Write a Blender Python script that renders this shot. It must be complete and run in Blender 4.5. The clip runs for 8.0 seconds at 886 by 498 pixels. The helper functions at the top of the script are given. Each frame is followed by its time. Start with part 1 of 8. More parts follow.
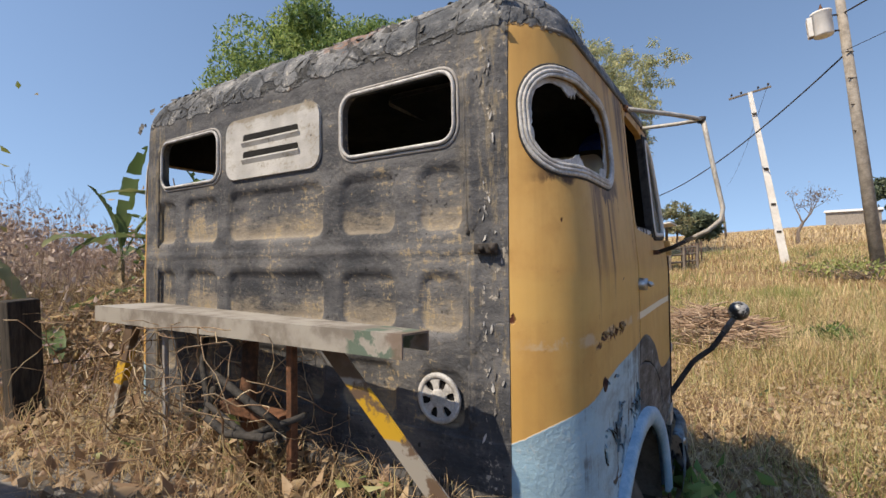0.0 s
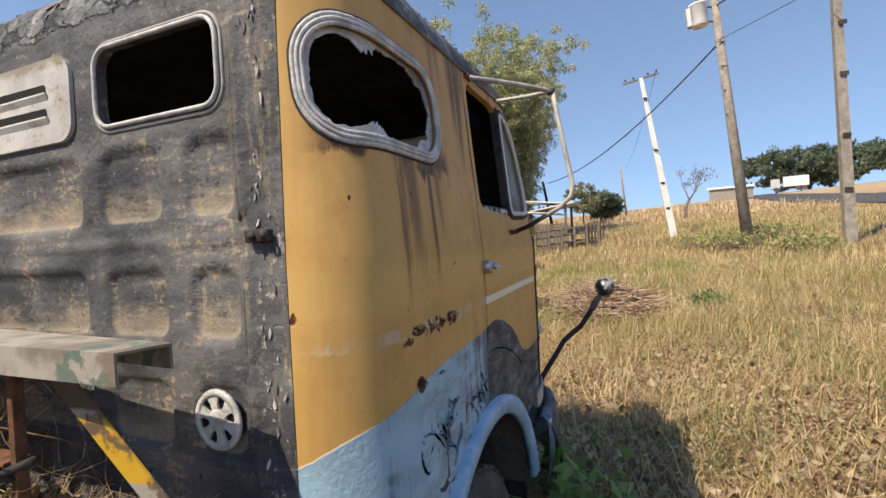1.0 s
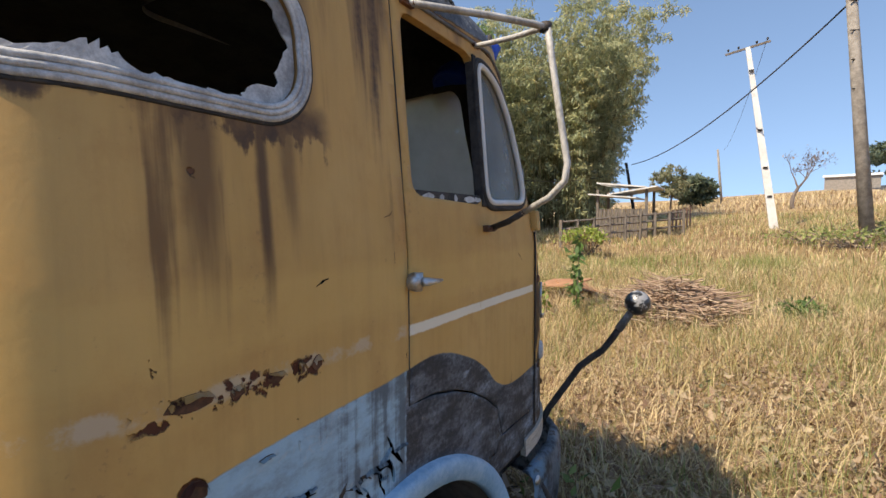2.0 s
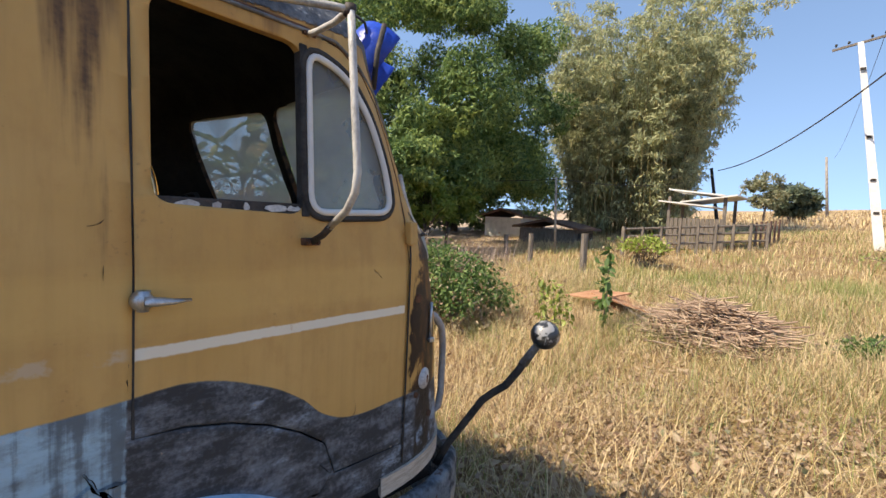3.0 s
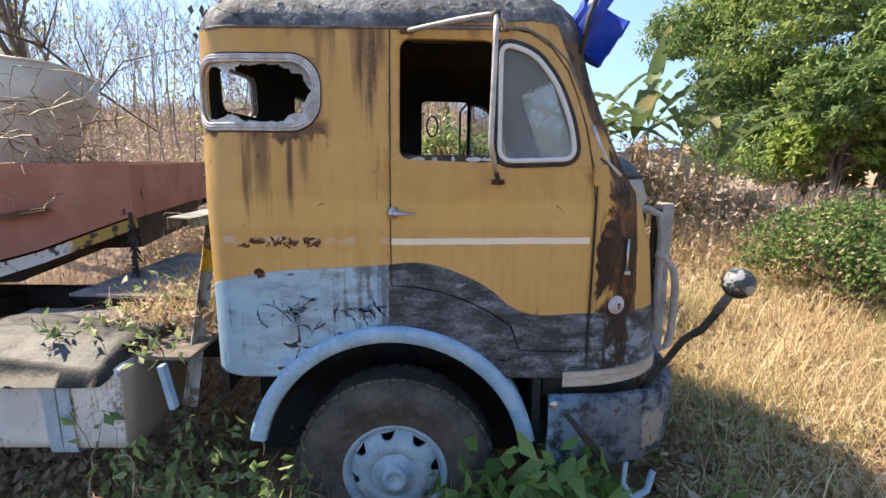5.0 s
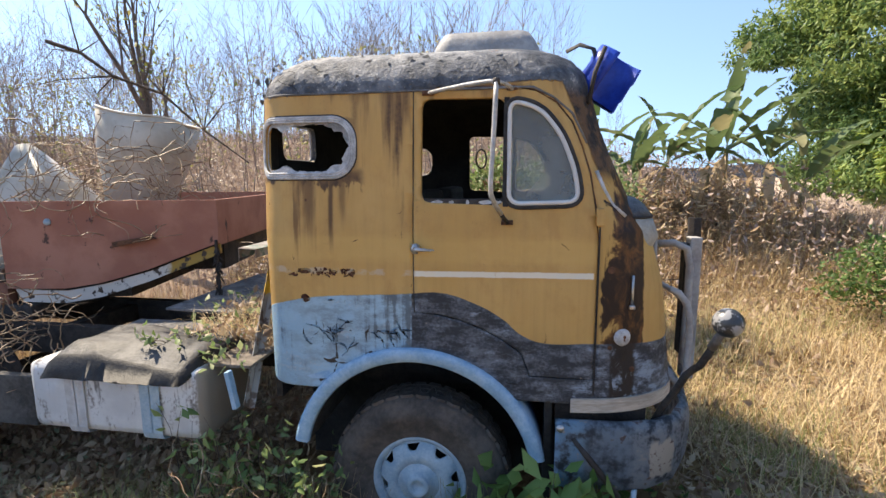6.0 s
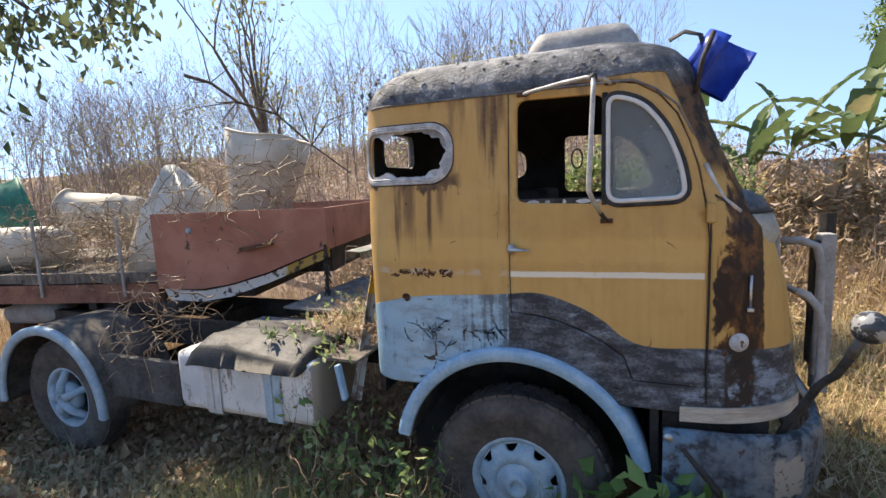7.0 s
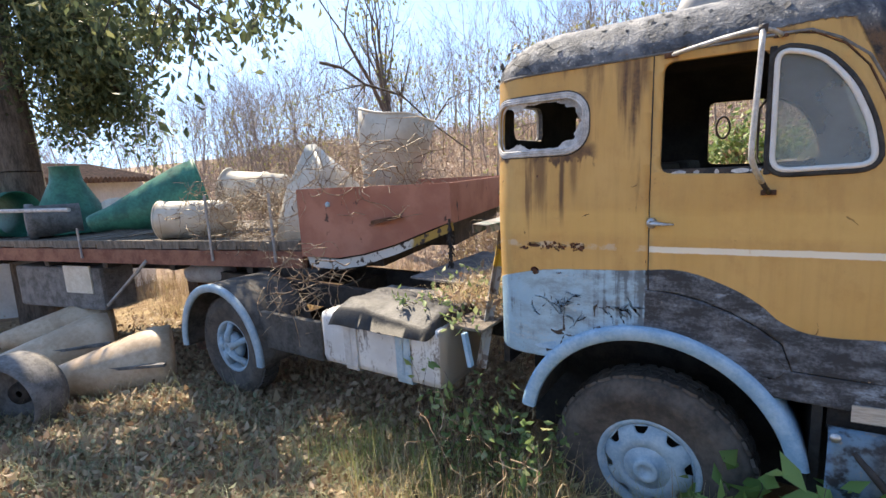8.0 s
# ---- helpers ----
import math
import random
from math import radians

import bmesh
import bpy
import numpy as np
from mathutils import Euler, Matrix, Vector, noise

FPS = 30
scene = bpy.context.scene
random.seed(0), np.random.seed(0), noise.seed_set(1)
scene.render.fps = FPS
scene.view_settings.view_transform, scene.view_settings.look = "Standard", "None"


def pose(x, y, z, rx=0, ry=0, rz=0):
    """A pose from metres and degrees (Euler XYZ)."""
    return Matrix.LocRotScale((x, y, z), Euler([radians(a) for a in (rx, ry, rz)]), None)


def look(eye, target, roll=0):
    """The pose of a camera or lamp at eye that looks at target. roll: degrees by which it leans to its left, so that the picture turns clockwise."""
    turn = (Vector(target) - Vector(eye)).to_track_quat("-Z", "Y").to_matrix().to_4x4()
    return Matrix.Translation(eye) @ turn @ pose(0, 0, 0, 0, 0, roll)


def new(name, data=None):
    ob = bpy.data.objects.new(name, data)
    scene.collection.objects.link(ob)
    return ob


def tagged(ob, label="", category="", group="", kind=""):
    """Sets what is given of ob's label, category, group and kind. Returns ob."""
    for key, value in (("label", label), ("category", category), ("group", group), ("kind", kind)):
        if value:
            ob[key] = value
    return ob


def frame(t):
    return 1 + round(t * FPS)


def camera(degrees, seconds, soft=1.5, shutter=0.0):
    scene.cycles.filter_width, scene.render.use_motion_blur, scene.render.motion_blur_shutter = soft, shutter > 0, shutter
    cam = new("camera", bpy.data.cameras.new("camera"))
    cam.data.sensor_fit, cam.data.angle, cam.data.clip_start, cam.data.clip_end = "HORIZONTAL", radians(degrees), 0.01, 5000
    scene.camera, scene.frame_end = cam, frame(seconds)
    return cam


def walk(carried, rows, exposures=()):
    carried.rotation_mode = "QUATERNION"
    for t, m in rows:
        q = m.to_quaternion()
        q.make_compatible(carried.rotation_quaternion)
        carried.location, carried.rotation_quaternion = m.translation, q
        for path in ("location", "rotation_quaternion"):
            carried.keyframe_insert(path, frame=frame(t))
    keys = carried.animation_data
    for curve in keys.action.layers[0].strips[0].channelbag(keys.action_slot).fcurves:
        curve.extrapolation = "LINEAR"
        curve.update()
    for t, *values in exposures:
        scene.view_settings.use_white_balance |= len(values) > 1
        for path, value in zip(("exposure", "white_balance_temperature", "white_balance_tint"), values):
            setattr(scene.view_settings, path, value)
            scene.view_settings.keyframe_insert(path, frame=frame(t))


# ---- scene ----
cam = camera(86.1, 8.0)
PATH = [
    (0, (-1.291, -0.389, 2.042), (0.4, 0.678, 2.088), -0.6),
    (0.5, (-1.11, -0.506, 2.041), (0.652, 0.44, 2.064), -1.8),
    (1, (-0.912, -0.605, 2.036), (0.931, 0.172, 2.008), -2.9),
    (1.5, (-0.446, -0.637, 2.039), (1.345, 0.249, 1.95), -1.8),
    (2, (-0.13, -0.787, 2.093), (1.562, 0.273, 1.981), -0.2),
    (2.2, (-0.035, -0.919, 2.105), (1.615, 0.206, 1.992), 0.7),
    (3.3, (0.786, -1.414, 2.207), (2.136, 0.055, 2.06), 2.9),
    (3.5, (0.9, -1.453, 2.228), (2.047, 0.176, 2.054), 2.3),
    (4, (1.026, -1.696, 2.178), (1.523, 0.216, 1.869), 1.6),
    (4.5, (1.112, -2.002, 2.192), (1.278, -0.052, 1.778), -0.4),
    (4.7, (1.122, -2.097, 2.158), (1.232, -0.137, 1.776), -0.4),
    (5.8, (1.471, -2.426, 2.273), (1.19, -0.478, 1.918), 0.7),
    (6, (1.511, -2.463, 2.297), (1.19, -0.511, 2.002), -0.3),
    (6.5, (1.54, -2.501, 2.297), (1.122, -0.558, 2.078), -1.9),
    (7, (1.504, -2.513, 2.281), (0.806, -0.658, 2.016), -2.5),
    (7.5, (1.432, -2.573, 2.26), (0.47, -0.844, 1.969), -3.1),
    (8, (1.42, -2.59, 2.247), (0.311, -0.958, 1.919), -3.1),
]
walk(cam, [(t, look(eye, target, roll)) for t, eye, target, roll in PATH], [(0, 0.45), (1, 0.6), (2, 0.7), (3.5, 1.1), (4.5, 1.4), (6, 1.2), (6.5, 1.0), (8, 1.4)])

# ---- world, sun, exposure ----
SUN_DIR = Vector((-0.70, 0.39, 1.0)).normalized()
sun = new("sun", bpy.data.lights.new("sun", "SUN"))
sun.data.energy, sun.data.angle, sun.data.color = 4.0, radians(0.6), (1.0, 0.91, 0.78)
sun.matrix_basis = look(SUN_DIR * 50, (0, 0, 0))
world = bpy.data.worlds.new("sky")
scene.world = world
world.use_nodes = True
wt = world.node_tree
sky = wt.nodes.new("ShaderNodeTexSky")
sky.sky_type, sky.sun_disc = "NISHITA", False
sky.sun_elevation = math.asin(SUN_DIR.z)
sky.sun_rotation = math.atan2(SUN_DIR.x, SUN_DIR.y)
sky.air_density, sky.dust_density, sky.ozone_density = 1.0, 0.2, 2.6
sky.altitude = 900
# the haze that whitens the lowest sky is thin here: look a little above the horizon
way = wt.nodes.new("ShaderNodeTexCoord")
lift = wt.nodes.new("ShaderNodeVectorMath")
lift.operation, lift.inputs[1].default_value, lift.inputs[2].default_value = "MULTIPLY_ADD", (1, 1, 0.75), (0, 0, 0.20)
wt.links.new(way.outputs["Generated"], lift.inputs[0])
wt.links.new(lift.outputs[0], sky.inputs[0])
wt.links.new(sky.outputs[0], wt.nodes["Background"].inputs[0])
wt.nodes["Background"].inputs[1].default_value = 0.15
scene.view_settings.exposure = 0.0
scene.view_settings.use_white_balance = True
scene.view_settings.white_balance_temperature = 7300


# ---- shader shorthand ----
class S:
    """A socket on which arithmetic adds Math nodes."""

    def __init__(self, tree, sock):
        self.t, self.s = tree, sock

    def op(self, kind, *others):
        n = self.t.nodes.new("ShaderNodeMath")
        n.operation = kind
        for slot, v in zip(n.inputs, (self, *others)):
            if isinstance(v, S):
                self.t.links.new(v.s, slot)
            else:
                slot.default_value = v
        return S(self.t, n.outputs[0])

    def __add__(self, o): return self.op("ADD", o)
    def __radd__(self, o): return self.op("ADD", o)
    def __sub__(self, o): return self.op("SUBTRACT", o)
    def __rsub__(self, o): return (self * -1.0) + o
    def __mul__(self, o): return self.op("MULTIPLY", o)
    def __rmul__(self, o): return self.op("MULTIPLY", o)
    def __truediv__(self, o): return self.op("DIVIDE", o)
    def lo(self, o): return self.op("MINIMUM", o)
    def hi(self, o): return self.op("MAXIMUM", o)
    def abs(self): return self.op("ABSOLUTE")
    def step(self, a, b):
        """0 below a, 1 above b, smooth between."""
        n = self.t.nodes.new("ShaderNodeMapRange")
        n.interpolation_type = "SMOOTHSTEP"
        flip = a > b
        lo, hi = (b, a) if flip else (a, b)
        self.t.links.new(self.s, n.inputs[0])
        n.inputs[1].default_value, n.inputs[2].default_value = lo, hi
        n.inputs[3].default_value, n.inputs[4].default_value = (1, 0) if flip else (0, 1)
        return S(self.t, n.outputs[0])

    def band(self, a, b, soft):
        return self.step(a - soft, a + soft) * self.step(b + soft, b - soft)


class Mat:
    """A node material with one Principled shader."""

    def __init__(self, name, rough=0.6, metal=0.0, spec=0.5):
        self.m = bpy.data.materials.new(name)
        self.m.use_nodes = True
        self.t = self.m.node_tree
        self.b = self.t.nodes["Principled BSDF"]
        self.b.inputs["Roughness"].default_value = rough
        self.b.inputs["Metallic"].default_value = metal
        self.b.inputs["Specular IOR Level"].default_value = spec

    def pos(self, own=False):
        if own:
            return self.t.nodes.new("ShaderNodeTexCoord").outputs["Object"]
        return self.t.nodes.new("ShaderNodeNewGeometry").outputs["Position"]

    def xyz(self, own=False):
        n = self.t.nodes.new("ShaderNodeSeparateXYZ")
        self.t.links.new(self.pos(own), n.inputs[0])
        return [S(self.t, o) for o in n.outputs]

    def noise(self, scale, detail=5.0, rough=0.6, stretch=(1, 1, 1), own=False, offset=0.0, distort=0.0):
        mp = self.t.nodes.new("ShaderNodeMapping")
        mp.inputs["Scale"].default_value = stretch
        mp.inputs["Location"].default_value = (offset, offset * 1.7, offset * 0.6)
        self.t.links.new(self.pos(own), mp.inputs[0])
        n = self.t.nodes.new("ShaderNodeTexNoise")
        self.t.links.new(mp.outputs[0], n.inputs["Vector"])
        for k, v in (("Scale", scale), ("Detail", detail), ("Roughness", rough), ("Distortion", distort)):
            n.inputs[k].default_value = v
        return S(self.t, n.outputs[0])

    def cells(self, scale, stretch=(1, 1, 1), own=False, feature="F1"):
        mp = self.t.nodes.new("ShaderNodeMapping")
        mp.inputs["Scale"].default_value = stretch
        self.t.links.new(self.pos(own), mp.inputs[0])
        n = self.t.nodes.new("ShaderNodeTexVoronoi")
        n.feature = feature
        self.t.links.new(mp.outputs[0], n.inputs["Vector"])
        n.inputs["Scale"].default_value = scale
        return S(self.t, n.outputs["Distance"])

    def island(self):
        return S(self.t, self.t.nodes.new("ShaderNodeNewGeometry").outputs["Random Per Island"])

    def mix(self, f, a, b):
        n = self.t.nodes.new("ShaderNodeMix")
        n.data_type = "RGBA"
        for k, v in ((0, f), (6, a), (7, b)):
            if isinstance(v, S):
                self.t.links.new(v.s, n.inputs[k])
            elif isinstance(v, tuple):
                n.inputs[k].default_value = (*v, 1)
            elif isinstance(v, (int, float)):
                n.inputs[k].default_value = v
            else:
                self.t.links.new(v, n.inputs[k])
        return n.outputs[2]

    def color(self, c):
        if isinstance(c, tuple):
            self.b.inputs["Base Color"].default_value = (*c, 1)
        else:
            self.t.links.new(c, self.b.inputs["Base Color"])
        return self

    def feed(self, slot, v):
        if isinstance(v, S):
            self.t.links.new(v.s, self.b.inputs[slot])
        else:
            self.b.inputs[slot].default_value = v
        return self

    def bump(self, h, dist=0.01, strength=1.0):
        n = self.t.nodes.new("ShaderNodeBump")
        n.inputs["Distance"].default_value, n.inputs["Strength"].default_value = dist, strength
        self.t.links.new(h.s, n.inputs["Height"])
        self.t.links.new(n.outputs[0], self.b.inputs["Normal"])
        return self


# ---- materials ----
def plain(name, a, b, scale=6.0, rough=0.7, metal=0.0, bump=0.003, stretch=(1, 1, 1), own=False, spec=0.4):
    """Two tones mixed by coarse and fine noise, with a fine relief."""
    k = Mat(name, rough, metal, spec)
    f = k.noise(scale, 6, 0.65, stretch, own)
    g = k.noise(scale * 7, 4, 0.6, stretch, own, 3.1)
    k.color(k.mix((f * 0.7 + g * 0.3).step(0.36, 0.64), a, b))
    k.bump(f * 0.5 + g, bump)
    return k.m


def leaf_mat(name, a, b, c, trans=0.35, patch=0.6, span=None):
    """Leaves that differ from one to the next and let some light through."""
    k = Mat(name, 0.5, 0.0, 0.35)
    r = k.island()
    n = k.noise(patch, 3, 0.6)
    col = k.mix(r.step(0.0, 0.75), a, b)
    col = k.mix((r * 0.18 + n * 0.9).step(*span) if span else (r * 0.5 + n * 0.6).step(0.62, 0.85), col, c)
    k.color(col)
    tr = k.t.nodes.new("ShaderNodeBsdfTranslucent")
    k.t.links.new(col, tr.inputs[0])
    mx = k.t.nodes.new("ShaderNodeMixShader")
    mx.inputs[0].default_value = trans
    k.t.links.new(k.b.outputs[0], mx.inputs[1])
    k.t.links.new(tr.outputs[0], mx.inputs[2])
    k.t.links.new(mx.outputs[0], k.t.nodes["Material Output"].inputs[0])
    return k.m


def cab_paint():
    """Faded ochre over pale blue, a black repaint over the wheel, rust runs, a black rear and a tarred roof."""
    k = Mat("cab_paint", 0.5, 0.0, 0.3)
    x, y, z = k.xyz()
    big, mid, fine = k.noise(1.6, 5), k.noise(9, 6, 0.65), k.noise(60, 5, 0.6)
    streak = k.noise(9, 4, 0.6, (1, 1, 0.07))
    thin = k.noise(26, 4, 0.6, (1, 1, 0.05), offset=5)
    smear = k.noise(7, 5, 0.65, (0.25, 0.25, 1.6), offset=2)
    wob = (mid - 0.5) * 0.02 + (fine - 0.5) * 0.012
    # ochre
    ochre = k.mix(big.step(0.35, 0.68), (0.54, 0.315, 0.098), (0.60, 0.365, 0.128))
    ochre = k.mix((thin.step(0.4, 0.75)) * 0.35, ochre, (0.42, 0.25, 0.085))
    grime = k.noise(4.5, 6, 0.7, (1, 1, 0.45), offset=8)
    ochre = k.mix((grime * 0.6 + mid * 0.4).step(0.47, 0.64) * 0.6, ochre, (0.46, 0.25, 0.08))
    ochre = k.mix((fine * 0.55 + grime * 0.45).step(0.60, 0.66) * 0.45, ochre, (0.30, 0.17, 0.07))
    # panel highlight at mid height, painted in as a lighter band
    ochre = k.mix((z - smear * 0.1).band(1.80, 1.93, 0.03) * 0.4, ochre, (0.68, 0.44, 0.15))
    # rust runs under the roof edge and the rear side window
    col_len = k.noise(7.5, 3, 0.55, (1, 1, 0.012), offset=1)
    col_fine = k.noise(30, 3, 0.6, (1, 1, 0.02), offset=2)
    drip = col_len * 0.72 + col_fine * 0.28 + (mid - 0.5) * 0.05
    runs = (x + (mid - 0.5) * 0.03).band(0.62, 0.925, 0.035) * (z - 2.60 + (drip - 0.43) * 3.4).step(0.0, 0.55)
    below = z.step(2.37, 2.32)
    ragged = col_fine * 0.5 + mid * 0.5 - 0.5
    fringe = x.band(0.30, 0.66, 0.03) * below * (z - 2.243 + ragged * 0.34).step(0.0, 0.025)
    fringe = fringe.hi(x.band(0.05, 0.34, 0.03) * below * (z - 2.272 + ragged * 0.14).step(0.0, 0.02))
    runs2 = x.band(0.10, 0.60, 0.04) * below * (z - 2.29 + (drip - 0.46) * 3.6).step(0.0, 0.30)
    wave = (mid - 0.5) * 0.025
    broad = (x + wave).band(0.315, 0.385, 0.02) * below * (z + (col_fine - 0.5) * 0.3).step(1.90, 2.14)
    narrow = (x + wave * 0.5).band(0.468, 0.492, 0.008) * below * (z + (col_fine - 0.5) * 0.3).step(1.86, 2.10)
    third = (x + wave).band(0.525, 0.565, 0.015) * below * (z + (col_fine - 0.5) * 0.3).step(2.00, 2.24)
    runs2 = runs2.hi(broad).hi(narrow).hi(third * 0.85)
    runs3 = x.band(0.1, 1.9, 0.03) * (z - 2.755 + (drip - 0.46) * 0.7).step(0.0, 0.10)
    halo = x.band(0.12, 0.635, 0.02) * (z + (mid - 0.5) * 0.06).band(2.29, 2.625, 0.012)
    stain = runs.hi(runs2 * 0.95).hi(fringe).hi(runs3 * 0.7).hi(halo * 0.6)
    ochre = k.mix(stain * 0.80, ochre, (0.120, 0.058, 0.030))
    ochre = k.mix((runs * (drip + fine * 0.2).step(0.62, 0.76)).hi(fringe * mid.step(0.35, 0.6)).hi(narrow * 0.6) * 0.75, ochre, (0.045, 0.028, 0.022))
    # chipped rust line and single chips
    line = (z - wob * 2).band(1.772, 1.806, 0.006) * x.band(0.02, 0.93, 0.02)
    pale = line * mid.step(0.44, 0.56)
    ochre = k.mix(pale * 0.75, ochre, (0.55, 0.43, 0.30))
    chips = (z - wob * 3).band(1.758, 1.803, 0.004) * x.band(0.22, 0.62, 0.01) * k.noise(19, 4, 0.6, offset=7).step(0.53, 0.56)
    scratch = k.cells(3.2, (1, 1, 0.6), feature="DISTANCE_TO_EDGE") + (mid - 0.5) * 0.3
    chips = chips.hi((scratch.step(0.008, 0.003)) * k.noise(6, 3, offset=12).step(0.67, 0.69) * z.step(2.25, 2.15))
    hole = ((x - 0.313) * (x - 0.313) + (z - 1.632) * (z - 1.632) * 1.4).op("SQRT") + wob
    chips = chips.hi(hole.step(0.026, 0.022))
    ochre = k.mix(chips, ochre, (0.09, 0.028, 0.015))
    # white flash along the door
    flash = x.band(0.945, 1.885, 0.003) * (z - wob * 0.6 - x * 0.012).band(1.760, 1.790, 0.003)
    ochre = k.mix(flash * mid.step(0.30, 0.40), ochre, (0.78, 0.70, 0.56))
    # rusty front corner post
    post = x.step(1.915, 1.925) * (x + (mid - 0.5) * 0.05).step(2.155, 2.145)
    blot = k.noise(11, 6, 0.6, (1, 1, 0.6), offset=13, distort=0.6)
    rust = k.mix(blot.step(0.40, 0.62), (0.030, 0.017, 0.012), (0.20, 0.085, 0.026))
    keep = (blot * 0.7 + streak * 0.3 + (x - 1.99) * -1.5).step(0.50, 0.56) * (x + (streak - 0.5) * 0.06).step(2.035, 2.01)
    rust = k.mix(keep, rust, (0.55, 0.325, 0.10))
    rust = k.mix((thin * 0.6 + mid * 0.4).step(0.56, 0.62) * 0.6, rust, (0.05, 0.026, 0.016))
    ochre = k.mix(post, ochre, rust)
    # line between ochre and the lower colours
    edge = k.t.nodes.new("ShaderNodeFloatCurve")
    edge_pts = [(0.0, 1.49), (0.1, 1.575), (0.93, 1.675), (1.08, 1.685), (1.28, 1.63), (1.42, 1.555), (1.55, 1.455), (1.64, 1.43), (1.92, 1.44), (2.4, 1.42)]
    curve = edge.mapping.curves[0]
    curve.points[0].location, curve.points[1].location = (0, edge_pts[0][1] - 1), (1, edge_pts[-1][1] - 1)
    for px, pz in edge_pts[1:-1]:
        curve.points.new(px / 2.4, pz - 1).handle_type = "AUTO"
    edge.mapping.update()
    k.t.links.new((x / 2.4).s, edge.inputs["Value"])
    below = z - (S(k.t, edge.outputs[0]) + 1.0) + wob * 0.35
    low = below.step(0.003, -0.003)
    blue = k.mix(big.step(0.3, 0.7), (0.25, 0.41, 0.54), (0.36, 0.52, 0.62))
    brush = k.noise(9, 7, 0.72, (0.55, 0.55, 1.25), offset=7)
    blue = k.mix((x.step(0.10, 0.45) * 0.6 + 0.4) * (brush * 0.65 + mid * 0.35).step(0.42, 0.60) * 0.85, blue, (0.215, 0.275, 0.32))
    blue = k.mix((smear * 0.6 + fine * 0.4).step(0.55, 0.62) * 0.5, blue, (0.42, 0.47, 0.50))
    blue = k.mix((thin * 0.5 + mid * 0.3 + x.step(0.4, 0.95) * 0.12 + brush * 0.2).step(0.56, 0.66) * 0.75, blue, (0.085, 0.095, 0.105))
    blue = k.mix((fine * 0.4 + mid * 0.6).step(0.64, 0.67), blue, (0.22, 0.15, 0.10))
    black = k.mix((brush * 0.75 + fine * 0.25).step(0.42, 0.62), (0.038, 0.041, 0.047), (0.165, 0.180, 0.205))
    black = k.mix((brush * 0.5 + big * 0.3 + mid * 0.25 + x.step(1.3, 2.2) * 0.05).step(0.575, 0.65), black, (0.27, 0.33, 0.40))
    black = k.mix((fine * 0.4 + mid * 0.6).step(0.63, 0.66), black, (0.30, 0.24, 0.18))
    below_c = k.mix((x + wob).step(0.925, 0.932), blue, black)
    below_c = k.mix((x + (mid - 0.5) * 0.06).band(1.985, 2.115, 0.01) * (blot + mid * 0.3).step(0.50, 0.56), below_c, (0.035, 0.027, 0.023))
    crack = k.cells(5.5, (1, 1, 0.75), feature="DISTANCE_TO_EDGE") + (k.noise(22, 4, 0.6, offset=3) - 0.5) * 0.16 + k.noise(5, 3, offset=6).step(0.50, 0.60) * 0.5
    worn = x.band(0.3, 0.92, 0.05) * z.step(1.52, 1.46)
    below_c = k.mix(worn * (crack + (mid - 0.5) * 0.12).step(0.02, 0.005), below_c, (0.05, 0.038, 0.03))
    side = k.mix(low, ochre, below_c)
    # rear wall: black wash over grey, rubbed to ochre on the raised parts
    wash = k.noise(3.2, 5, 0.6, offset=4)
    scrape = k.noise(24, 6, 0.75, (1, 1.5, 0.35), offset=9)
    stroke = k.noise(26, 6, 0.72, (1, 0.4, 1.7), offset=19, distort=0.4)
    rear = k.mix((wash * 0.6 + smear * 0.4).step(0.38, 0.64), (0.040, 0.043, 0.051), (0.160, 0.158, 0.163))
    rear = k.mix((mid * 0.5 + fine * 0.5).step(0.52, 0.66) * 0.6, rear, (0.20, 0.185, 0.17))
    rear = k.mix((stroke * 0.6 + wash * 0.4).step(0.56, 0.62) * 0.6, rear, (0.29, 0.265, 0.23))
    rear = k.mix((stroke * 0.4 + scrape * 0.3 + fine * 0.3).step(0.44, 0.39) * 0.8, rear, (0.015, 0.016, 0.019))
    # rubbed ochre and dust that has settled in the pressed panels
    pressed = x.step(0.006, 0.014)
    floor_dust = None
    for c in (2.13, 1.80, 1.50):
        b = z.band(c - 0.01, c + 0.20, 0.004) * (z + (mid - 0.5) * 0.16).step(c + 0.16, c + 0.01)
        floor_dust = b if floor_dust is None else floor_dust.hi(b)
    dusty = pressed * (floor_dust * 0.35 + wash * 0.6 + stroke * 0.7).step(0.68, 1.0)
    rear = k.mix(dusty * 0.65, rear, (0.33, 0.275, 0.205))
    rub = (scrape * 0.4 + stroke * 0.35 + fine * 0.25 + pressed * 0.03 + (wash - 0.5) * 0.35).step(0.565, 0.61)
    rear = k.mix(rub * 0.75, rear, (0.37, 0.29, 0.18))
    ends = y.step(1.45, 1.75).hi(y.step(0.40, 0.26)) * (streak * 0.5 + scrape * 0.5).step(0.52, 0.60)
    rear = k.mix(ends * 0.55, rear, (0.30, 0.24, 0.15))
    flake = y.band(0.205, 0.285, 0.015) * (fine * 0.35 + scrape * 0.35 + mid * 0.4).step(0.61, 0.64)
    rear = k.mix(flake, rear, (0.42, 0.38, 0.33))
    back = y.step(0.196, 0.199) * y.step(2.304, 2.301) * x.step(0.20, 0.15)
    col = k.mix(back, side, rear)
    # tar and old canvas on the roof: cracked sheets, dustier on the crown
    warp = k.noise(7, 4, 0.6, offset=21)
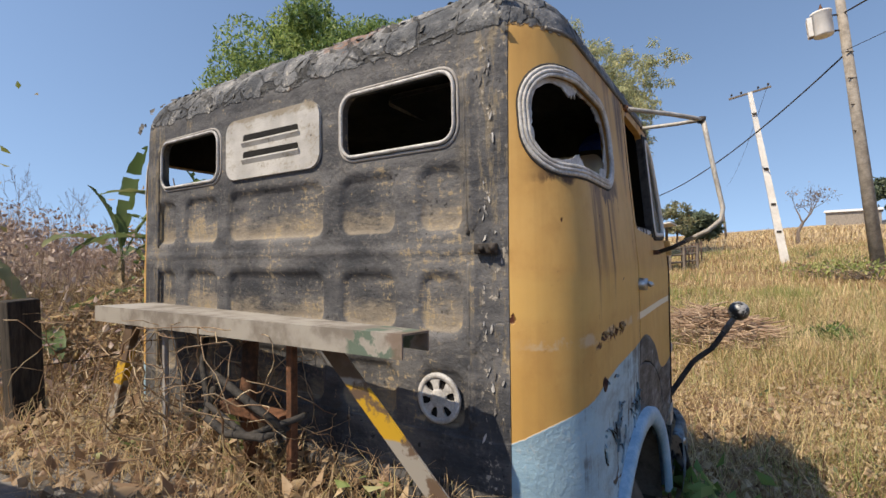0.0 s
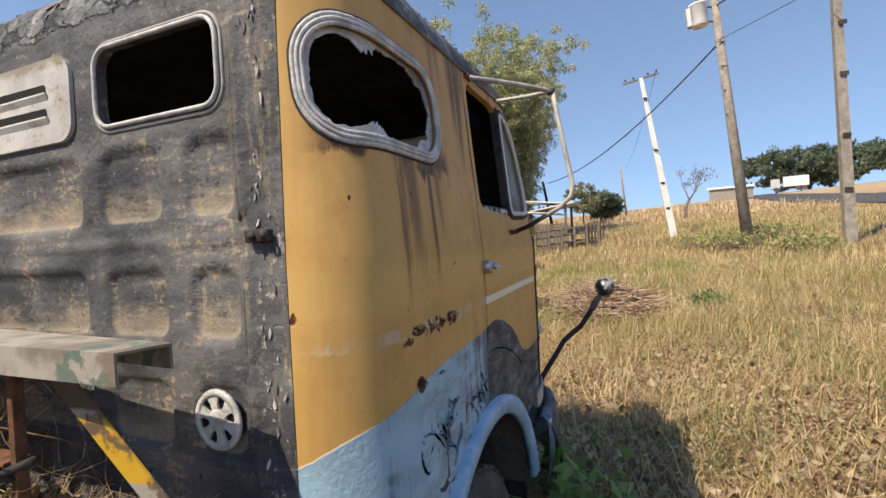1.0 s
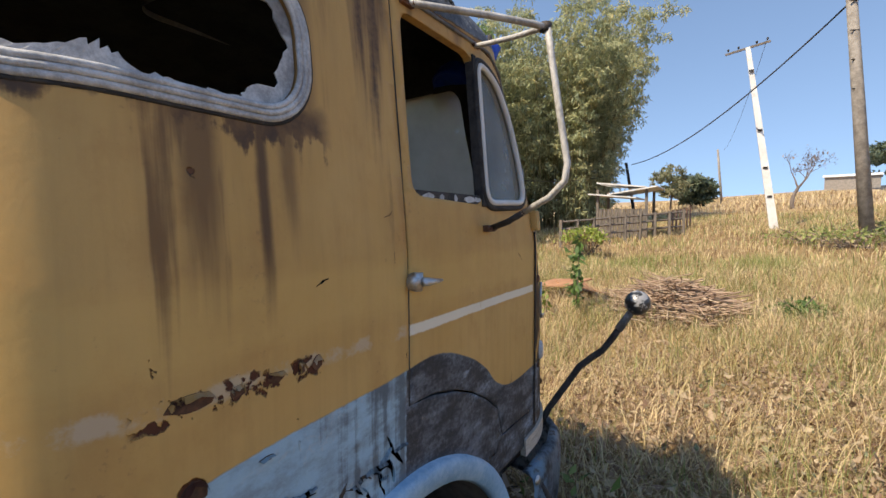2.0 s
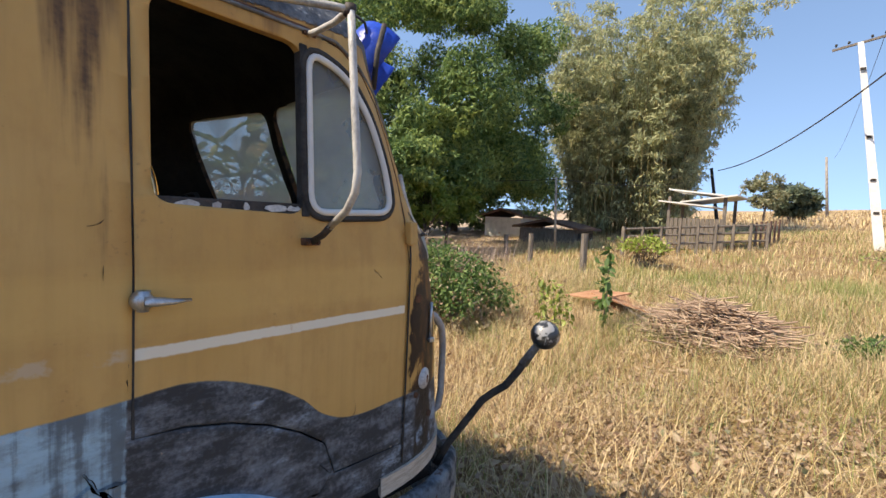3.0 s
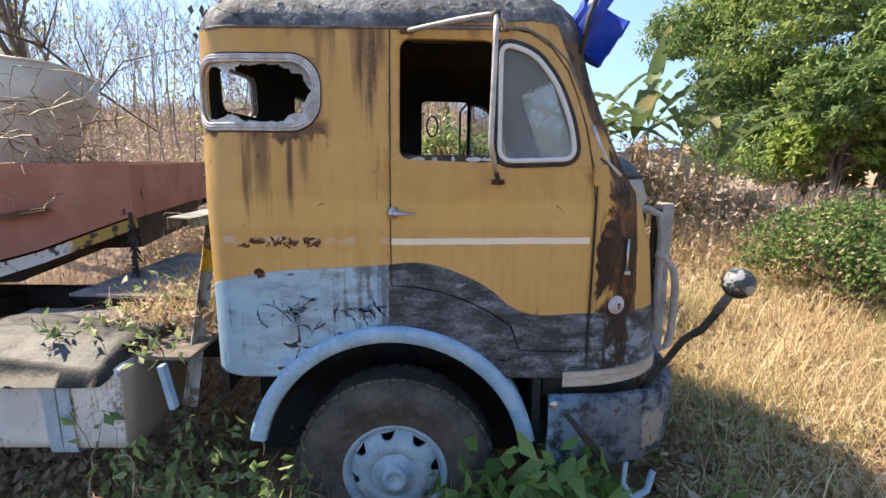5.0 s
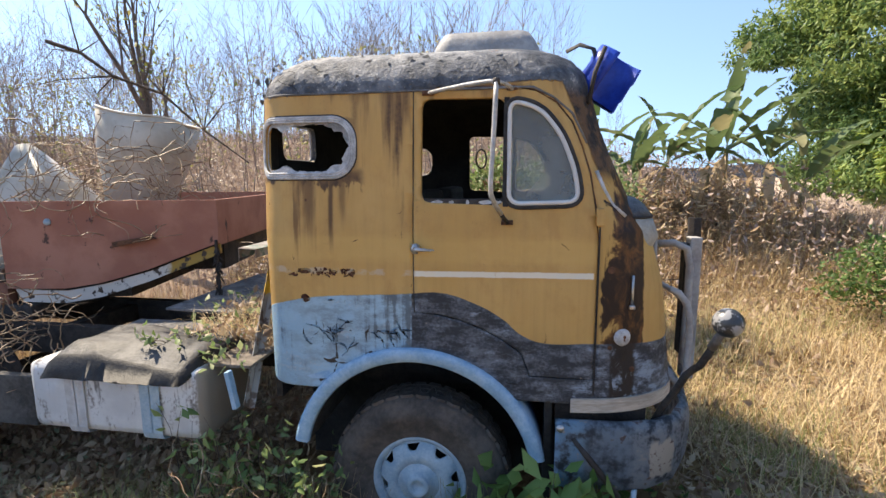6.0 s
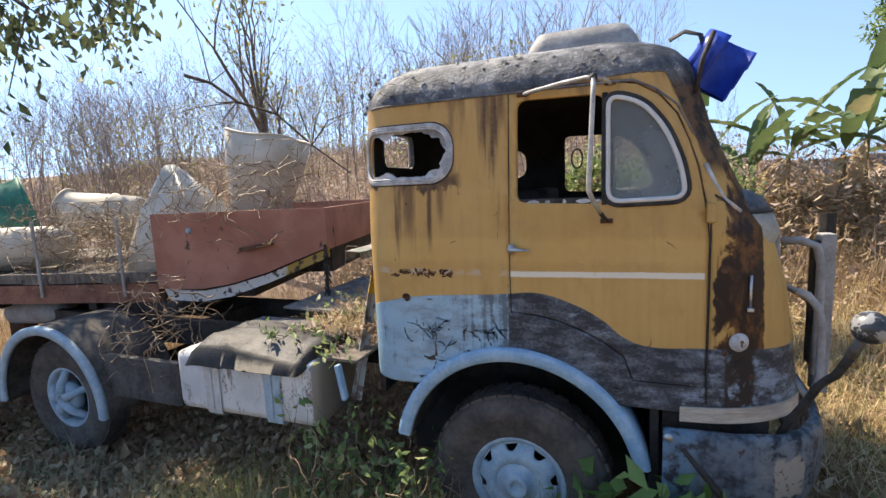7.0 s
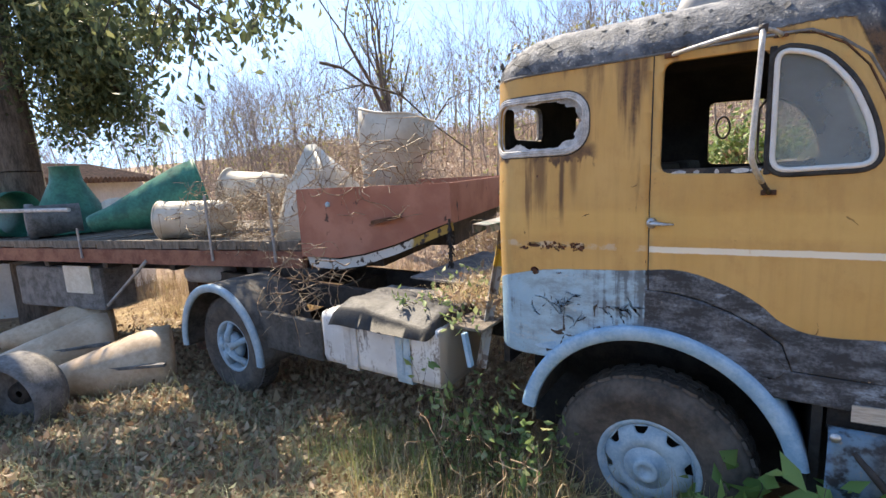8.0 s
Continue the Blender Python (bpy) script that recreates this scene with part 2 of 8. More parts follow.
    sheet = (k.cells(6.5, feature="DISTANCE_TO_EDGE") + (mid - 0.5) * 0.22 + (warp - 0.5) * 0.25)
    split = sheet.step(0.035, 0.008) * (x.step(0.45, 0.15) * 0.85 + warp.step(0.54, 0.62) * 0.6).lo(1.0)
    tar = k.mix((big * 0.4 + mid * 0.7).step(0.44, 0.66), (0.050, 0.056, 0.066), (0.20, 0.205, 0.215))
    crown = (z + (mid - 0.5) * 0.14 + (big - 0.5) * 0.2 - x.step(0.8, 1.5) * 0.16).step(2.79, 2.97)
    tar = k.mix(crown * 0.8, tar, k.mix(mid.step(0.40, 0.60), (0.20, 0.205, 0.21), (0.40, 0.39, 0.37)))
    tar = k.mix((fine * 0.5 + mid * 0.5).step(0.575, 0.61) * 0.75, tar, (0.46, 0.43, 0.38))
    tar = k.mix((fine * 0.4 + warp * 0.6).step(0.43, 0.38) * 0.8, tar, (0.030, 0.032, 0.036))
    tar = k.mix(x.step(1.50, 1.62) * z.step(2.78, 2.70), tar, k.mix(mid.step(0.42, 0.58), (0.032, 0.026, 0.023), (0.15, 0.085, 0.045)))
    tar = k.mix((big + fine * 0.25).step(0.72, 0.76) * 0.8, tar, (0.24, 0.13, 0.085))
    tar = k.mix(split * 0.85, tar, (0.022, 0.021, 0.020))
    top = (z + wob * 2.0 + (big - 0.5) * 0.03 - x.step(0.95, 1.5) * 0.03 + (mid - 0.5) * x.step(0.2, 0.1) * 0.06).step(2.748, 2.757)
    top = top.hi((x + z * 0.42 + wob).step(2.868, 2.882) * z.step(2.25, 2.35) * x.step(1.2, 1.3))
    col = k.mix(top, col, tar)
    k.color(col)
    k.feed("Roughness", (top.hi(back) * 0.15 + low * 0.08 + mid * 0.2 + 0.46))
    relief = top * (mid * 0.9 + fine * 0.6 - split * 0.9 + sheet * 0.8) + back * (mid * 0.6 + fine * 0.3) + low * (mid * 0.5 + fine * 0.2) + fine * 0.05
    relief = relief - chips * 0.6
    k.bump(relief, 0.012)
    return k.m


def glass_mat(name, dust, tint=(0.32, 0.34, 0.33), thin=0.0):
    """Old window glass under a film of dust."""
    k = Mat(name, 0.12)
    n = k.noise(5, 5, 0.6)
    k.color(tint)
    tr = k.t.nodes.new("ShaderNodeBsdfTransparent")
    tr.inputs[0].default_value = (0.88, 0.92, 0.9, 1)
    film = k.t.nodes.new("ShaderNodeBsdfTranslucent")
    film.inputs[0].default_value = (0.62, 0.62, 0.56, 1)
    dusty = k.t.nodes.new("ShaderNodeMixShader")
    dusty.inputs[0].default_value = thin
    k.t.links.new(k.b.outputs[0], dusty.inputs[1])
    k.t.links.new(film.outputs[0], dusty.inputs[2])
    mx = k.t.nodes.new("ShaderNodeMixShader")
    f = (n - 0.5) * 0.5 + dust
    k.t.links.new(f.s, mx.inputs[0])
    k.t.links.new(tr.outputs[0], mx.inputs[1])
    k.t.links.new(dusty.outputs[0], mx.inputs[2])
    k.t.links.new(mx.outputs[0], k.t.nodes["Material Output"].inputs[0])
    return k.m


def ground_mat():
    k = Mat("dry_ground", 0.95, 0.0, 0.1)
    x, y, z = k.xyz()
    a, b, c = k.noise(0.22, 5, 0.6), k.noise(2.2, 6, 0.65), k.noise(30, 5, 0.7)
    col = k.mix((a * 0.5 + b * 0.5).step(0.40, 0.62), (0.24, 0.155, 0.085), (0.44, 0.32, 0.16))
    col = k.mix((b * 0.6 + c * 0.4).step(0.52, 0.70), col, (0.50, 0.39, 0.19))
    col = k.mix((a * 0.7 + c * 0.3).step(0.58, 0.70) * 0.5, col, (0.22, 0.20, 0.075))
    hill = (y - x * 0.25).step(5.0, 9.0)
    col = k.mix(hill * 0.75, col, k.mix(b.step(0.35, 0.65), (0.34, 0.25, 0.20), (0.54, 0.43, 0.335)))
    col = k.mix(x.step(38, 60) * 0.45, col, k.mix(b.step(0.4, 0.6), (0.46, 0.34, 0.235), (0.60, 0.47, 0.34)))
    # litter tone round the truck, lightened in the colour to offset deep shade
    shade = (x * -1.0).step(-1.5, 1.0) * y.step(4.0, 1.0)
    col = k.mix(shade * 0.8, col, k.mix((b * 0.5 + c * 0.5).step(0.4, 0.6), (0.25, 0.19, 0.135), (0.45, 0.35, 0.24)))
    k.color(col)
    k.bump(b * 0.5 + c, 0.05)
    return k.m


M = dict(
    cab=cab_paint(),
    # near-black colour carries the shade inside the cab
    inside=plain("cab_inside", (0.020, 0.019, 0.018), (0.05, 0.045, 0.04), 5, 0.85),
    rubber=plain("old_rubber", (0.020, 0.019, 0.019), (0.060, 0.054, 0.050), 12, 0.85, bump=0.002),
    tyre=plain("tyre_rubber", (0.050, 0.045, 0.042), (0.125, 0.105, 0.09), 5, 0.85, bump=0.002),
    seal=plain("white_seal", (0.33, 0.32, 0.315), (0.64, 0.63, 0.62), 20, 0.55, bump=0.0015),
    blue=plain("blue_paint", (0.20, 0.36, 0.52), (0.36, 0.52, 0.66), 8, 0.55),
    rim=plain("blue_grey_rim", (0.26, 0.37, 0.46), (0.42, 0.52, 0.58), 9, 0.55),
    rust=plain("rusty_steel", (0.05, 0.028, 0.018), (0.19, 0.085, 0.045), 9, 0.85, bump=0.004),
    dark=plain("dark_steel", (0.018, 0.016, 0.015), (0.06, 0.048, 0.042), 9, 0.7),
    pipe=plain("painted_pipe", (0.30, 0.28, 0.26), (0.56, 0.54, 0.51), 14, 0.42, stretch=(1, 1, 0.6)),
    chrome=plain("worn_chrome", (0.35, 0.35, 0.36), (0.60, 0.59, 0.58), 30, 0.32, 0.85, 0.001),
    rail=plain("red_brown_rail", (0.17, 0.065, 0.045), (0.30, 0.14, 0.09), 5, 0.8),
    tank=plain("pale_tank", (0.40, 0.39, 0.38), (0.58, 0.57, 0.555), 4, 0.6),
    mat=plain("worn_grey_mat", (0.10, 0.095, 0.09), (0.24, 0.23, 0.225), 7, 0.8, bump=0.006),
    fibre=plain("aged_fibreglass", (0.56, 0.50, 0.40), (0.74, 0.70, 0.61), 4, 0.55),
    green=plain("green_fibreglass", (0.018, 0.105, 0.080), (0.045, 0.22, 0.155), 4, 0.5),
    beam=plain("grey_channel", (0.27, 0.25, 0.24), (0.42, 0.40, 0.38), 6, 0.7),
    wood=plain("grey_wood", (0.10, 0.085, 0.07), (0.24, 0.20, 0.165), 5, 0.9, stretch=(4, 4, 0.5), bump=0.006),
    bark=plain("bark", (0.055, 0.043, 0.035), (0.17, 0.135, 0.11), 9, 0.95, stretch=(1, 1, 0.25), bump=0.02),
    pale_bark=plain("pale_bark", (0.11, 0.088, 0.075), (0.25, 0.20, 0.17), 9, 0.95, stretch=(1, 1, 0.3), bump=0.01),
    concrete=plain("pole_concrete", (0.20, 0.175, 0.15), (0.36, 0.32, 0.275), 5, 0.9),
    white=plain("white_wash", (0.62, 0.60, 0.57), (0.78, 0.76, 0.73), 2, 0.8),
    vinyl=plain("torn_vinyl", (0.026, 0.025, 0.025), (0.100, 0.096, 0.094), 5, 0.6, bump=0.004),
    ground=ground_mat(),
    blue_plastic=plain("blue_plastic", (0.008, 0.035, 0.30), (0.015, 0.07, 0.48), 5, 0.4),
    dust_glass=glass_mat("dusty_glass", 0.48),
    shield_glass=glass_mat("dusty_windscreen", 0.80, (0.40, 0.41, 0.375), 0.38),
    straw=leaf_mat("dry_straw", (0.25, 0.145, 0.07), (0.82, 0.65, 0.39), (0.58, 0.46, 0.21), 0.3),
    mango=leaf_mat("mango_leaf", (0.085, 0.155, 0.055), (0.20, 0.295, 0.10), (0.34, 0.42, 0.135), 0.4, 0.25, (0.52, 0.66)),
    bamboo=leaf_mat("bamboo_leaf", (0.33, 0.37, 0.22), (0.52, 0.53, 0.31), (0.66, 0.58, 0.31), 0.5),
    leaf=leaf_mat("bush_leaf", (0.065, 0.125, 0.035), (0.14, 0.225, 0.065), (0.28, 0.35, 0.11)),
    dry_leaf=leaf_mat("dry_leaf", (0.25, 0.155, 0.10), (0.45, 0.33, 0.215), (0.58, 0.46, 0.31), 0.25),
    banana=leaf_mat("banana_leaf", (0.075, 0.125, 0.045), (0.15, 0.21, 0.085), (0.36, 0.32, 0.16), 0.35),
    weed=leaf_mat("shade_weed", (0.17, 0.19, 0.11), (0.30, 0.31, 0.18), (0.44, 0.38, 0.24)),
    twig=leaf_mat("bare_twig", (0.15, 0.12, 0.105), (0.27, 0.215, 0.19), (0.34, 0.26, 0.215), 0.0),
)


# ---- mesh helpers ----
def quick(name, verts, faces, mats, smooth=False):
    """A mesh object from arrays of vertices and of faces with equal corner counts."""
    verts, faces = np.asarray(verts, np.float32).reshape(-1, 3), np.asarray(faces, np.int32)
    me = bpy.data.meshes.new(name)
    n, k = faces.shape
    me.vertices.add(len(verts))
    me.vertices.foreach_set("co", verts.ravel())
    me.loops.add(n * k)
    me.loops.foreach_set("vertex_index", faces.ravel())
    me.polygons.add(n)
    me.polygons.foreach_set("loop_start", np.arange(0, n * k, k, dtype=np.int32))
    if smooth:
        me.polygons.foreach_set("use_smooth", np.ones(n, bool))
    for m in mats if isinstance(mats, (list, tuple)) else [mats]:
        me.materials.append(m)
    me.update(calc_edges=True)
    return new(name, me)


def part(name, bm, material, parent=None, label="", smooth=False):
    """Links a bmesh as one mesh object under a thing or a part."""
    me = bpy.data.meshes.new(name)
    bmesh.ops.recalc_face_normals(bm, faces=bm.faces)
    if smooth:
        for f in bm.faces:
            f.smooth = True
    bm.to_mesh(me)
    bm.free()
    for m in material if isinstance(material, (list, tuple)) else [material]:
        me.materials.append(m)
    ob = new(name, me)
    ob.parent = parent
    return tagged(ob, label)


def child(ob, parent, label=""):
    ob.parent = parent
    return tagged(ob, label)


def thing(name, label, category, group="", at=(0, 0, 0), kind=""):
    ob = new(name)
    ob.location = at
    ob.empty_display_size = 0.1
    return tagged(ob, label, category, group, kind)


def box(bm, x0, x1, y0, y1, z0, z1, bevel=0.0, m=None):
    r = bmesh.ops.create_cube(bm, size=1.0)["verts"]
    mt = Matrix.LocRotScale(((x0 + x1) / 2, (y0 + y1) / 2, (z0 + z1) / 2), None, (x1 - x0, y1 - y0, z1 - z0))
    bmesh.ops.transform(bm, matrix=(m @ mt) if m else mt, verts=r)
    if bevel:
        es = list({e for v in r for e in v.link_edges})
        bmesh.ops.bevel(bm, geom=es, offset=bevel, segments=2, affect="EDGES", profile=0.6)
    return bm


def frames_along(pts, closed=False):
    pts = [Vector(p) for p in pts]
    n = len(pts)
    out, up = [], None
    for i, p in enumerate(pts):
        a, b = (pts[i - 1], pts[(i + 1) % n]) if closed else (pts[max(i - 1, 0)], pts[min(i + 1, n - 1)])
        d = (b - a).normalized()
        if up is None:
            up = d.orthogonal().normalized()
        up = (up - d * up.dot(d)).normalized()
        out.append((p, d, up, d.cross(up)))
    return out


def tube(bm, pts, r, n=8, closed=False, cap=True, flat=1.0):
    """A round bar along points; r is one radius or one for each point."""
    fr = frames_along(pts, closed)
    rr = r if isinstance(r, (list, tuple)) else [r] * len(fr)
    rings = []
    for (p, d, u, v), q in zip(fr, rr):
        rings.append([bm.verts.new(p + u * (q * math.cos(2 * math.pi * k / n)) + v * (q * flat * math.sin(2 * math.pi * k / n))) for k in range(n)])
    last = len(rings) if closed else len(rings) - 1
    for i in range(last):
        a, b = rings[i], rings[(i + 1) % len(rings)]
        for k in range(n):
            bm.faces.new((a[k], a[(k + 1) % n], b[(k + 1) % n], b[k]))
    if cap and not closed:
        bm.faces.new(rings[0][::-1])
        bm.faces.new(rings[-1])
    return bm


def lathe(bm, profile, m, n=32, a0=0.0, a1=360.0):
    """Turns (radius, along) pairs about the local z axis, placed by m."""
    full = abs(a1 - a0 - 360) < 1e-6
    count = n if full else n + 1
    rings = []
    for k in range(count):
        a = radians(a0 + (a1 - a0) * k / n)
        rings.append([bm.verts.new(m @ Vector((r * math.cos(a), r * math.sin(a), h))) for r, h in profile])
    for k in range(n):
        p, q = rings[k], rings[(k + 1) % count]
        for i in range(len(profile) - 1):
            try:
                bm.faces.new((p[i], p[i + 1], q[i + 1], q[i]))
            except ValueError:
                pass
    bmesh.ops.remove_doubles(bm, verts=bm.verts, dist=1e-5)
    return bm


def prism(bm, pts, f0, f1):
    """A solid between two images of a 2D outline: f0(a, b) and f1(a, b) give the places."""
    lo = [bm.verts.new(f0(*p)) for p in pts]
    hi = [bm.verts.new(f1(*p)) for p in pts]
    n = len(pts)
    for i in range(n):
        bm.faces.new((lo[i], lo[(i + 1) % n], hi[(i + 1) % n], hi[i]))
    bm.faces.new(lo[::-1])
    bm.faces.new(hi)
    return bm


def round_rect(a0, a1, b0, b1, r, n=6):
    out = []
    for ca, cb, s in ((a1 - r, b1 - r, 0), (a0 + r, b1 - r, 90), (a0 + r, b0 + r, 180), (a1 - r, b0 + r, 270)):
        for k in range(n + 1):
            t = radians(s + 90 * k / n)
            out.append((ca + r * math.cos(t), cb + r * math.sin(t)))
    return out


def rounded(pts, r, n=5):
    """A polygon with its corners rounded."""
    out = []
    m = len(pts)
    for i in range(m):
        p, a, b = Vector(pts[i]), Vector(pts[i - 1]), Vector(pts[(i + 1) % m])
        u, v = (a - p), (b - p)
        q = min(r, u.length * 0.45, v.length * 0.45)
        s, e = p + u.normalized() * q, p + v.normalized() * q
        for k in range(n + 1):
            t = k / n
            out.append(tuple(s * (1 - t) ** 2 + p * 2 * t * (1 - t) + e * t * t))
    return out


def cut(ob, cutters, how="DIFFERENCE"):
    """Applies Boolean cutters (bmeshes) to an object's mesh."""
    for bm in cutters:
        me = bpy.data.meshes.new("cutter")
        bmesh.ops.recalc_face_normals(bm, faces=bm.faces)
        bm.to_mesh(me)
        bm.free()
        c = new("cutter", me)
        md = ob.modifiers.new("cut", "BOOLEAN")
        md.operation, md.object, md.solver = how, c, "EXACT"
        bpy.context.view_layer.update()
        got = bpy.data.meshes.new_from_object(ob.evaluated_get(bpy.context.evaluated_depsgraph_get()))
        ob.modifiers.clear()
        ob.data = got
        bpy.data.objects.remove(c)
        bpy.data.meshes.remove(me)
    return ob


# ---- ground ----
def smooth01(v, a, b):
    t = np.clip((np.asarray(v, float) - a) / (b - a), 0, 1)
    return t * t * (3 - 2 * t)


def ground_z(x, y):
    """Height of the ground: it climbs gently ahead of the truck and towards the road, with a wooded hill behind."""
    x, y = np.asarray(x, float), np.asarray(y, float)
    z = 0.08 + 0.06 * np.clip(x, -14, 30) + 0.060 * np.clip(x - 30, 0, 110) - 0.05 * np.clip(y, -200, 200)
    hill = smooth01(x, 16, -2) * (0.34 * np.clip(y - 6, 0, 20) + 0.08 * np.clip(y - 26, 0, 200))
    z = z + hill + smooth01(x, 4, 16) * smooth01(y, 8, 60) * 1.5
    z = z + 0.9 * np.exp(-((x - 5.0) / 3.2) ** 2 - ((y - 9.2) / 1.7) ** 2)
    near = np.exp(-((x / 60) ** 2 + (y / 60) ** 2))
    bumps = 0.05 * np.sin(1.3 * x + 0.7 * y) * np.sin(0.9 * y - 0.4 * x) + 0.02 * np.sin(3.7 * x + 1.1) * np.sin(3.1 * y)
    return z + near * bumps


def gz(x, y):
    return float(ground_z(x, y))


def make_ground():
    near = np.concatenate([np.linspace(-14, 14, 113)])
    out = 14 * np.exp(np.linspace(0.06, 5.3, 60))
    ax = np.concatenate([-out[::-1], near, out])
    gx, gy = np.meshgrid(ax, ax, indexing="ij")
    v = np.stack([gx, gy, ground_z(gx, gy)], -1).reshape(-1, 3)
    n = len(ax)
    i, j = np.meshgrid(np.arange(n - 1), np.arange(n - 1), indexing="ij")
    a = (i * n + j).ravel()
    f = np.stack([a, a + n, a + n + 1, a + 1], -1)
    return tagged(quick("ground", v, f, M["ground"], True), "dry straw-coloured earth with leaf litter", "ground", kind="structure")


make_ground()

# ---- the truck: cab shell ----
W = 2.5          # cab width; the side that the camera passes lies at y = 0
RC = 0.24        # rear corner radius
FRONT = [(0.9, 2.39, 1.86), (1.14, 2.385, 1.87), (1.4, 2.35, 1.88), (1.72, 2.31, 1.885), (2.02, 2.22, 1.87), (2.19, 2.10, 1.81), (2.36, 2.02, 1.74), (2.54, 1.945, 1.66), (2.83, 1.86, 1.52), (3.2, 1.78, 1.45)]


def front_at(z):
    zs, xf, xs = zip(*FRONT)
    return float(np.interp(z, zs, xf)), float(np.interp(z, zs, xs))


def cab_outline(z, rear_n=161, side_n=30):
    """Plan of the cab at a height, counter-clockwise from the rear left corner."""
    xf, xs = front_at(z)
    half = [(0.0, y) for y in np.linspace(W / 2, RC, rear_n // 2 + 1)]
    half += [(RC - RC * math.cos(a), RC - RC * math.sin(a)) for a in np.linspace(0, math.pi / 2, 10)[1:]]
    half += [(x, 0.0) for x in np.linspace(RC, xs, side_n)[1:]]
    half += [(xs + (xf - xs) * math.sin(a) ** 0.95, 0.40 - 0.40 * math.cos(a) ** 0.95) for a in np.linspace(0, math.pi / 2, 13)[1:-1]]
    half += [(xf + 0.10 * (1 - ((y - W / 2) / (W / 2 - 0.40)) ** 2), y) for y in np.linspace(0.40, W / 2, 14)]
    other = [(x, W - y) for x, y in half[1:-1]][::-1]
    return np.array(half + other)


RECESS_COLS = [(0.35, 0.525), (0.62, 0.88), (0.97, 1.575), (1.66, 1.92), (2.01, 2.19)]
RECESSES = [(a, b, c, d) for a, b in RECESS_COLS for c, d in ((2.13, 2.35), (1.80, 2.00), (1.50, 1.69))]


def recess_depth(y, z):
    """How far the pressed panels of the rear wall stand back."""
    depth = np.zeros_like(y)
    for a, b, c, d in RECESSES:
        r = 0.05
        qx = np.abs(y - (a + b) / 2) - (b - a) / 2 + r
        qz = np.abs(z - (c + d) / 2) - (d - c) / 2 + r
        sd = np.hypot(np.maximum(qx, 0), np.maximum(qz, 0)) + np.minimum(np.maximum(qx, qz), 0) - r
        depth = np.maximum(depth, smooth01(sd, 0.008, -0.022) * 0.018)
    for yy in (0.315, 2.185):
        for z0, z1 in ((1.55, 1.72), (1.77, 2.02), (2.15, 2.62)):
            d = np.hypot(y - yy, np.maximum(np.abs(z - (z0 + z1) / 2) - (z1 - z0) / 2, 0))
            depth = depth - smooth01(d, 0.022, 0.006) * 0.010
    seam = np.abs(z - 2.075)
    return depth - smooth01(seam, 0.014, 0.004) * 0.006


def make_shell():
    zs = np.concatenate([np.linspace(1.10, 2.738, 122)])
    rings = [np.column_stack([cab_outline(z), np.full(len(cab_outline(z)), z)]) for z in zs]
    base = rings[-1]
    cx, cy = 0.95, W / 2
    rng = np.random.default_rng(4)
    for a in np.linspace(0, math.pi / 2, 12)[1:]:
        inset, rise = 0.36 * (1 - math.cos(a)), 0.27 * math.sin(a)
        ring = base.copy()
        kx, ky = 1 - inset / 0.95, 1 - inset / 1.25
        ring[:, 0], ring[:, 1], ring[:, 2] = cx + (base[:, 0] - cx) * kx, cy + (base[:, 1] - cy) * ky, zs[-1] + rise
        rings.append(ring)
    top = rings[-1]
    for s in (0.85, 0.65, 0.4, 0.15):
        ring = top.copy()
        ring[:, :2] = (top[:, :2] - (cx, cy)) * s + (cx, cy)
        ring[:, 2] = top[:, 2] + 0.05 * (1 - s * s)
        rings.append(ring)
    v = np.array(rings)
    n = v.shape[1]
    flat = v.reshape(-1, 3)
    on_rear = (flat[:, 0] < 0.002) & (flat[:, 2] < 2.745)
    flat[on_rear, 0] += recess_depth(flat[on_rear, 1], flat[on_rear, 2])
    # ragged tar on the roof and its edge
    for p in flat:
        if p[2] > 2.72:
            q = Vector(p)
            h = noise.noise(q * 5) * 0.5 + noise.noise(q * 17) * 0.35 + noise.noise(q * 45) * 0.2
            k = min(1.0, (p[2] - 2.72) / 0.05)
            p[2] += (0.013 if p[0] < 0.3 else 0.007) * h * k
            p[0] += 0.010 * noise.noise(q * 23 + Vector((5, 0, 0))) * k
        elif p[0] > 0.002:
            q = Vector(p)
            p[1] += 0.004 * noise.noise(q * 3.0)
    m = v.shape[0]
    i, j = np.meshgrid(np.arange(m - 1), np.arange(n), indexing="ij")
    a, b = (i * n + j).ravel(), (i * n + (j + 1) % n).ravel()
    f = np.stack([a, a + n, b + n, b], -1).tolist()
    me = bpy.data.meshes.new("cab_shell")
    verts = flat.tolist() + [[cx, cy, float(v[-1, :, 2].mean()) + 0.005]]
    f += [((m - 1) * n + j, len(verts) - 1, (m - 1) * n + (j + 1) % n) for j in range(n)]
    me.from_pydata(verts, [], f)
    me.materials.append(M["cab"])
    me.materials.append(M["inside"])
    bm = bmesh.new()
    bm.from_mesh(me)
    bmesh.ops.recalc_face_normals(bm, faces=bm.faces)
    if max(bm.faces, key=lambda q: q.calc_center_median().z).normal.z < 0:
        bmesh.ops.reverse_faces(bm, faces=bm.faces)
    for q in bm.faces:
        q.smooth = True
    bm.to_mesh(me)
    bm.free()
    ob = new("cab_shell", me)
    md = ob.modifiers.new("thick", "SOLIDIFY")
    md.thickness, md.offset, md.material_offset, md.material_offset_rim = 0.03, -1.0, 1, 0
    bpy.context.view_layer.update()
    got = bpy.data.meshes.new_from_object(ob.evaluated_get(bpy.context.evaluated_depsgraph_get()))
    ob.modifiers.clear()
    ob.data = got
    return ob


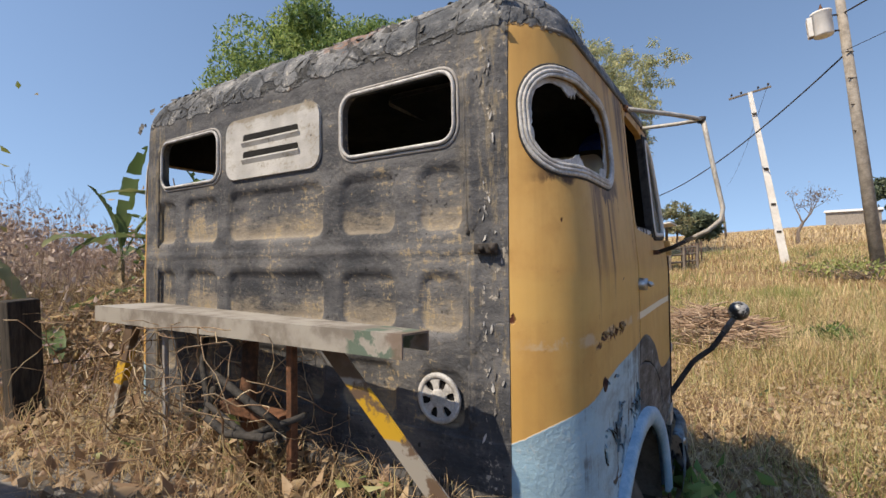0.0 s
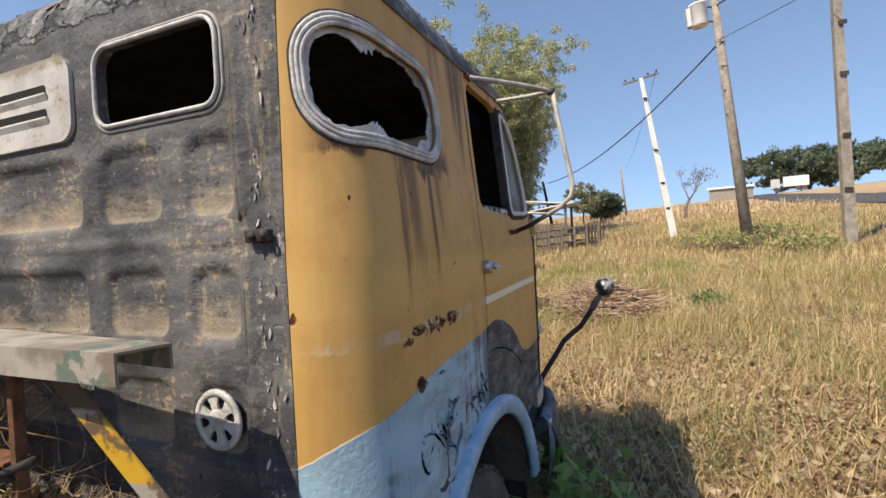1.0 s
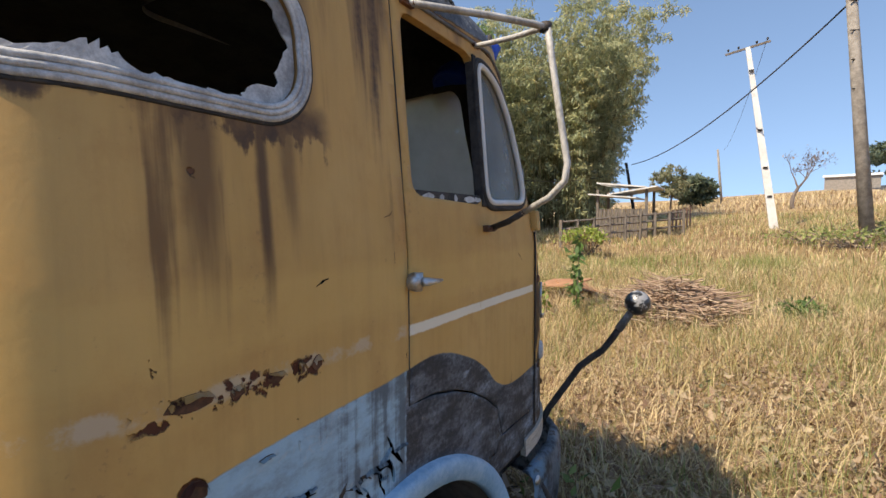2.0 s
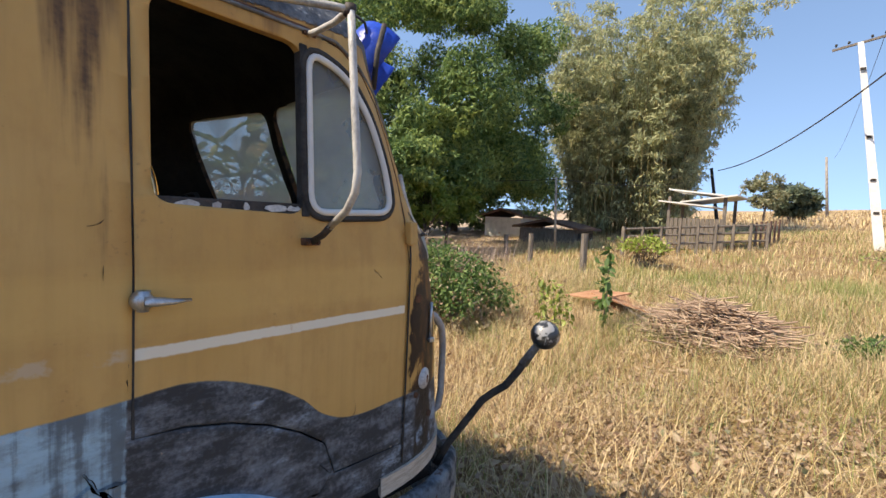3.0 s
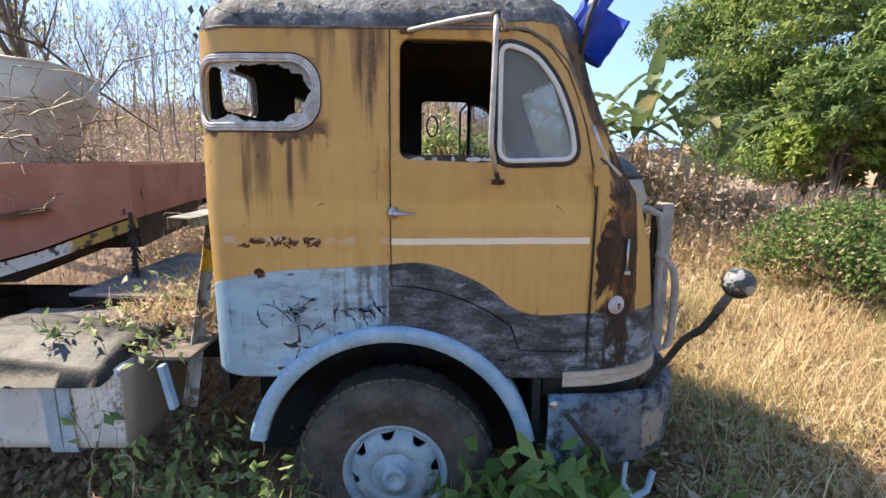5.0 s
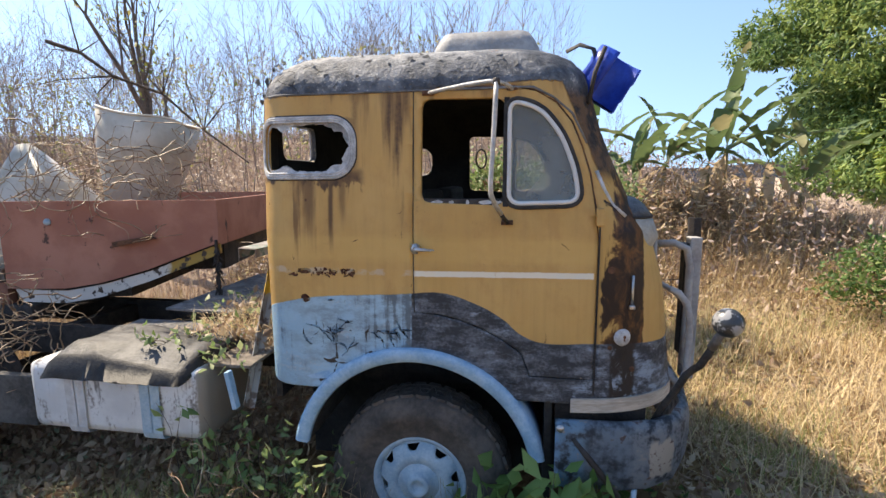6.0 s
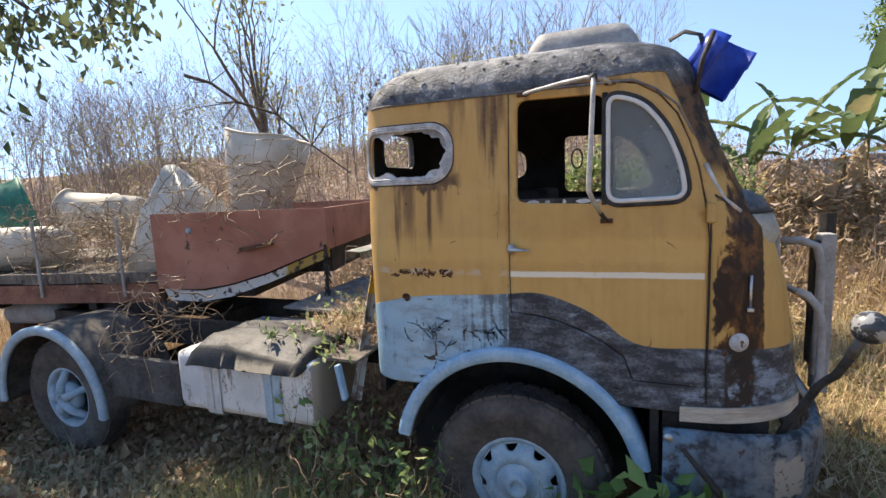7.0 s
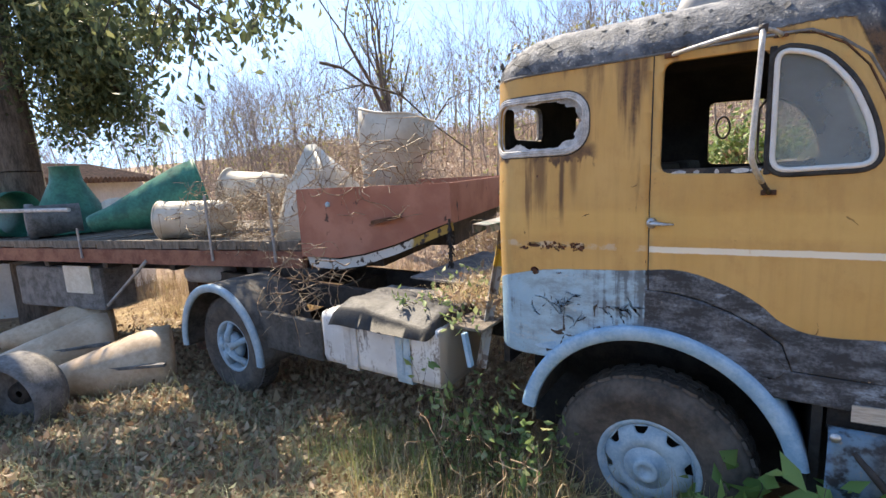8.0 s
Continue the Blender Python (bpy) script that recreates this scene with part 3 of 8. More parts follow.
def across(y0, y1):
    return lambda bm, pts: prism(bm, pts, lambda x, z: (x, y0, z), lambda x, z: (x, y1, z))


ARCH = (0.94, 0.63)


def along(pts, gap):
    """An outline with points added on its long stretches."""
    out = []
    for p, q in zip(pts, pts[1:] + pts[:1]):
        n = max(1, int(math.hypot(q[0] - p[0], q[1] - p[1]) / gap))
        out += [(p[0] + (q[0] - p[0]) * i / n, p[1] + (q[1] - p[1]) * i / n) for i in range(n)]
    return out


QUARTER = along(round_rect(0.140, 0.735, 2.324, 2.606, 0.110, 9), 0.03)   # along the skin from the rear edge, and up
DOOR_WIN = rounded([(0.985, 2.172), (1.425, 2.155), (1.425, 2.700), (0.988, 2.708)], 0.055)
VENT_WIN = rounded([(1.443, 2.160), (1.805, 2.172), (1.778, 2.34), (1.708, 2.515), (1.60, 2.648), (1.443, 2.695)], 0.07)
DOOR = [(0.94, 2.755), (1.20, 2.762), (1.45, 2.762), (1.58, 2.735), (1.68, 2.675), (1.76, 2.58), (1.815, 2.45), (1.855, 2.32), (1.885, 2.15), (1.905, 1.98), (1.905, 1.24), (1.57, 1.24)]
DOOR += [(0.94 + 0.93 * math.sin(a), 0.64 + 0.93 * math.cos(a)) for a in (0.68, 0.55, 0.42, 0.28, 0.14, 0.0)]


def circle(cx, cz, r, n=48):
    return [(cx + r * math.cos(2 * math.pi * k / n), cz + r * math.sin(2 * math.pi * k / n)) for k in range(n)]


def shrink(pts, d):
    """An outline moved inward by d (outward for a negative d)."""
    n, out = len(pts), []
    area = sum(pts[i - 1][0] * pts[i][1] - pts[i][0] * pts[i - 1][1] for i in range(n))
    s = 1 if area > 0 else -1
    for i in range(n):
        a, b = Vector(pts[i - 1]), Vector(pts[(i + 1) % n])
        t = (b - a).normalized()
        out.append((pts[i][0] - t.y * d * s, pts[i][1] + t.x * d * s))
    return out


def skin(pts, off=0.0, mirror=False):
    """Places on the cab's side from the way along it (0 at the rear edge, round the corner) and the height."""
    out = []
    for u, z in pts:
        a = u / RC
        if u < 0:
            p, n = (0.0, RC - u), (-1.0, 0.0)
        elif a < math.pi / 2:
            p, n = (RC - RC * math.cos(a), RC - RC * math.sin(a)), (-math.cos(a), -math.sin(a))
        else:
            p, n = (u - RC * math.pi / 2 + RC, 0.0), (0.0, -1.0)
        x, y = p[0] + n[0] * off, p[1] + n[1] * off
        out.append((x, W - y if mirror else y, z))
    return out


truck = thing("truck", "rusting ochre and blue cab-over tractor truck, windows broken", "truck")
shell = make_shell()
door = new("door", shell.data.copy())
cutters = []
for pts in (DOOR_WIN, VENT_WIN, circle(*ARCH, 0.69)):
    cutters.append(across(-0.3, W + 0.3)(bmesh.new(), pts))
for mirror in (False, True):
    inner, outer = [[Vector(q) for q in skin(QUARTER, d, mirror)] for d in (-0.12, 0.12)]
    table = {p: k for k, p in enumerate(QUARTER)}
    cutters.append(prism(bmesh.new(), QUARTER, lambda u, z: inner[table[(u, z)]], lambda u, z: outer[table[(u, z)]]))
for a, b in ((0.37, 0.865), (W - 0.865, W - 0.37)):
    cutters.append(prism(bmesh.new(), round_rect(a, b, 2.418, 2.652, 0.06), lambda y, z: (-0.3, y, z), lambda y, z: (0.4, y, z)))
for a, b in ((0.36, 1.215), (1.285, W - 0.36)):
    cutters.append(prism(bmesh.new(), round_rect(a, b, 2.17, 2.73, 0.08), lambda y, z: (1.6, y, z), lambda y, z: (2.9, y, z)))
cutters.append(across(-0.3, 0.2)(bmesh.new(), DOOR))
cut(shell, cutters)
cut(door, [across(-0.3, 0.2)(bmesh.new(), shrink(DOOR, 0.006))], "INTERSECT")
cut(door, [across(-0.3, 0.3)(bmesh.new(), q) for q in (DOOR_WIN, VENT_WIN)])
child(shell, truck, "ochre, blue and black cab body with tarred roof")
child(door, truck, "ochre door with dark lower panel and white flash")


def cab_y(x, z):
    """Depth of the near side's surface."""
    xf, xs = front_at(z)
    if x < RC:
        c = max(-1.0, min(1.0, (RC - x) / RC))
        return RC - RC * math.sqrt(max(0.0, 1 - c * c))
    if x > xs:
        s = max(0.0, min(1.0, ((x - xs) / max(xf - xs, 0.01)))) ** (1 / 0.95)
        return 0.40 - 0.40 * math.sqrt(max(0.0, 1 - s * s)) ** 0.95
    return 0.0


def on_side(pts, off=0.0, mirror=False):
    out = []
    for x, z in pts:
        y = cab_y(x, z) - off
        out.append((x, W - y if mirror else y, z))
    return out




# ---- the truck: wheels, arches, bumper, fittings ----
def arch_lip(parent, cx, cz, y0, width, r, mat, label, a0=-8, a1=188):
    """A rolled mudguard edge over a wheel."""
    prof = [(r - 0.085, 0.012), (r - 0.075, -0.012), (r - 0.02, -0.020), (r, -0.008), (r, width), (r - 0.02, width), (r - 0.025, 0.02)]
    m = Matrix.Translation((cx, y0, cz)) @ Matrix.Rotation(radians(-90), 4, "X")
    bm = lathe(bmesh.new(), [(p, h) for p, h in prof] + [prof[0]], m, 40, -a1, -a0)
    return part("mudguard", bm, mat, parent, label, True)


def wheel(parent, cx, y, cz, spokes, label, inward=1.0):
    """A disc wheel with its tyre; the outer face looks to -y."""
    m = Matrix.Translation((cx, y, cz)) @ Matrix.Rotation(radians(90), 4, "X")
    hub = part("wheel", lathe(bmesh.new(), [(0.0, 0.030), (0.030, 0.030), (0.034, 0.052), (0.062, 0.055), (0.070, 0.046), (0.074, 0.026), (0.115, 0.020), (0.128, 0.008), (0.14, 0.0), (0.15, -0.06), (0.0, -0.06)], m, 36), M["rim"], parent, label, True)
    prof = [(0.275, -0.20), (0.33, -0.235), (0.44, -0.25), (0.51, -0.225), (0.534, -0.19), (0.540, -0.11), (0.534, -0.03), (0.522, -0.012), (0.510, 0.004), (0.504, 0.003), (0.485, 0.020), (0.45, 0.032), (0.40, 0.031), (0.395, 0.027), (0.345, 0.018), (0.335, 0.012), (0.30, 0.004), (0.275, -0.01)]
    bm = lathe(bmesh.new(), prof + [prof[0]], m, 56)
    part("tyre", bm, M["tyre"], hub, "dusty worn black tyre", True)
    bm = bmesh.new()
    for k in range(72):
        mm = m @ Matrix.Rotation(2 * math.pi * k / 72, 4, "Z")
        for h in (-0.185, -0.135, -0.085, -0.035):
            box(bm, 0.526, 0.544, -0.0215, 0.0215, h - 0.019, h + 0.019, m=mm @ Matrix.Rotation(0.3 if k % 2 else -0.3, 4, "X"))
    part("tread", bm, M["tyre"], hub)
    part("rim", lathe(bmesh.new(), [(0.235, -0.10), (0.245, -0.03), (0.262, -0.012), (0.284, -0.004), (0.288, -0.014), (0.28, -0.022), (0.262, -0.03), (0.255, -0.12)], m, 48), M["rim"], hub, "", True)
    if spokes == "disc":
        bm = lathe(bmesh.new(), [(0.125, 0.012), (0.17, 0.006), (0.215, -0.006), (0.245, -0.035), (0.252, -0.05)], m, 48)
        ob = part("disc", bm, M["rim"], hub, "blue-grey disc with hand holes", True)
        sd = ob.modifiers.new("thick", "SOLIDIFY")
        sd.thickness = 0.012
        bpy.context.view_layer.update()
        got = bpy.data.meshes.new_from_object(ob.evaluated_get(bpy.context.evaluated_depsgraph_get()))
        ob.modifiers.clear()
        ob.data = got
        cuts = []
        for k in range(8):
            a = 2 * math.pi * (k + 0.2) / 8
            tri = rounded([(0.196 * math.cos(a - 0.05), 0.196 * math.sin(a - 0.05)), (0.200 * math.cos(a + 0.12), 0.200 * math.sin(a + 0.12)), (0.236 * math.cos(a + 0.19), 0.236 * math.sin(a + 0.19)), (0.240 * math.cos(a - 0.17), 0.240 * math.sin(a - 0.17))], 0.010, 3)
            cuts.append(prism(bmesh.new(), tri, lambda p, q: m @ Vector((p, q, -0.2)), lambda p, q: m @ Vector((p, q, 0.2))))
        cut(ob, cuts)
    else:
        for k in range(spokes):
            mm = m @ Matrix.Rotation(2 * math.pi * (k + 0.35) / spokes, 4, "Z")
            bm = bmesh.new()
            tube(bm, [mm @ Vector(p) for p in ((0.06, 0, 0.035), (0.14, 0, 0.02), (0.20, 0, -0.02), (0.25, 0, -0.05))], [0.045, 0.038, 0.034, 0.04], 10)
            part("spoke", bm, M["rim"], hub, "", True)
    part("back_plate", lathe(bmesh.new(), [(0.0, -0.12), (0.25, -0.12)], m, 24), M["dark"], hub)
    return hub


arch_lip(truck, *ARCH, -0.015, 0.30, 0.738, M["blue"], "pale blue front mudguard edge", 11, 169)
arch_lip(truck, ARCH[0], ARCH[1], W - 0.285, 0.30, 0.738, M["blue"], "pale blue front mudguard edge", 11, 169)
wheel(truck, 0.94, 0.08, 0.50, "disc", "blue-grey front wheel on a worn tyre")
wheel(truck, -3.24, 0.14, 0.50, 5, "blue spoked rear wheel in a dark tyre")


def pane(name, pts, mat, parent, label, off=-0.012, mirror=False):
    bm = bmesh.new()
    bm.faces.new([bm.verts.new(q) for q in on_side(pts, off, mirror)])
    bmesh.ops.triangulate(bm, faces=bm.faces)
    ob = part(name, bm, mat, parent, label)
    ob.visible_shadow = False
    return ob


for mirror in (False, True):
    w = part("side_window", tube(bmesh.new(), skin(shrink(QUARTER, 0.001), 0.004, mirror), 0.0065, 8, True), M["seal"], truck, "broken corner window in a cracked white seal", True)
    part("middle_seal", tube(bmesh.new(), skin(shrink(QUARTER, -0.011), 0.005, mirror), 0.0065, 8, True), M["seal"], w, "", True)
    part("outer_seal", tube(bmesh.new(), skin(shrink(QUARTER, -0.023), 0.002, mirror), 0.0075, 8, True), M["seal"], w, "", True)
    part("dark_gap", tube(bmesh.new(), skin(shrink(QUARTER, -0.032), 0.0, mirror), 0.005, 6, True), M["rubber"], w, "", True)
    if not mirror:
        # broken glass left in the seal
        rng = random.Random(3)
        ring = shrink(along(round_rect(0.140, 0.735, 2.324, 2.606, 0.110, 9), 0.011), 0.004)
        m = len(ring)
        inner = []
        for k, (u, z) in enumerate(ring):
            deep = 0.008 + 0.035 * max(0.0, math.sin(k * 0.19 + 0.6)) * (0.5 + rng.random()) + 0.01 * rng.random()
            d = Vector((0.40 - u, 2.455 - z)).normalized() * min(deep, 0.075)
            inner.append((u + d.x, z + d.y))
        start = 0
        for count in (19, 31, 24, 34, 28):
            ks = [(start + k) % m for k in range(count + 1)]
            start += count
            bm = bmesh.new()
            o = [bm.verts.new(q) for q in skin([ring[k] for k in ks], -0.012)]
            i = [bm.verts.new(q) for q in skin([inner[k] for k in ks], -0.012)]
            for k in range(count):
                bm.faces.new((o[k], o[k + 1], i[k + 1], i[k]))
            r = bmesh.ops.extrude_face_region(bm, geom=bm.faces[:])
            bmesh.ops.translate(bm, vec=(0.002, 0.005, 0), verts=[v for v in r["geom"] if isinstance(v, bmesh.types.BMVert)])
            part("glass_shard", bm, M["seal"], w, "dusty broken glass")
    vw = part("vent_window", tube(bmesh.new(), on_side(shrink(VENT_WIN, 0.004), 0.006, mirror), 0.012, 8, True), M["white"], truck if mirror else door, "fixed corner glass in a white frame", True)
    part("black_seal", tube(bmesh.new(), on_side(shrink(VENT_WIN, -0.016), 0.002, mirror), 0.012, 8, True), M["rubber"], vw, "", True)
    pane("pane", shrink(VENT_WIN, 0.004), M["dust_glass"], vw, "dust-grey glass", -0.006, mirror)

# door fittings
bm = bmesh.new()
box(bm, 1.417, 1.445, -0.006, 0.03, 2.15, 2.705, 0.004)
part("window_post", bm, M["rubber"], door, "dark window post")
bm = bmesh.new()
box(bm, 0.990, 1.420, 0.004, 0.035, 2.148, 2.190, 0.004)
sill = part("window_sill", bm, M["dark"], door, "dark sill with remains of white paint")
frng = random.Random(17)
for x, w in ((1.07, 0.075), (1.15, 0.03), (1.235, 0.02), (1.33, 0.09), (1.39, 0.05)):
    chip = [(x + w * 0.5 * frng.uniform(0.7, 1.1) * math.cos(a), 2.172 + 0.013 * frng.uniform(0.4, 1.2) * math.sin(a)) for a in np.linspace(0, 2 * math.pi, 9, endpoint=False)]
    part("paint_flake", prism(bmesh.new(), chip, lambda x, z: (x, 0.001, z), lambda x, z: (x, 0.006, z)), M["seal"], sill, "flaking white paint")
m = Matrix.Translation((0.958, -0.012, 1.925))
bm = lathe(bmesh.new(), [(0.0, 0.02), (0.018, 0.02), (0.024, 0.012), (0.026, 0.0), (0.026, -0.012)], m @ Matrix.Rotation(radians(90), 4, "X"), 20)
tube(bm, [(0.958, -0.02, 1.952), (0.958, -0.02, 1.90)], [0.017, 0.014], 10)
hd = part("door_handle", bm, M["chrome"], door, "dull chrome lever handle", True)
part("lever", tube(bmesh.new(), [(0.955, -0.04, 1.927), (0.985, -0.046, 1.926), (1.02, -0.044, 1.923), (1.065, -0.036, 1.922)], [0.015, 0.013, 0.009, 0.004], 10, flat=0.7), M["chrome"], hd, "", True)
bm = bmesh.new()
box(bm, 1.885, 1.925, -0.028, 0.02, 2.055, 2.145, 0.008)
part("hinge", bm, M["cab"], truck, "ochre hinge block")
bm = bmesh.new()
tube(bm, [(1.905, -0.006 + cab_y(1.905, z), z) for z in np.linspace(1.16, 2.05, 14)], 0.004, 6)
part("corner_bead", bm, M["dark"], truck, "rusted bead beside the door", True)
# rolled frame round the door
bm = tube(bmesh.new(), on_side([p for p in DOOR[:10]], -0.003), 0.0045, 6)
part("door_bead", bm, M["rust"], truck, "", True)
bm = tube(bmesh.new(), on_side([(0.945, 1.57), (0.944, 1.9), (0.943, 2.3), (0.942, 2.75)], -0.004), 0.005, 6)
part("door_gap_seal", bm, M["rubber"], truck, "")

# mirror frame
TOP = (1.392, -0.236, 2.725)
mir = part("mirror_frame", tube(bmesh.new(), [(1.02, 0.0, 2.737), (1.10, -0.045, 2.742), (1.25, -0.135, 2.742), (1.36, -0.205, 2.735), TOP], 0.0108, 10), M["pipe"], truck, "bent white tube mirror frame, mirror gone", True)
part("stay", tube(bmesh.new(), [(1.455, 0.02, 2.745), (1.452, -0.05, 2.742), (1.43, -0.14, 2.735), (1.395, -0.225, 2.728)], 0.010, 8), M["pipe"], mir, "", True)
part("upright", tube(bmesh.new(), [(1.392, -0.236, 2.74), (1.389, -0.255, 2.62), (1.382, -0.285, 2.44), (1.375, -0.314, 2.28), (1.376, -0.306, 2.225), (1.392, -0.25, 2.175), (1.415, -0.15, 2.125)], 0.0112, 10), M["pipe"], mir, "", True)
part("foot_stay", tube(bmesh.new(), [(1.412, -0.16, 2.13), (1.43, -0.09, 2.095), (1.442, -0.02, 2.072)], 0.011, 8), M["dark"], mir, "", True)
part("clamp", tube(bmesh.new(), [(1.392, -0.232, 2.712), (1.3925, -0.236, 2.742)], 0.0165, 10), M["dark"], mir, "dark clamp", True)
for p in ((1.02, -0.002, 2.737), (1.455, 0.012, 2.745), (1.442, -0.01, 2.07)):
    bm = bmesh.new()
    box(bm, p[0] - 0.03, p[0] + 0.03, p[1] - 0.012, p[1] + 0.02, p[2] - 0.012, p[2] + 0.012, 0.004)
    tube(bm, [(p[0] - 0.018, p[1] - 0.02, p[2]), (p[0] - 0.018, p[1], p[2])], 0.007, 6)
    tube(bm, [(p[0] + 0.018, p[1] - 0.02, p[2]), (p[0] + 0.018, p[1], p[2])], 0.007, 6)
    part("bracket", bm, M["rust"], mir)

# rear wall: windows, louvre panel, hub cover, straps
for a, b in ((0.37, 0.865), (W - 0.865, W - 0.37)):
    ring = round_rect(a, b, 2.418, 2.652, 0.06, 6)
    wq = part("rear_window", tube(bmesh.new(), [(-0.008, y, z) for y, z in shrink(ring, 0.002)], 0.007, 8, True), M["seal"], truck, "glassless rear window in a pale seal", True)
    part("outer_seal", tube(bmesh.new(), [(0.0, y, z) for y, z in shrink(ring, -0.012)], 0.006, 8, True), M["beam"], wq, "", True)
lv = bmesh.new()
ring = round_rect(0.975, 1.57, 2.405, 2.668, 0.06, 6)
prism(lv, ring, lambda y, z: (0.01, y, z), lambda y, z: (-0.012, y, z))
chalk = Mat("chalky_panel", 0.75)
c1, c2, c3 = chalk.noise(5, 5), chalk.noise(22, 6, 0.7, (1, 0.6, 1.4)), chalk.noise(80, 4)
cc = chalk.mix(c1.step(0.35, 0.65), (0.40, 0.39, 0.38), (0.56, 0.55, 0.53))
cc = chalk.mix((c2 * 0.7 + c3 * 0.3).step(0.52, 0.60) * 0.6, cc, (0.30, 0.26, 0.20))
pz = chalk.xyz()[2]
cc = chalk.mix((pz + (c2 - 0.5) * 0.10).step(2.635, 2.665) * 0.8, cc, (0.24, 0.20, 0.14))
cc = chalk.mix((c2 * 0.5 + c3 * 0.5).step(0.62, 0.65), cc, (0.07, 0.065, 0.06))
chalk.color(cc).bump(c2 + c3 * 0.4, 0.002)
lou = part("louvre_panel", lv, chalk.m, truck, "chalky white vent panel with two louvres")
# near-black colour stands in for the shadow inside openings
SLOT = plain("slot_shade", (0.004, 0.004, 0.004), (0.010, 0.009, 0.009), 9, 0.9)
for z in (2.574, 2.500):
    bm = bmesh.new()
    prism(bm, rounded([(1.09, z - 0.012), (1.445, z - 0.014), (1.44, z + 0.020), (1.095, z + 0.016)], 0.006, 2), lambda y, q: (-0.0125, y, q), lambda y, q: (-0.0142, y, q))
    part("slot", bm, SLOT, lou, "flat black strip for a shadowed slot")
    bm = bmesh.new()
    prism(bm, [(-0.012, z - 0.034), (-0.021, z - 0.016), (-0.020, z - 0.010), (-0.012, z - 0.014)], lambda x, q: (x, 1.085, q), lambda x, q: (x, 1.45, q))
    part("louvre", bm, chalk.m, lou)
hm = Matrix.Translation((0.004, 0.447, 1.597)) @ Matrix.Rotation(radians(-90), 4, "Y")
hubc = part("vent_cover", lathe(bmesh.new(), [(0.0, 0.0125), (0.026, 0.0125), (0.030, 0.010), (0.032, 0.004), (0.0, 0.004)], hm, 24), M["seal"], truck, "white six-spoked round vent cover", True)
part("cover_ring", lathe(bmesh.new(), [(0.063, 0.004), (0.063, 0.011), (0.079, 0.011), (0.083, 0.004), (0.063, 0.004)], hm, 36), M["seal"], hubc, "", True)
# black disc gives the shadow behind the cover's holes
part("cover_back", lathe(bmesh.new(), [(0.0, 0.001), (0.08, 0.001)], hm, 24), SLOT, hubc)
for k in range(6):
    mm = hm @ Matrix.Rotation(radians(60 * k + 12), 4, "Z")
    bm = bmesh.new()
    prism(bm, [(0.022, -0.0105), (0.045, -0.0120), (0.067, -0.0235), (0.067, 0.0235), (0.045, 0.0120), (0.022, 0.0105)], lambda p, q: mm @ Vector((p, q, 0.003)), lambda p, q: mm @ Vector((p, q, 0.010)))
    part("cover_spoke", bm, M["seal"], hubc)
for z in (2.075,):
    bm = bmesh.new()
    box(bm, -0.022, 0.004, 0.225, 0.30, z - 0.016, z + 0.016, 0.005)
    tube(bm, [(-0.03, 0.272, z), (-0.005, 0.272, z)], 0.011, 8)
    tube(bm, [(-0.03, 0.235, z + 0.002), (-0.01, 0.235, z + 0.002)], 0.012, 8)
    part("body_bolt", bm, M["dark"], truck, "rusty bolt and clip", True)
for yy in (0.33, W - 0.33):
    for z0, z1 in ((2.12, 2.63), (1.77, 2.03), (1.52, 1.72)):
        part("pressed_bead", tube(bmesh.new(), [(0.004, yy, z0), (-0.001, yy, z0 + 0.02), (-0.001, yy, z1 - 0.02), (0.004, yy, z1)], 0.0075, 8), M["cab"], truck, "", True)
# peeling black paint flakes beside the ochre corner
rng = random.Random(8)
for k in range(34):
    y, z, r = rng.uniform(0.205, 0.285), rng.uniform(1.5, 2.70), rng.uniform(0.002, 0.006)
    fm = Matrix.Translation((-0.003, y, z)) @ Matrix.Rotation(rng.uniform(-0.5, 0.5), 4, "X") @ Matrix.Rotation(rng.uniform(-0.25, 0.25), 4, "Z")
    outline = [(r * rng.uniform(0.5, 1.0) * math.cos(a), 4.0 * r * rng.uniform(0.3, 1.0) * math.sin(a)) for a in np.linspace(0, 2 * math.pi, 7, endpoint=False)]
    bm = prism(bmesh.new(), outline, lambda p, q: fm @ Vector((-0.001, p, q)), lambda p, q: fm @ Vector((0.0015, p, q)))
    part("paint_flake", bm, M["seal"] if k % 3 else M["mat"], truck, "curling paint flake")

# curled tar along the roof edge
bm = bmesh.new()
for k in range(230):
    side = rng.random() * 0.6
    if side < 0.5:
        y = rng.uniform(0.05, 2.45)
        a = rng.uniform(0, 1.25)
        p = Vector((0.36 * (1 - math.cos(a)), 1.25 + (y - 1.25) * (1 - 0.2 * (1 - math.cos(a))), 2.745 + 0.27 * math.sin(a)))
    else:
        x = rng.uniform(0.15, 1.55)
        a = rng.uniform(0.0, 1.2)
        p = Vector((0.95 + (x - 0.95) * (1 - 0.2 * (1 - math.cos(a))), 0.36 * (1 - math.cos(a)), 2.745 + 0.27 * math.sin(a)))
    r = rng.uniform(0.010, 0.034)
    nrm = (Vector((-math.cos(a), 0, math.sin(a))) if side < 0.5 else Vector((0, -math.cos(a), math.sin(a))))
    u = nrm.orthogonal().normalized()
    u = Matrix.Rotation(rng.uniform(0, 6.28), 3, nrm) @ u
    v = nrm.cross(u)
    lift = rng.uniform(0.003, 0.011)
    q = [p + u * r - nrm * 0.004, p + v * r * 0.7 + nrm * lift * 0.5, p - u * r * rng.uniform(0.5, 1.0) - nrm * 0.004, p - v * r * 0.7 - nrm * 0.008]
    bm.faces.new([bm.verts.new(c) for c in q])
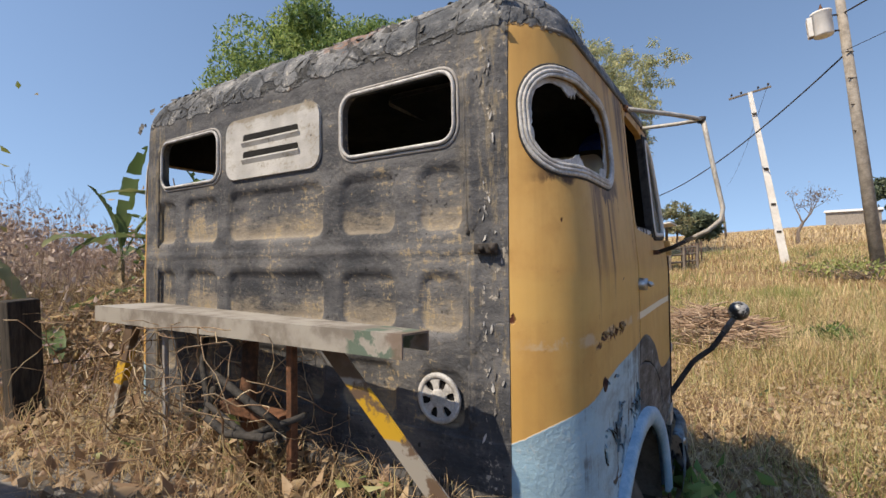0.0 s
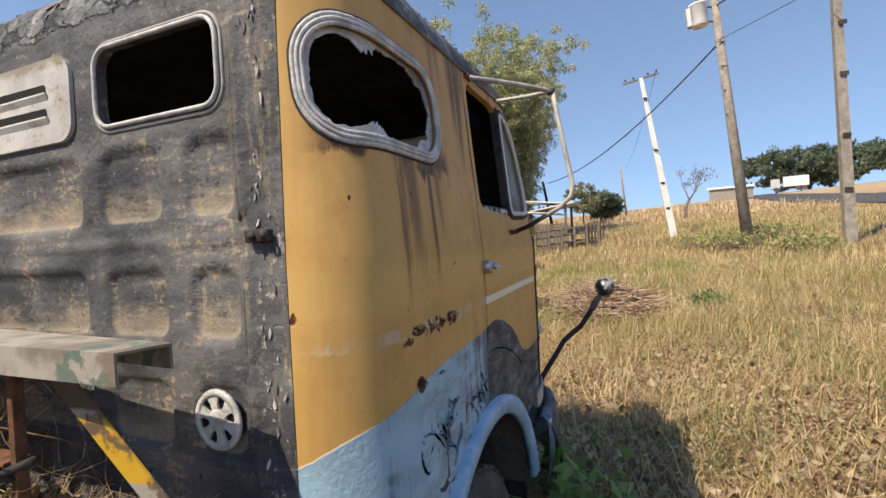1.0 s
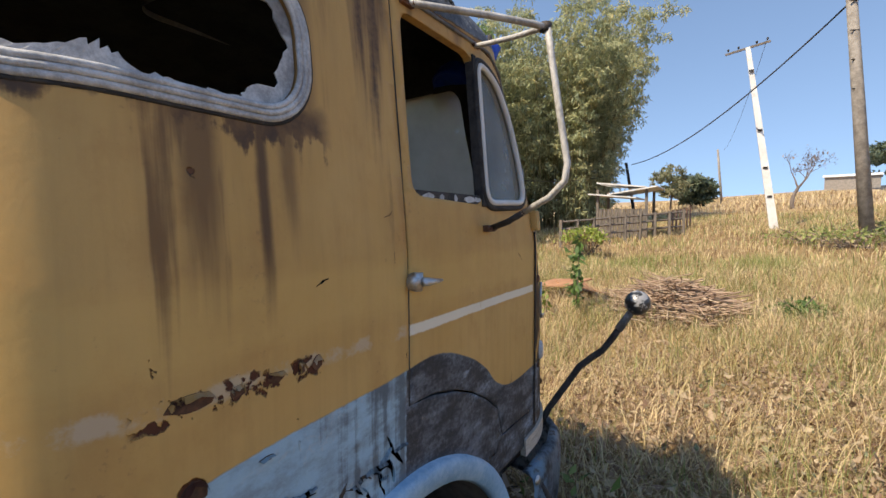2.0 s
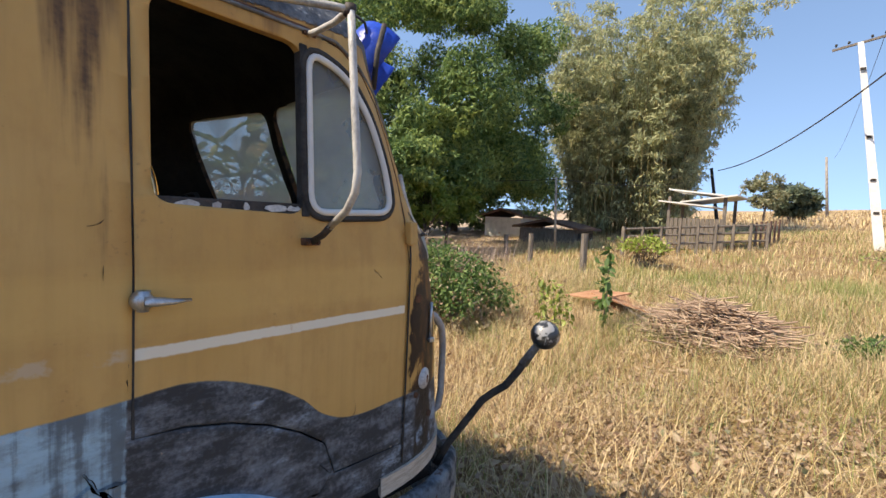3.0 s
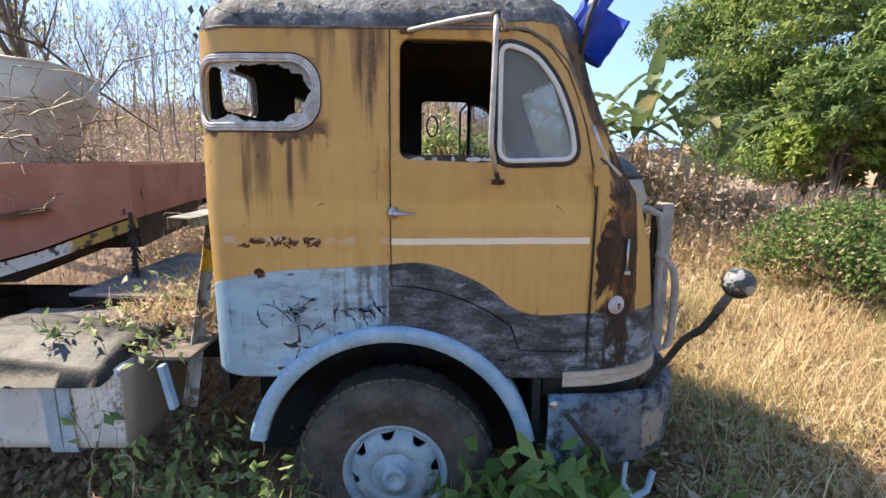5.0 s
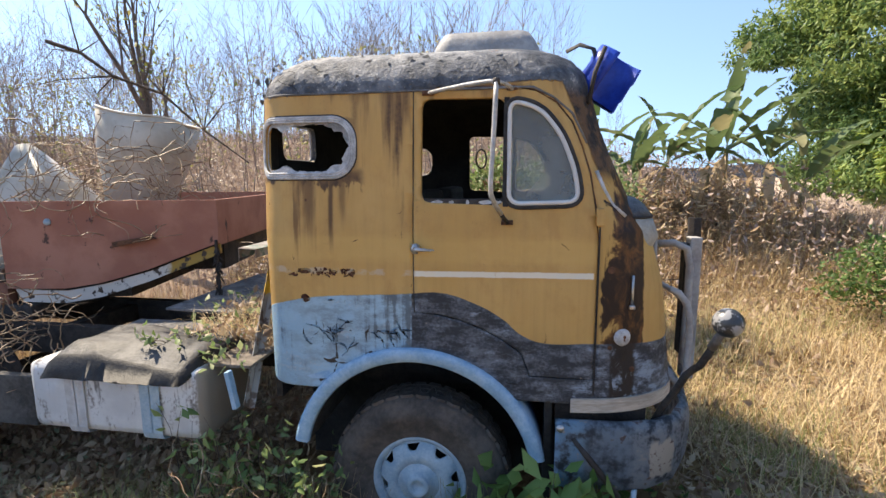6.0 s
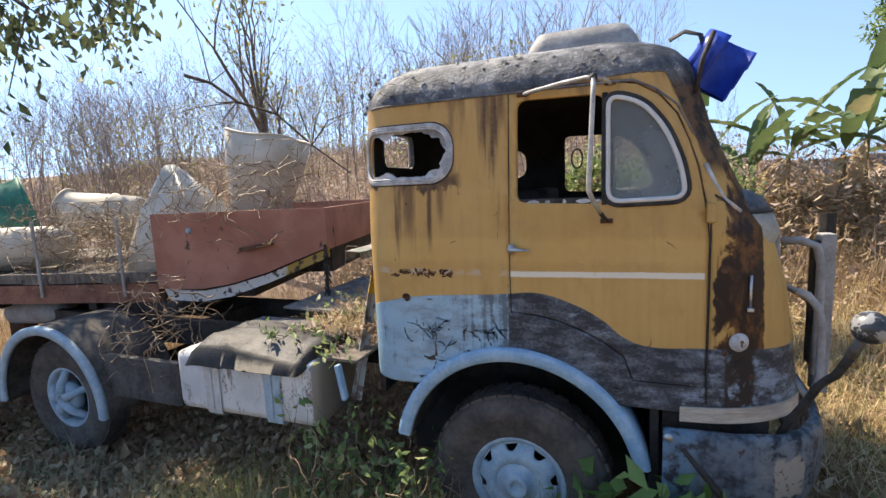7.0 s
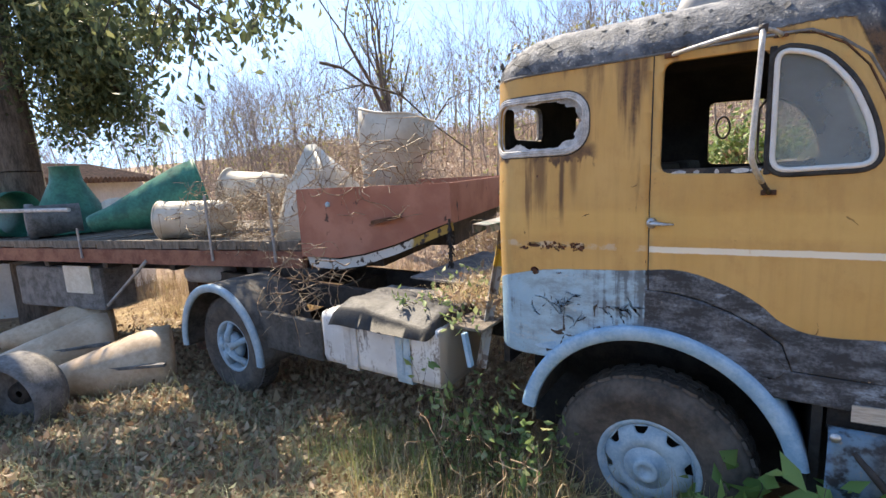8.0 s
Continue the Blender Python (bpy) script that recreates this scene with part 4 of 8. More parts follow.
part("tar_crust", bm, plain("tar_flake", (0.05, 0.052, 0.056), (0.21, 0.205, 0.195), 14, 0.9), truck, "cracked curling roof tar")
tagged(bpy.data.objects["tar_crust"], kind="stuff")
bm = tube(bmesh.new(), on_side([(x, 2.752) for x in np.linspace(0.10, 1.48, 24)] + [(1.56, 2.75), (1.66, 2.70), (1.76, 2.62), (1.835, 2.47)], 0.002), 0.0065, 6)
part("gutter", bm, M["mat"], truck, "tarred rain gutter", True)
bm = tube(bmesh.new(), [(1.885, 0.03, 2.33), (1.925, 0.045, 2.24), (1.97, 0.055, 2.16), (2.04, 0.075, 2.10)], 0.010, 6)
part("pillar_strip", bm, M["seal"], truck, "loose pale strip on the windscreen pillar", True)

# windscreen and inside of the cab
bm = bmesh.new()
for a, b in ((0.36, 1.215), (1.285, W - 0.36)):
    z0, z1 = 2.165, 2.735
    bm.faces.new([bm.verts.new((front_at(z)[0] + 0.10 * (1 - ((y - 1.25) / 0.85) ** 2) - 0.015, y, z)) for y, z in ((a, z0), (b, z0), (b, z1), (a, z1))])
ws = part("windscreen", bm, M["shield_glass"], truck, "dusty cracked split windscreen")
ws.visible_shadow = False
# floor closes the view downwards, in the near-black of the shaded interior
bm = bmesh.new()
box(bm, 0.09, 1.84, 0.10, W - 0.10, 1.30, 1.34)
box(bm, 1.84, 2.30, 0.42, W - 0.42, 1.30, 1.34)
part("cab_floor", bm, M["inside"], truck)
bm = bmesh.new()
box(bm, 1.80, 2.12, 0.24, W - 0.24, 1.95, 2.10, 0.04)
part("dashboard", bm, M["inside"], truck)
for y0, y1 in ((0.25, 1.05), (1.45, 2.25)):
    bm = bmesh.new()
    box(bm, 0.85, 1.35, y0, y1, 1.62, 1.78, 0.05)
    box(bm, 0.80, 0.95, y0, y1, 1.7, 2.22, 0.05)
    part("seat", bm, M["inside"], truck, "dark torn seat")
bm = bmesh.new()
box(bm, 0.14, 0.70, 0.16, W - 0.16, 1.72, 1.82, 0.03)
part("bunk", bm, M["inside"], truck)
sm = Matrix.Translation((1.62, 1.85, 2.10)) @ Matrix.Rotation(radians(-38), 4, "Y")
sw = part("steering_wheel", tube(bmesh.new(), [sm @ Vector((0.23 * math.cos(a), 0.23 * math.sin(a), 0)) for a in np.linspace(0, 2 * math.pi, 28, endpoint=False)], 0.013, 8, True), M["rubber"], truck, "black thin-rimmed steering wheel", True)
for a in (0.3, 2.4, 4.5):
    part("wheel_spoke", tube(bmesh.new(), [sm @ Vector((0, 0, -0.03)), sm @ Vector((0.23 * math.cos(a), 0.23 * math.sin(a), 0))], 0.009, 6), M["rubber"], sw)
part("column", tube(bmesh.new(), [sm @ Vector((0, 0, 0)), sm @ Vector((0, 0, -0.6))], 0.022, 8), M["rubber"], sw)
# opposite window: post of the vent window
bm = bmesh.new()
box(bm, 1.417, 1.445, W - 0.03, W - 0.004, 2.15, 2.705)
part("window_post", bm, M["rubber"], truck)
ring = [(1.08 + 0.055 * math.cos(a), W + 0.22, 2.50 + 0.10 * math.sin(a)) for a in np.linspace(0, 2 * math.pi, 20, endpoint=False)]
fm = part("mirror_frame", tube(bmesh.new(), ring, 0.010, 6, True), M["rubber"], truck, "round mirror ring on the far door", True)
part("stay", tube(bmesh.new(), [(1.42, W - 0.02, 2.70), (1.36, W + 0.2, 2.64), (1.36, W + 0.22, 2.2), (1.42, W - 0.01, 2.1)], 0.012, 8), M["rubber"], fm, "", True)

# front corner: cowl (kept as lamp), rod, cap, rub strip, bumper
def cowl_ring(z):
    """Plan of the bulged cowl below the windscreen's corner, at a height."""
    zs = (1.885, 1.91, 1.98, 2.09, 2.15, 2.185, 2.20)
    cx = float(np.interp(z, zs, (2.08, 2.10, 2.125, 2.095, 2.07, 2.05, 2.04)))
    rx = float(np.interp(z, zs, (0.125, 0.14, 0.145, 0.135, 0.12, 0.09, 0.05)))
    ry = float(np.interp(z, zs, (0.20, 0.225, 0.235, 0.235, 0.21, 0.16, 0.09)))
    return [(cx + rx * math.cos(a), 0.37 + ry * math.sin(a), z) for a in np.linspace(0, 2 * math.pi, 32, endpoint=False)]


def cowl_part(name, zs, mat, label, parent):
    bm = bmesh.new()
    rings = [[bm.verts.new(p) for p in cowl_ring(z)] for z in zs]
    for a, b in zip(rings, rings[1:]):
        for k in range(32):
            bm.faces.new((a[k], a[(k + 1) % 32], b[(k + 1) % 32], b[k]))
    bm.faces.new(rings[0][::-1])
    bm.faces.new(rings[-1])
    return part(name, bm, mat, parent, label, True)


lamp = cowl_part("cowl", (1.888, 1.91, 1.945, 1.98, 2.035, 2.087), plain("pale_cowl", (0.30, 0.29, 0.26), (0.44, 0.42, 0.37), 9, 0.7), "pale dusty bulged cowl at the windscreen's foot", truck)
cowl_part("cowl_cap", (2.092, 2.12, 2.15, 2.17, 2.185, 2.197), plain("dark_cowl", (0.05, 0.055, 0.065), (0.14, 0.15, 0.16), 12, 0.6), "dark domed cowl top", lamp)
for z in (2.088, 1.912):
    part("cowl_seam", tube(bmesh.new(), cowl_ring(z), 0.007, 6, True), M["rubber"], lamp, "", True)
bm = tube(bmesh.new(), [(2.085, cab_y(2.085, 1.8) - 0.012, z) for z in (1.64, 1.72, 1.80)], 0.007, 8)
box(bm, 2.07, 2.10, cab_y(2.085, 1.64) - 0.02, cab_y(2.085, 1.64) + 0.01, 1.625, 1.645, 0.004)
part("door_stop", bm, M["chrome"], truck, "small worn rod and bracket", True)
km = Matrix.Translation((2.045, cab_y(2.045, 1.475) - 0.002, 1.475)) @ Matrix.Rotation(radians(25), 4, "Z") @ Matrix.Rotation(radians(90), 4, "X")
cap = part("filler_cap", lathe(bmesh.new(), [(0.0, 0.012), (0.030, 0.012), (0.041, 0.007), (0.046, 0.0), (0.046, -0.03)], km, 28), M["seal"], truck, "round pale cap with a slot", True)
bm = bmesh.new()
prism(bm, circle(0.002, 0.006, 0.009, 10), lambda p, q: km @ Vector((p, q, 0.011)), lambda p, q: km @ Vector((p, q, 0.0145)))
prism(bm, [(-0.004, -0.016), (0.006, -0.018), (0.004, 0.004), (-0.002, 0.004)], lambda p, q: km @ Vector((p, q, 0.011)), lambda p, q: km @ Vector((p, q, 0.0140)))
part("slot", bm, M["rust"], cap)
for x, z, r in ((1.97, 1.83, 0.018), (1.98, 1.42, 0.012), (2.10, 1.30, 0.014)):
    part("rust_patch", lathe(bmesh.new(), [(0.0, 0.006), (r, 0.004), (r * 1.1, -0.01)], Matrix.Translation((x, cab_y(x, z) - 0.001, z)) @ Matrix.Rotation(radians(90), 4, "X"), 10), M["rust"], truck)
strip = [(x, cab_y(x, 1.12) - 0.012, 1.095 + (x - 1.79) * 0.05) for x in np.linspace(1.79, 2.36, 14)]
bm = bmesh.new()
rows = [[bm.verts.new((p[0] + dx, p[1] + dy, p[2] + dz)) for dx, dy, dz in ((0, 0, -0.038), (0, 0, 0.038), (0.012, 0.03, 0.038), (0.012, 0.03, -0.038))] for p in strip]
for a, b in zip(rows, rows[1:]):
    for k in range(4):
        bm.faces.new((a[k], a[(k + 1) % 4], b[(k + 1) % 4], b[k]))
bm.faces.new(rows[0][::-1])
bm.faces.new(rows[-1])
part("rub_strip", bm, plain("cream_wood", (0.36, 0.30, 0.24), (0.60, 0.53, 0.44), 8, 0.8, stretch=(0.4, 0.4, 3)), truck, "cream-painted wooden rub strip")


def bumper_at(s, z):
    """Plan of the bumper from its side end to the middle, s from 0 to 1."""
    pts = [(1.71, -0.055), (1.85, -0.055), (2.05, -0.045), (2.22, 0.0), (2.36, 0.10), (2.45, 0.26), (2.50, 0.5), (2.53, 0.9), (2.54, 1.25)]
    i = s * (len(pts) - 1)
    k = min(int(i), len(pts) - 2)
    f = i - k
    return Vector((pts[k][0] * (1 - f) + pts[k + 1][0] * f, pts[k][1] * (1 - f) + pts[k + 1][1] * f, z))


def bumper():
    prof = [(0.03, 1.03), (0.0, 1.035), (-0.02, 1.015), (-0.028, 0.97), (-0.03, 0.86), (-0.022, 0.74), (0.0, 0.66), (0.03, 0.63)]
    bm = bmesh.new()
    rows = []
    n = 40
    for k in range(2 * n + 1):
        s = k / n
        c = bumper_at(min(s, 2 - s), 0)
        if s > 1:
            c.y = W - c.y
        d = bumper_at(min(min(s, 2 - s) + 0.02, 1), 0) - bumper_at(min(s, 2 - s) - 0.001, 0)
        if s > 1:
            d = Vector((-d.x, d.y, 0))
        nn = Vector((d.y, -d.x, 0)).normalized()
        rows.append([bm.verts.new((c.x - nn.x * o, c.y - nn.y * o, z + 0.006 * noise.noise(Vector((c.x * 4, c.y * 4, z * 5))))) for o, z in prof])
    for a, b in zip(rows, rows[1:]):
        for i in range(len(prof) - 1):
            bm.faces.new((a[i], a[i + 1], b[i + 1], b[i]))
    r = bmesh.ops.solidify(bm, geom=bm.faces[:], thickness=0.008)
    k = Mat("bumper_paint", 0.5)
    x, y, z = k.xyz()
    a, b, c = k.noise(4, 5), k.noise(14, 6), k.noise(60, 4)
    col = k.mix((a * 0.5 + b * 0.5).step(0.42, 0.58), (0.055, 0.065, 0.080), (0.25, 0.31, 0.37))
    col = k.mix(x.step(1.90, 1.82) * b.step(0.40, 0.55) * 0.9, col, (0.24, 0.40, 0.54))
    col = k.mix(x.step(2.08, 2.13) * (b * 0.6 + c * 0.4).step(0.42, 0.56) * 0.8, col, (0.34, 0.37, 0.40))
    col = k.mix((b * 0.7 + c * 0.3).step(0.60, 0.63), col, (0.42, 0.40, 0.38))
    col = k.mix((a * 0.5 + b * 0.5).step(0.60, 0.64) * 0.8, col, (0.12, 0.045, 0.025))
    patch = (x + (b - 0.5) * 0.06).band(2.20, 2.34, 0.006) * (z + (b - 0.5) * 0.1).band(0.72, 0.93, 0.012)
    col = k.mix(patch, col, k.mix((a * 0.4 + b * 0.6).step(0.52, 0.56), (0.62, 0.56, 0.48), (0.14, 0.055, 0.03)))
    k.color(col).bump(b + c * 0.4 + patch * 0.5, 0.004)
    return part("bumper", bm, k.m, truck, "dented blue-grey steel bumper, paint flaking", True)


fender = bumper()
bm = lathe(bmesh.new(), [(0, 0.01), (0.018, 0.01), (0.022, 0)], Matrix.Translation((1.735, -0.085, 1.0)) @ Matrix.Rotation(radians(90), 4, "X"), 12)
part("bumper_bolt", bm, M["chrome"], fender, "", True)
part("bumper_stay", tube(bmesh.new(), [(1.80, -0.07, 0.95), (1.92, -0.085, 0.80), (2.04, -0.08, 0.64)], 0.018, 8), M["dark"], fender, "", True)
bm = bmesh.new()
tube(bm, [(2.13, -0.04, 0.66), (2.12, -0.05, 0.55), (2.17, -0.06, 0.47), (2.25, -0.04, 0.50), (2.28, -0.02, 0.60)], 0.022, 8, flat=0.5)
part("tow_hook", bm, M["rim"], fender, "bent blue step iron", True)
# a small board of fascia between strip and bumper
bm = bmesh.new()
box(bm, 1.72, 2.20, 0.10, W - 0.10, 0.95, 1.14)
part("front_valance", bm, M["dark"], truck)

# bull bar
bb = part("bull_bar", tube(bmesh.new(), [(2.42, 0.86, 1.86), (2.52, 0.86, 1.865), (2.60, 0.86, 1.83), (2.625, 0.86, 1.72), (2.62, 0.84, 1.40), (2.60, 0.80, 1.06)], 0.024, 10), M["beam"], truck, "grey tube bull bar on the front", True)
part("loop", tube(bmesh.new(), [(2.34, 0.29, 1.68), (2.385, 0.28, 1.66), (2.43, 0.27, 1.60), (2.45, 0.27, 1.50), (2.45, 0.27, 1.25), (2.435, 0.27, 1.17), (2.40, 0.28, 1.14), (2.34, 0.29, 1.22)], 0.019, 10), M["beam"], bb, "", True)
bm = bmesh.new()
for a in ((2.63, 0.92), ):
    box(bm, a[0] - 0.005, a[0] + 0.07, a[1] - 0.05, a[1] + 0.05, 0.92, 1.90, 0.008)
part("post", bm, M["beam"], bb, "flat grey upright")
bm = bmesh.new()
box(bm, 2.595, 2.625, 0.88, 0.96, 1.10, 1.86)
part("post_back", bm, M["dark"], bb)
part("loop", tube(bmesh.new(), [(2.42, W - 0.86, 1.86), (2.60, W - 0.86, 1.83), (2.62, W - 0.84, 1.40), (2.60, W - 0.80, 1.06)], 0.024, 10), M["beam"], bb, "", True)
part("cross_bar", tube(bmesh.new(), [(2.62, 0.86, 1.45), (2.66, 1.25, 1.45), (2.62, W - 0.86, 1.45)], 0.022, 10), M["beam"], bb, "", True)

# ball-topped rod on the bumper
rod = part("marker_rod", tube(bmesh.new(), [(2.245, 0.10, 0.99), (2.275, 0.055, 1.10), (2.305, -0.02, 1.22), (2.325, -0.09, 1.335), (2.335, -0.15, 1.39), (2.345, -0.20, 1.43), (2.358, -0.255, 1.51), (2.366, -0.285, 1.565)], 0.0175, 10), M["rubber"], truck, "crooked black rod with a painted ball", True)
part("collar", tube(bmesh.new(), [(2.362, -0.275, 1.545), (2.380, -0.345, 1.66)], [0.0215, 0.017], 10), M["mat"], rod, "", True)
bm = bmesh.new()
bmesh.ops.create_uvsphere(bm, u_segments=28, v_segments=18, radius=0.062, matrix=Matrix.Translation((2.384, -0.361, 1.687)))
k = Mat("ball_paint", 0.28, 0.0, 0.6)
n1 = k.noise(26, 5, 0.6)
x, y, z = k.xyz()
k.color(k.mix((n1 * 0.9 + z - 1.69).step(0.46, 0.50), (0.030, 0.031, 0.033), (0.30, 0.30, 0.30)))
part("ball", bm, k.m, rod, "black ball with silver blotches, more of them towards the top", True)

# roof hatch and blue plastic
bm = bmesh.new()
lo = round_rect(0.93, 1.62, 0.55, 1.45, 0.12)
hi = [(1.27 + (x - 1.27) * 0.80 - 0.0, 1.0 + (y - 1.0) * 0.86) for x, y in lo]
rings = []
for pts, z in ((lo, 3.0), (lo, 3.055), ([(1.27 + (x - 1.27) * 0.90, 1.0 + (y - 1.0) * 0.93) for x, y in lo], 3.13), (hi, 3.185), ([(1.27 + (x - 1.27) * 0.7, 1.0 + (y - 1.0) * 0.76) for x, y in lo], 3.195)):
    rings.append([bm.verts.new((x, y, z)) for x, y in pts])
for a, b in zip(rings, rings[1:]):
    for i in range(len(a)):
        bm.faces.new((a[i], a[(i + 1) % len(a)], b[(i + 1) % len(a)], b[i]))
bm.faces.new(rings[-1])
part("roof_hatch", bm, plain("weathered_hatch", (0.24, 0.235, 0.23), (0.42, 0.41, 0.39), 5, 0.7), truck, "weathered grey roof hatch", True)
drum = thing("cut_drum", "cut piece of bright blue plastic drum on the cab roof", "plastic drum")
bm = bmesh.new()
dm = Matrix.Translation((1.972, 0.37, 2.825)) @ Matrix.Rotation(radians(12), 4, "X") @ Matrix.Rotation(radians(32), 4, "Y") @ Matrix.Scale(0.66, 4)
prof = [(0.20, -0.20), (0.215, -0.18), (0.205, -0.10), (0.215, -0.08), (0.205, 0.06), (0.215, 0.08), (0.20, 0.20)]
lathe(bm, prof, dm, 24, 20, 250)
bmesh.ops.solidify(bm, geom=bm.faces[:], thickness=0.006)
part("drum_wall", bm, M["blue_plastic"], drum, "", True)
part("drum_end", lathe(bmesh.new(), [(0.0, -0.195), (0.2, -0.195), (0.21, -0.185), (0.0, -0.185)], dm, 24, 20, 250), M["blue_plastic"], drum)
part("dark_edge", tube(bmesh.new(), [(1.93, 0.24, 2.97), (1.88, 0.22, 2.84), (1.85, 0.20, 2.68)], 0.012, 6), M["dark"], drum, "", True)
part("bent_strip", tube(bmesh.new(), [(1.74, 0.35, 2.98), (1.81, 0.33, 3.01), (1.88, 0.31, 2.98), (1.91, 0.30, 2.88)], 0.02, 6, flat=0.3), M["dark"], drum, "", True)


# torn paint, rust holes and cracks on the near side
def torn_paint(x, z, w, h, seed):
    """A rust spot where the paint has lifted, with a curled lip of paint over it."""
    rng = random.Random(seed)
    n = 11
    rim = []
    for k in range(n):
        a = 2 * math.pi * k / n
        q = rng.uniform(0.7, 1.15)
        rim.append((x + w * 0.5 * q * math.cos(a), z + h * 0.5 * q * math.sin(a)))
    bm = prism(bmesh.new(), rim, lambda u, v: on_side([(u, v)], 0.0025)[0], lambda u, v: on_side([(u, v)], -0.004)[0])
    spot = part("rust_spot", bm, M["rust"], truck, "rust hole with lifted paint")
    bm = bmesh.new()
    top = [p for p in rim if p[1] > z - h * 0.1]
    a = [bm.verts.new(on_side([p], 0.003)[0]) for p in top]
    b = [bm.verts.new(on_side([(p[0], p[1] - h * 0.22 * rng.uniform(0.5, 1.3))], 0.008 + 0.006 * rng.random())[0]) for p in top]
    for k in range(len(top) - 1):
        bm.faces.new((a[k], a[k + 1], b[k + 1], b[k]))
    bmesh.ops.solidify(bm, geom=bm.faces[:], thickness=0.001)
    part("paint_curl", bm, M["cab"], spot, "curled edge of old paint")


for k, (x, z, w, h) in enumerate(((0.31, 1.787, 0.085, 0.036), (0.40, 1.780, 0.030, 0.026), (0.488, 1.783, 0.040, 0.026), (0.553, 1.785, 0.020, 0.034), (0.60, 1.786, 0.030, 0.038), (0.315, 1.626, 0.046, 0.040), (0.462, 1.625, 0.036, 0.011))):
    torn_paint(x, z, w, h, k)


def paint_crack(x, z, angle, length, width, seed, forks=1):
    """A wandering crack that opens dark in the paint, with side cracks."""
    rng = random.Random(seed)
    bm = bmesh.new()

    lip = bmesh.new()

    def run(x, z, a, left, w, forks):
        steps = max(4, int(left / 0.011))
        pts = [(x, z)]
        for k in range(steps):
            a += rng.gauss(0, 0.26)
            x, z = x + math.cos(a) * left / steps, z + math.sin(a) * left / steps
            pts.append((x, z))
            if forks and k and rng.random() < 0.16:
                run(x, z, a + rng.choice((-1, 1)) * rng.uniform(0.6, 1.4), left * 0.5, w * 0.7, forks - 1)
        n = len(pts)
        ws = [max(0.0008, w * math.sin(math.pi * (i + 0.5) / n) * rng.uniform(0.25, 1.7)) for i in range(n)]
        hi = on_side([(p[0] + q * 0.3, p[1] + q) for p, q in zip(pts, ws)], 0.0012)
        lo = on_side([(p[0] - q * 0.3, p[1] - q) for p, q in zip(pts, ws)], 0.0012)
        up, dn = [bm.verts.new(p) for p in hi], [bm.verts.new(p) for p in lo]
        for i in range(n - 1):
            bm.faces.new((up[i], up[i + 1], dn[i + 1], dn[i]))
        if w > 0.004:
            c0 = [lip.verts.new(p) for p in on_side([(p[0], p[1] + q) for p, q in zip(pts, ws)], 0.0015)]
            c1 = [lip.verts.new(p) for p in on_side([(p[0], p[1] + q * 0.25 - 0.002) for p, q in zip(pts, ws)], 0.005 + 0.4 * w)]
            for i in range(n - 1):
                if rng.random() < 0.75:
                    lip.faces.new((c0[i], c0[i + 1], c1[i + 1], c1[i]))

    run(x, z, angle, length * 0.8, width, forks)
    bmesh.ops.solidify(bm, geom=bm.faces[:], thickness=0.0008)
    crack = part("paint_crack", bm, M["dark"], truck, "dark crack in the paint")
    if lip.faces:
        bmesh.ops.solidify(lip, geom=lip.faces[:], thickness=0.0008)
        part("paint_curl", lip, M["cab"], crack, "curled edge of old paint")
    else:
        lip.free()


for k, (x, z, a, n, w, f) in enumerate(((0.30, 1.47, -1.5, 0.17, 0.008, 0), (0.31, 1.48, -0.25, 0.24, 0.005, 1), (0.44, 1.47, -0.9, 0.14, 0.011, 2), (0.46, 1.36, 0.5, 0.22, 0.007, 2), (0.68, 1.45, -0.1, 0.20, 0.010, 2), (0.78, 1.46, -0.45, 0.16, 0.013, 2), (0.84, 1.52, -1.2, 0.16, 0.008, 2), (0.52, 1.30, 0.75, 0.18, 0.006, 2), (0.60, 1.953, 0.6, 0.05, 0.003, 0), (0.85, 2.108, -0.1, 0.05, 0.0025, 0), (1.65, 1.485, -1.2, 0.11, 0.003, 0), (0.93, 1.70, 1.4, 0.10, 0.003, 1), (0.88, 1.98, 1.5, 0.06, 0.0025, 0), (1.55, 1.30, -0.5, 0.16, 0.004, 1), (2.02, 1.34, 1.4, 0.12, 0.004, 1))):
    paint_crack(x, z, a, n, w, 40 + k, f)


def lean_in():
    """Draws the upper cab sides inward: they lean towards the roof."""
    for ob in truck.children_recursive:
        if ob.type != "MESH":
            continue
        me = ob.data
        co = np.empty(len(me.vertices) * 3, np.float32)
        me.vertices.foreach_get("co", co)
        co = co.reshape(-1, 3)
        y, z = co[:, 1].copy(), co[:, 2]
        amount = 0.085 * np.clip(z - 2.0, 0, 0.75)
        near = (1 - smooth01(y, 0.05, 0.45)) * np.clip(1 + (y + 0.03) / 0.20, 0, 1)
        far = (1 - smooth01(W - y, 0.05, 0.45)) * np.clip(1 + (W - y + 0.03) / 0.20, 0, 1)
        co[:, 1] += amount * (near - far)
        me.vertices.foreach_set("co", co.ravel())
        me.update()


lean_in()

# ---- the truck: chassis behind the cab ----
ch = bmesh.new()
for y in (0.78, 1.64):
    box(ch, -4.6, 2.15, y, y + 0.08, 0.86, 1.10)
for x in (-4.4, -2.4, -1.0, 0.2, 1.7):
    box(ch, x, x + 0.1, 0.8, 1.7, 0.9, 1.06)
part("chassis", ch, M["dark"], truck, "dark steel ladder chassis")
bm = bmesh.new()
box(bm, 0.25, 1.95, 0.7, 1.8, 0.80, 1.25, 0.06)
part("engine", bm, M["dark"], truck)
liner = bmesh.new()
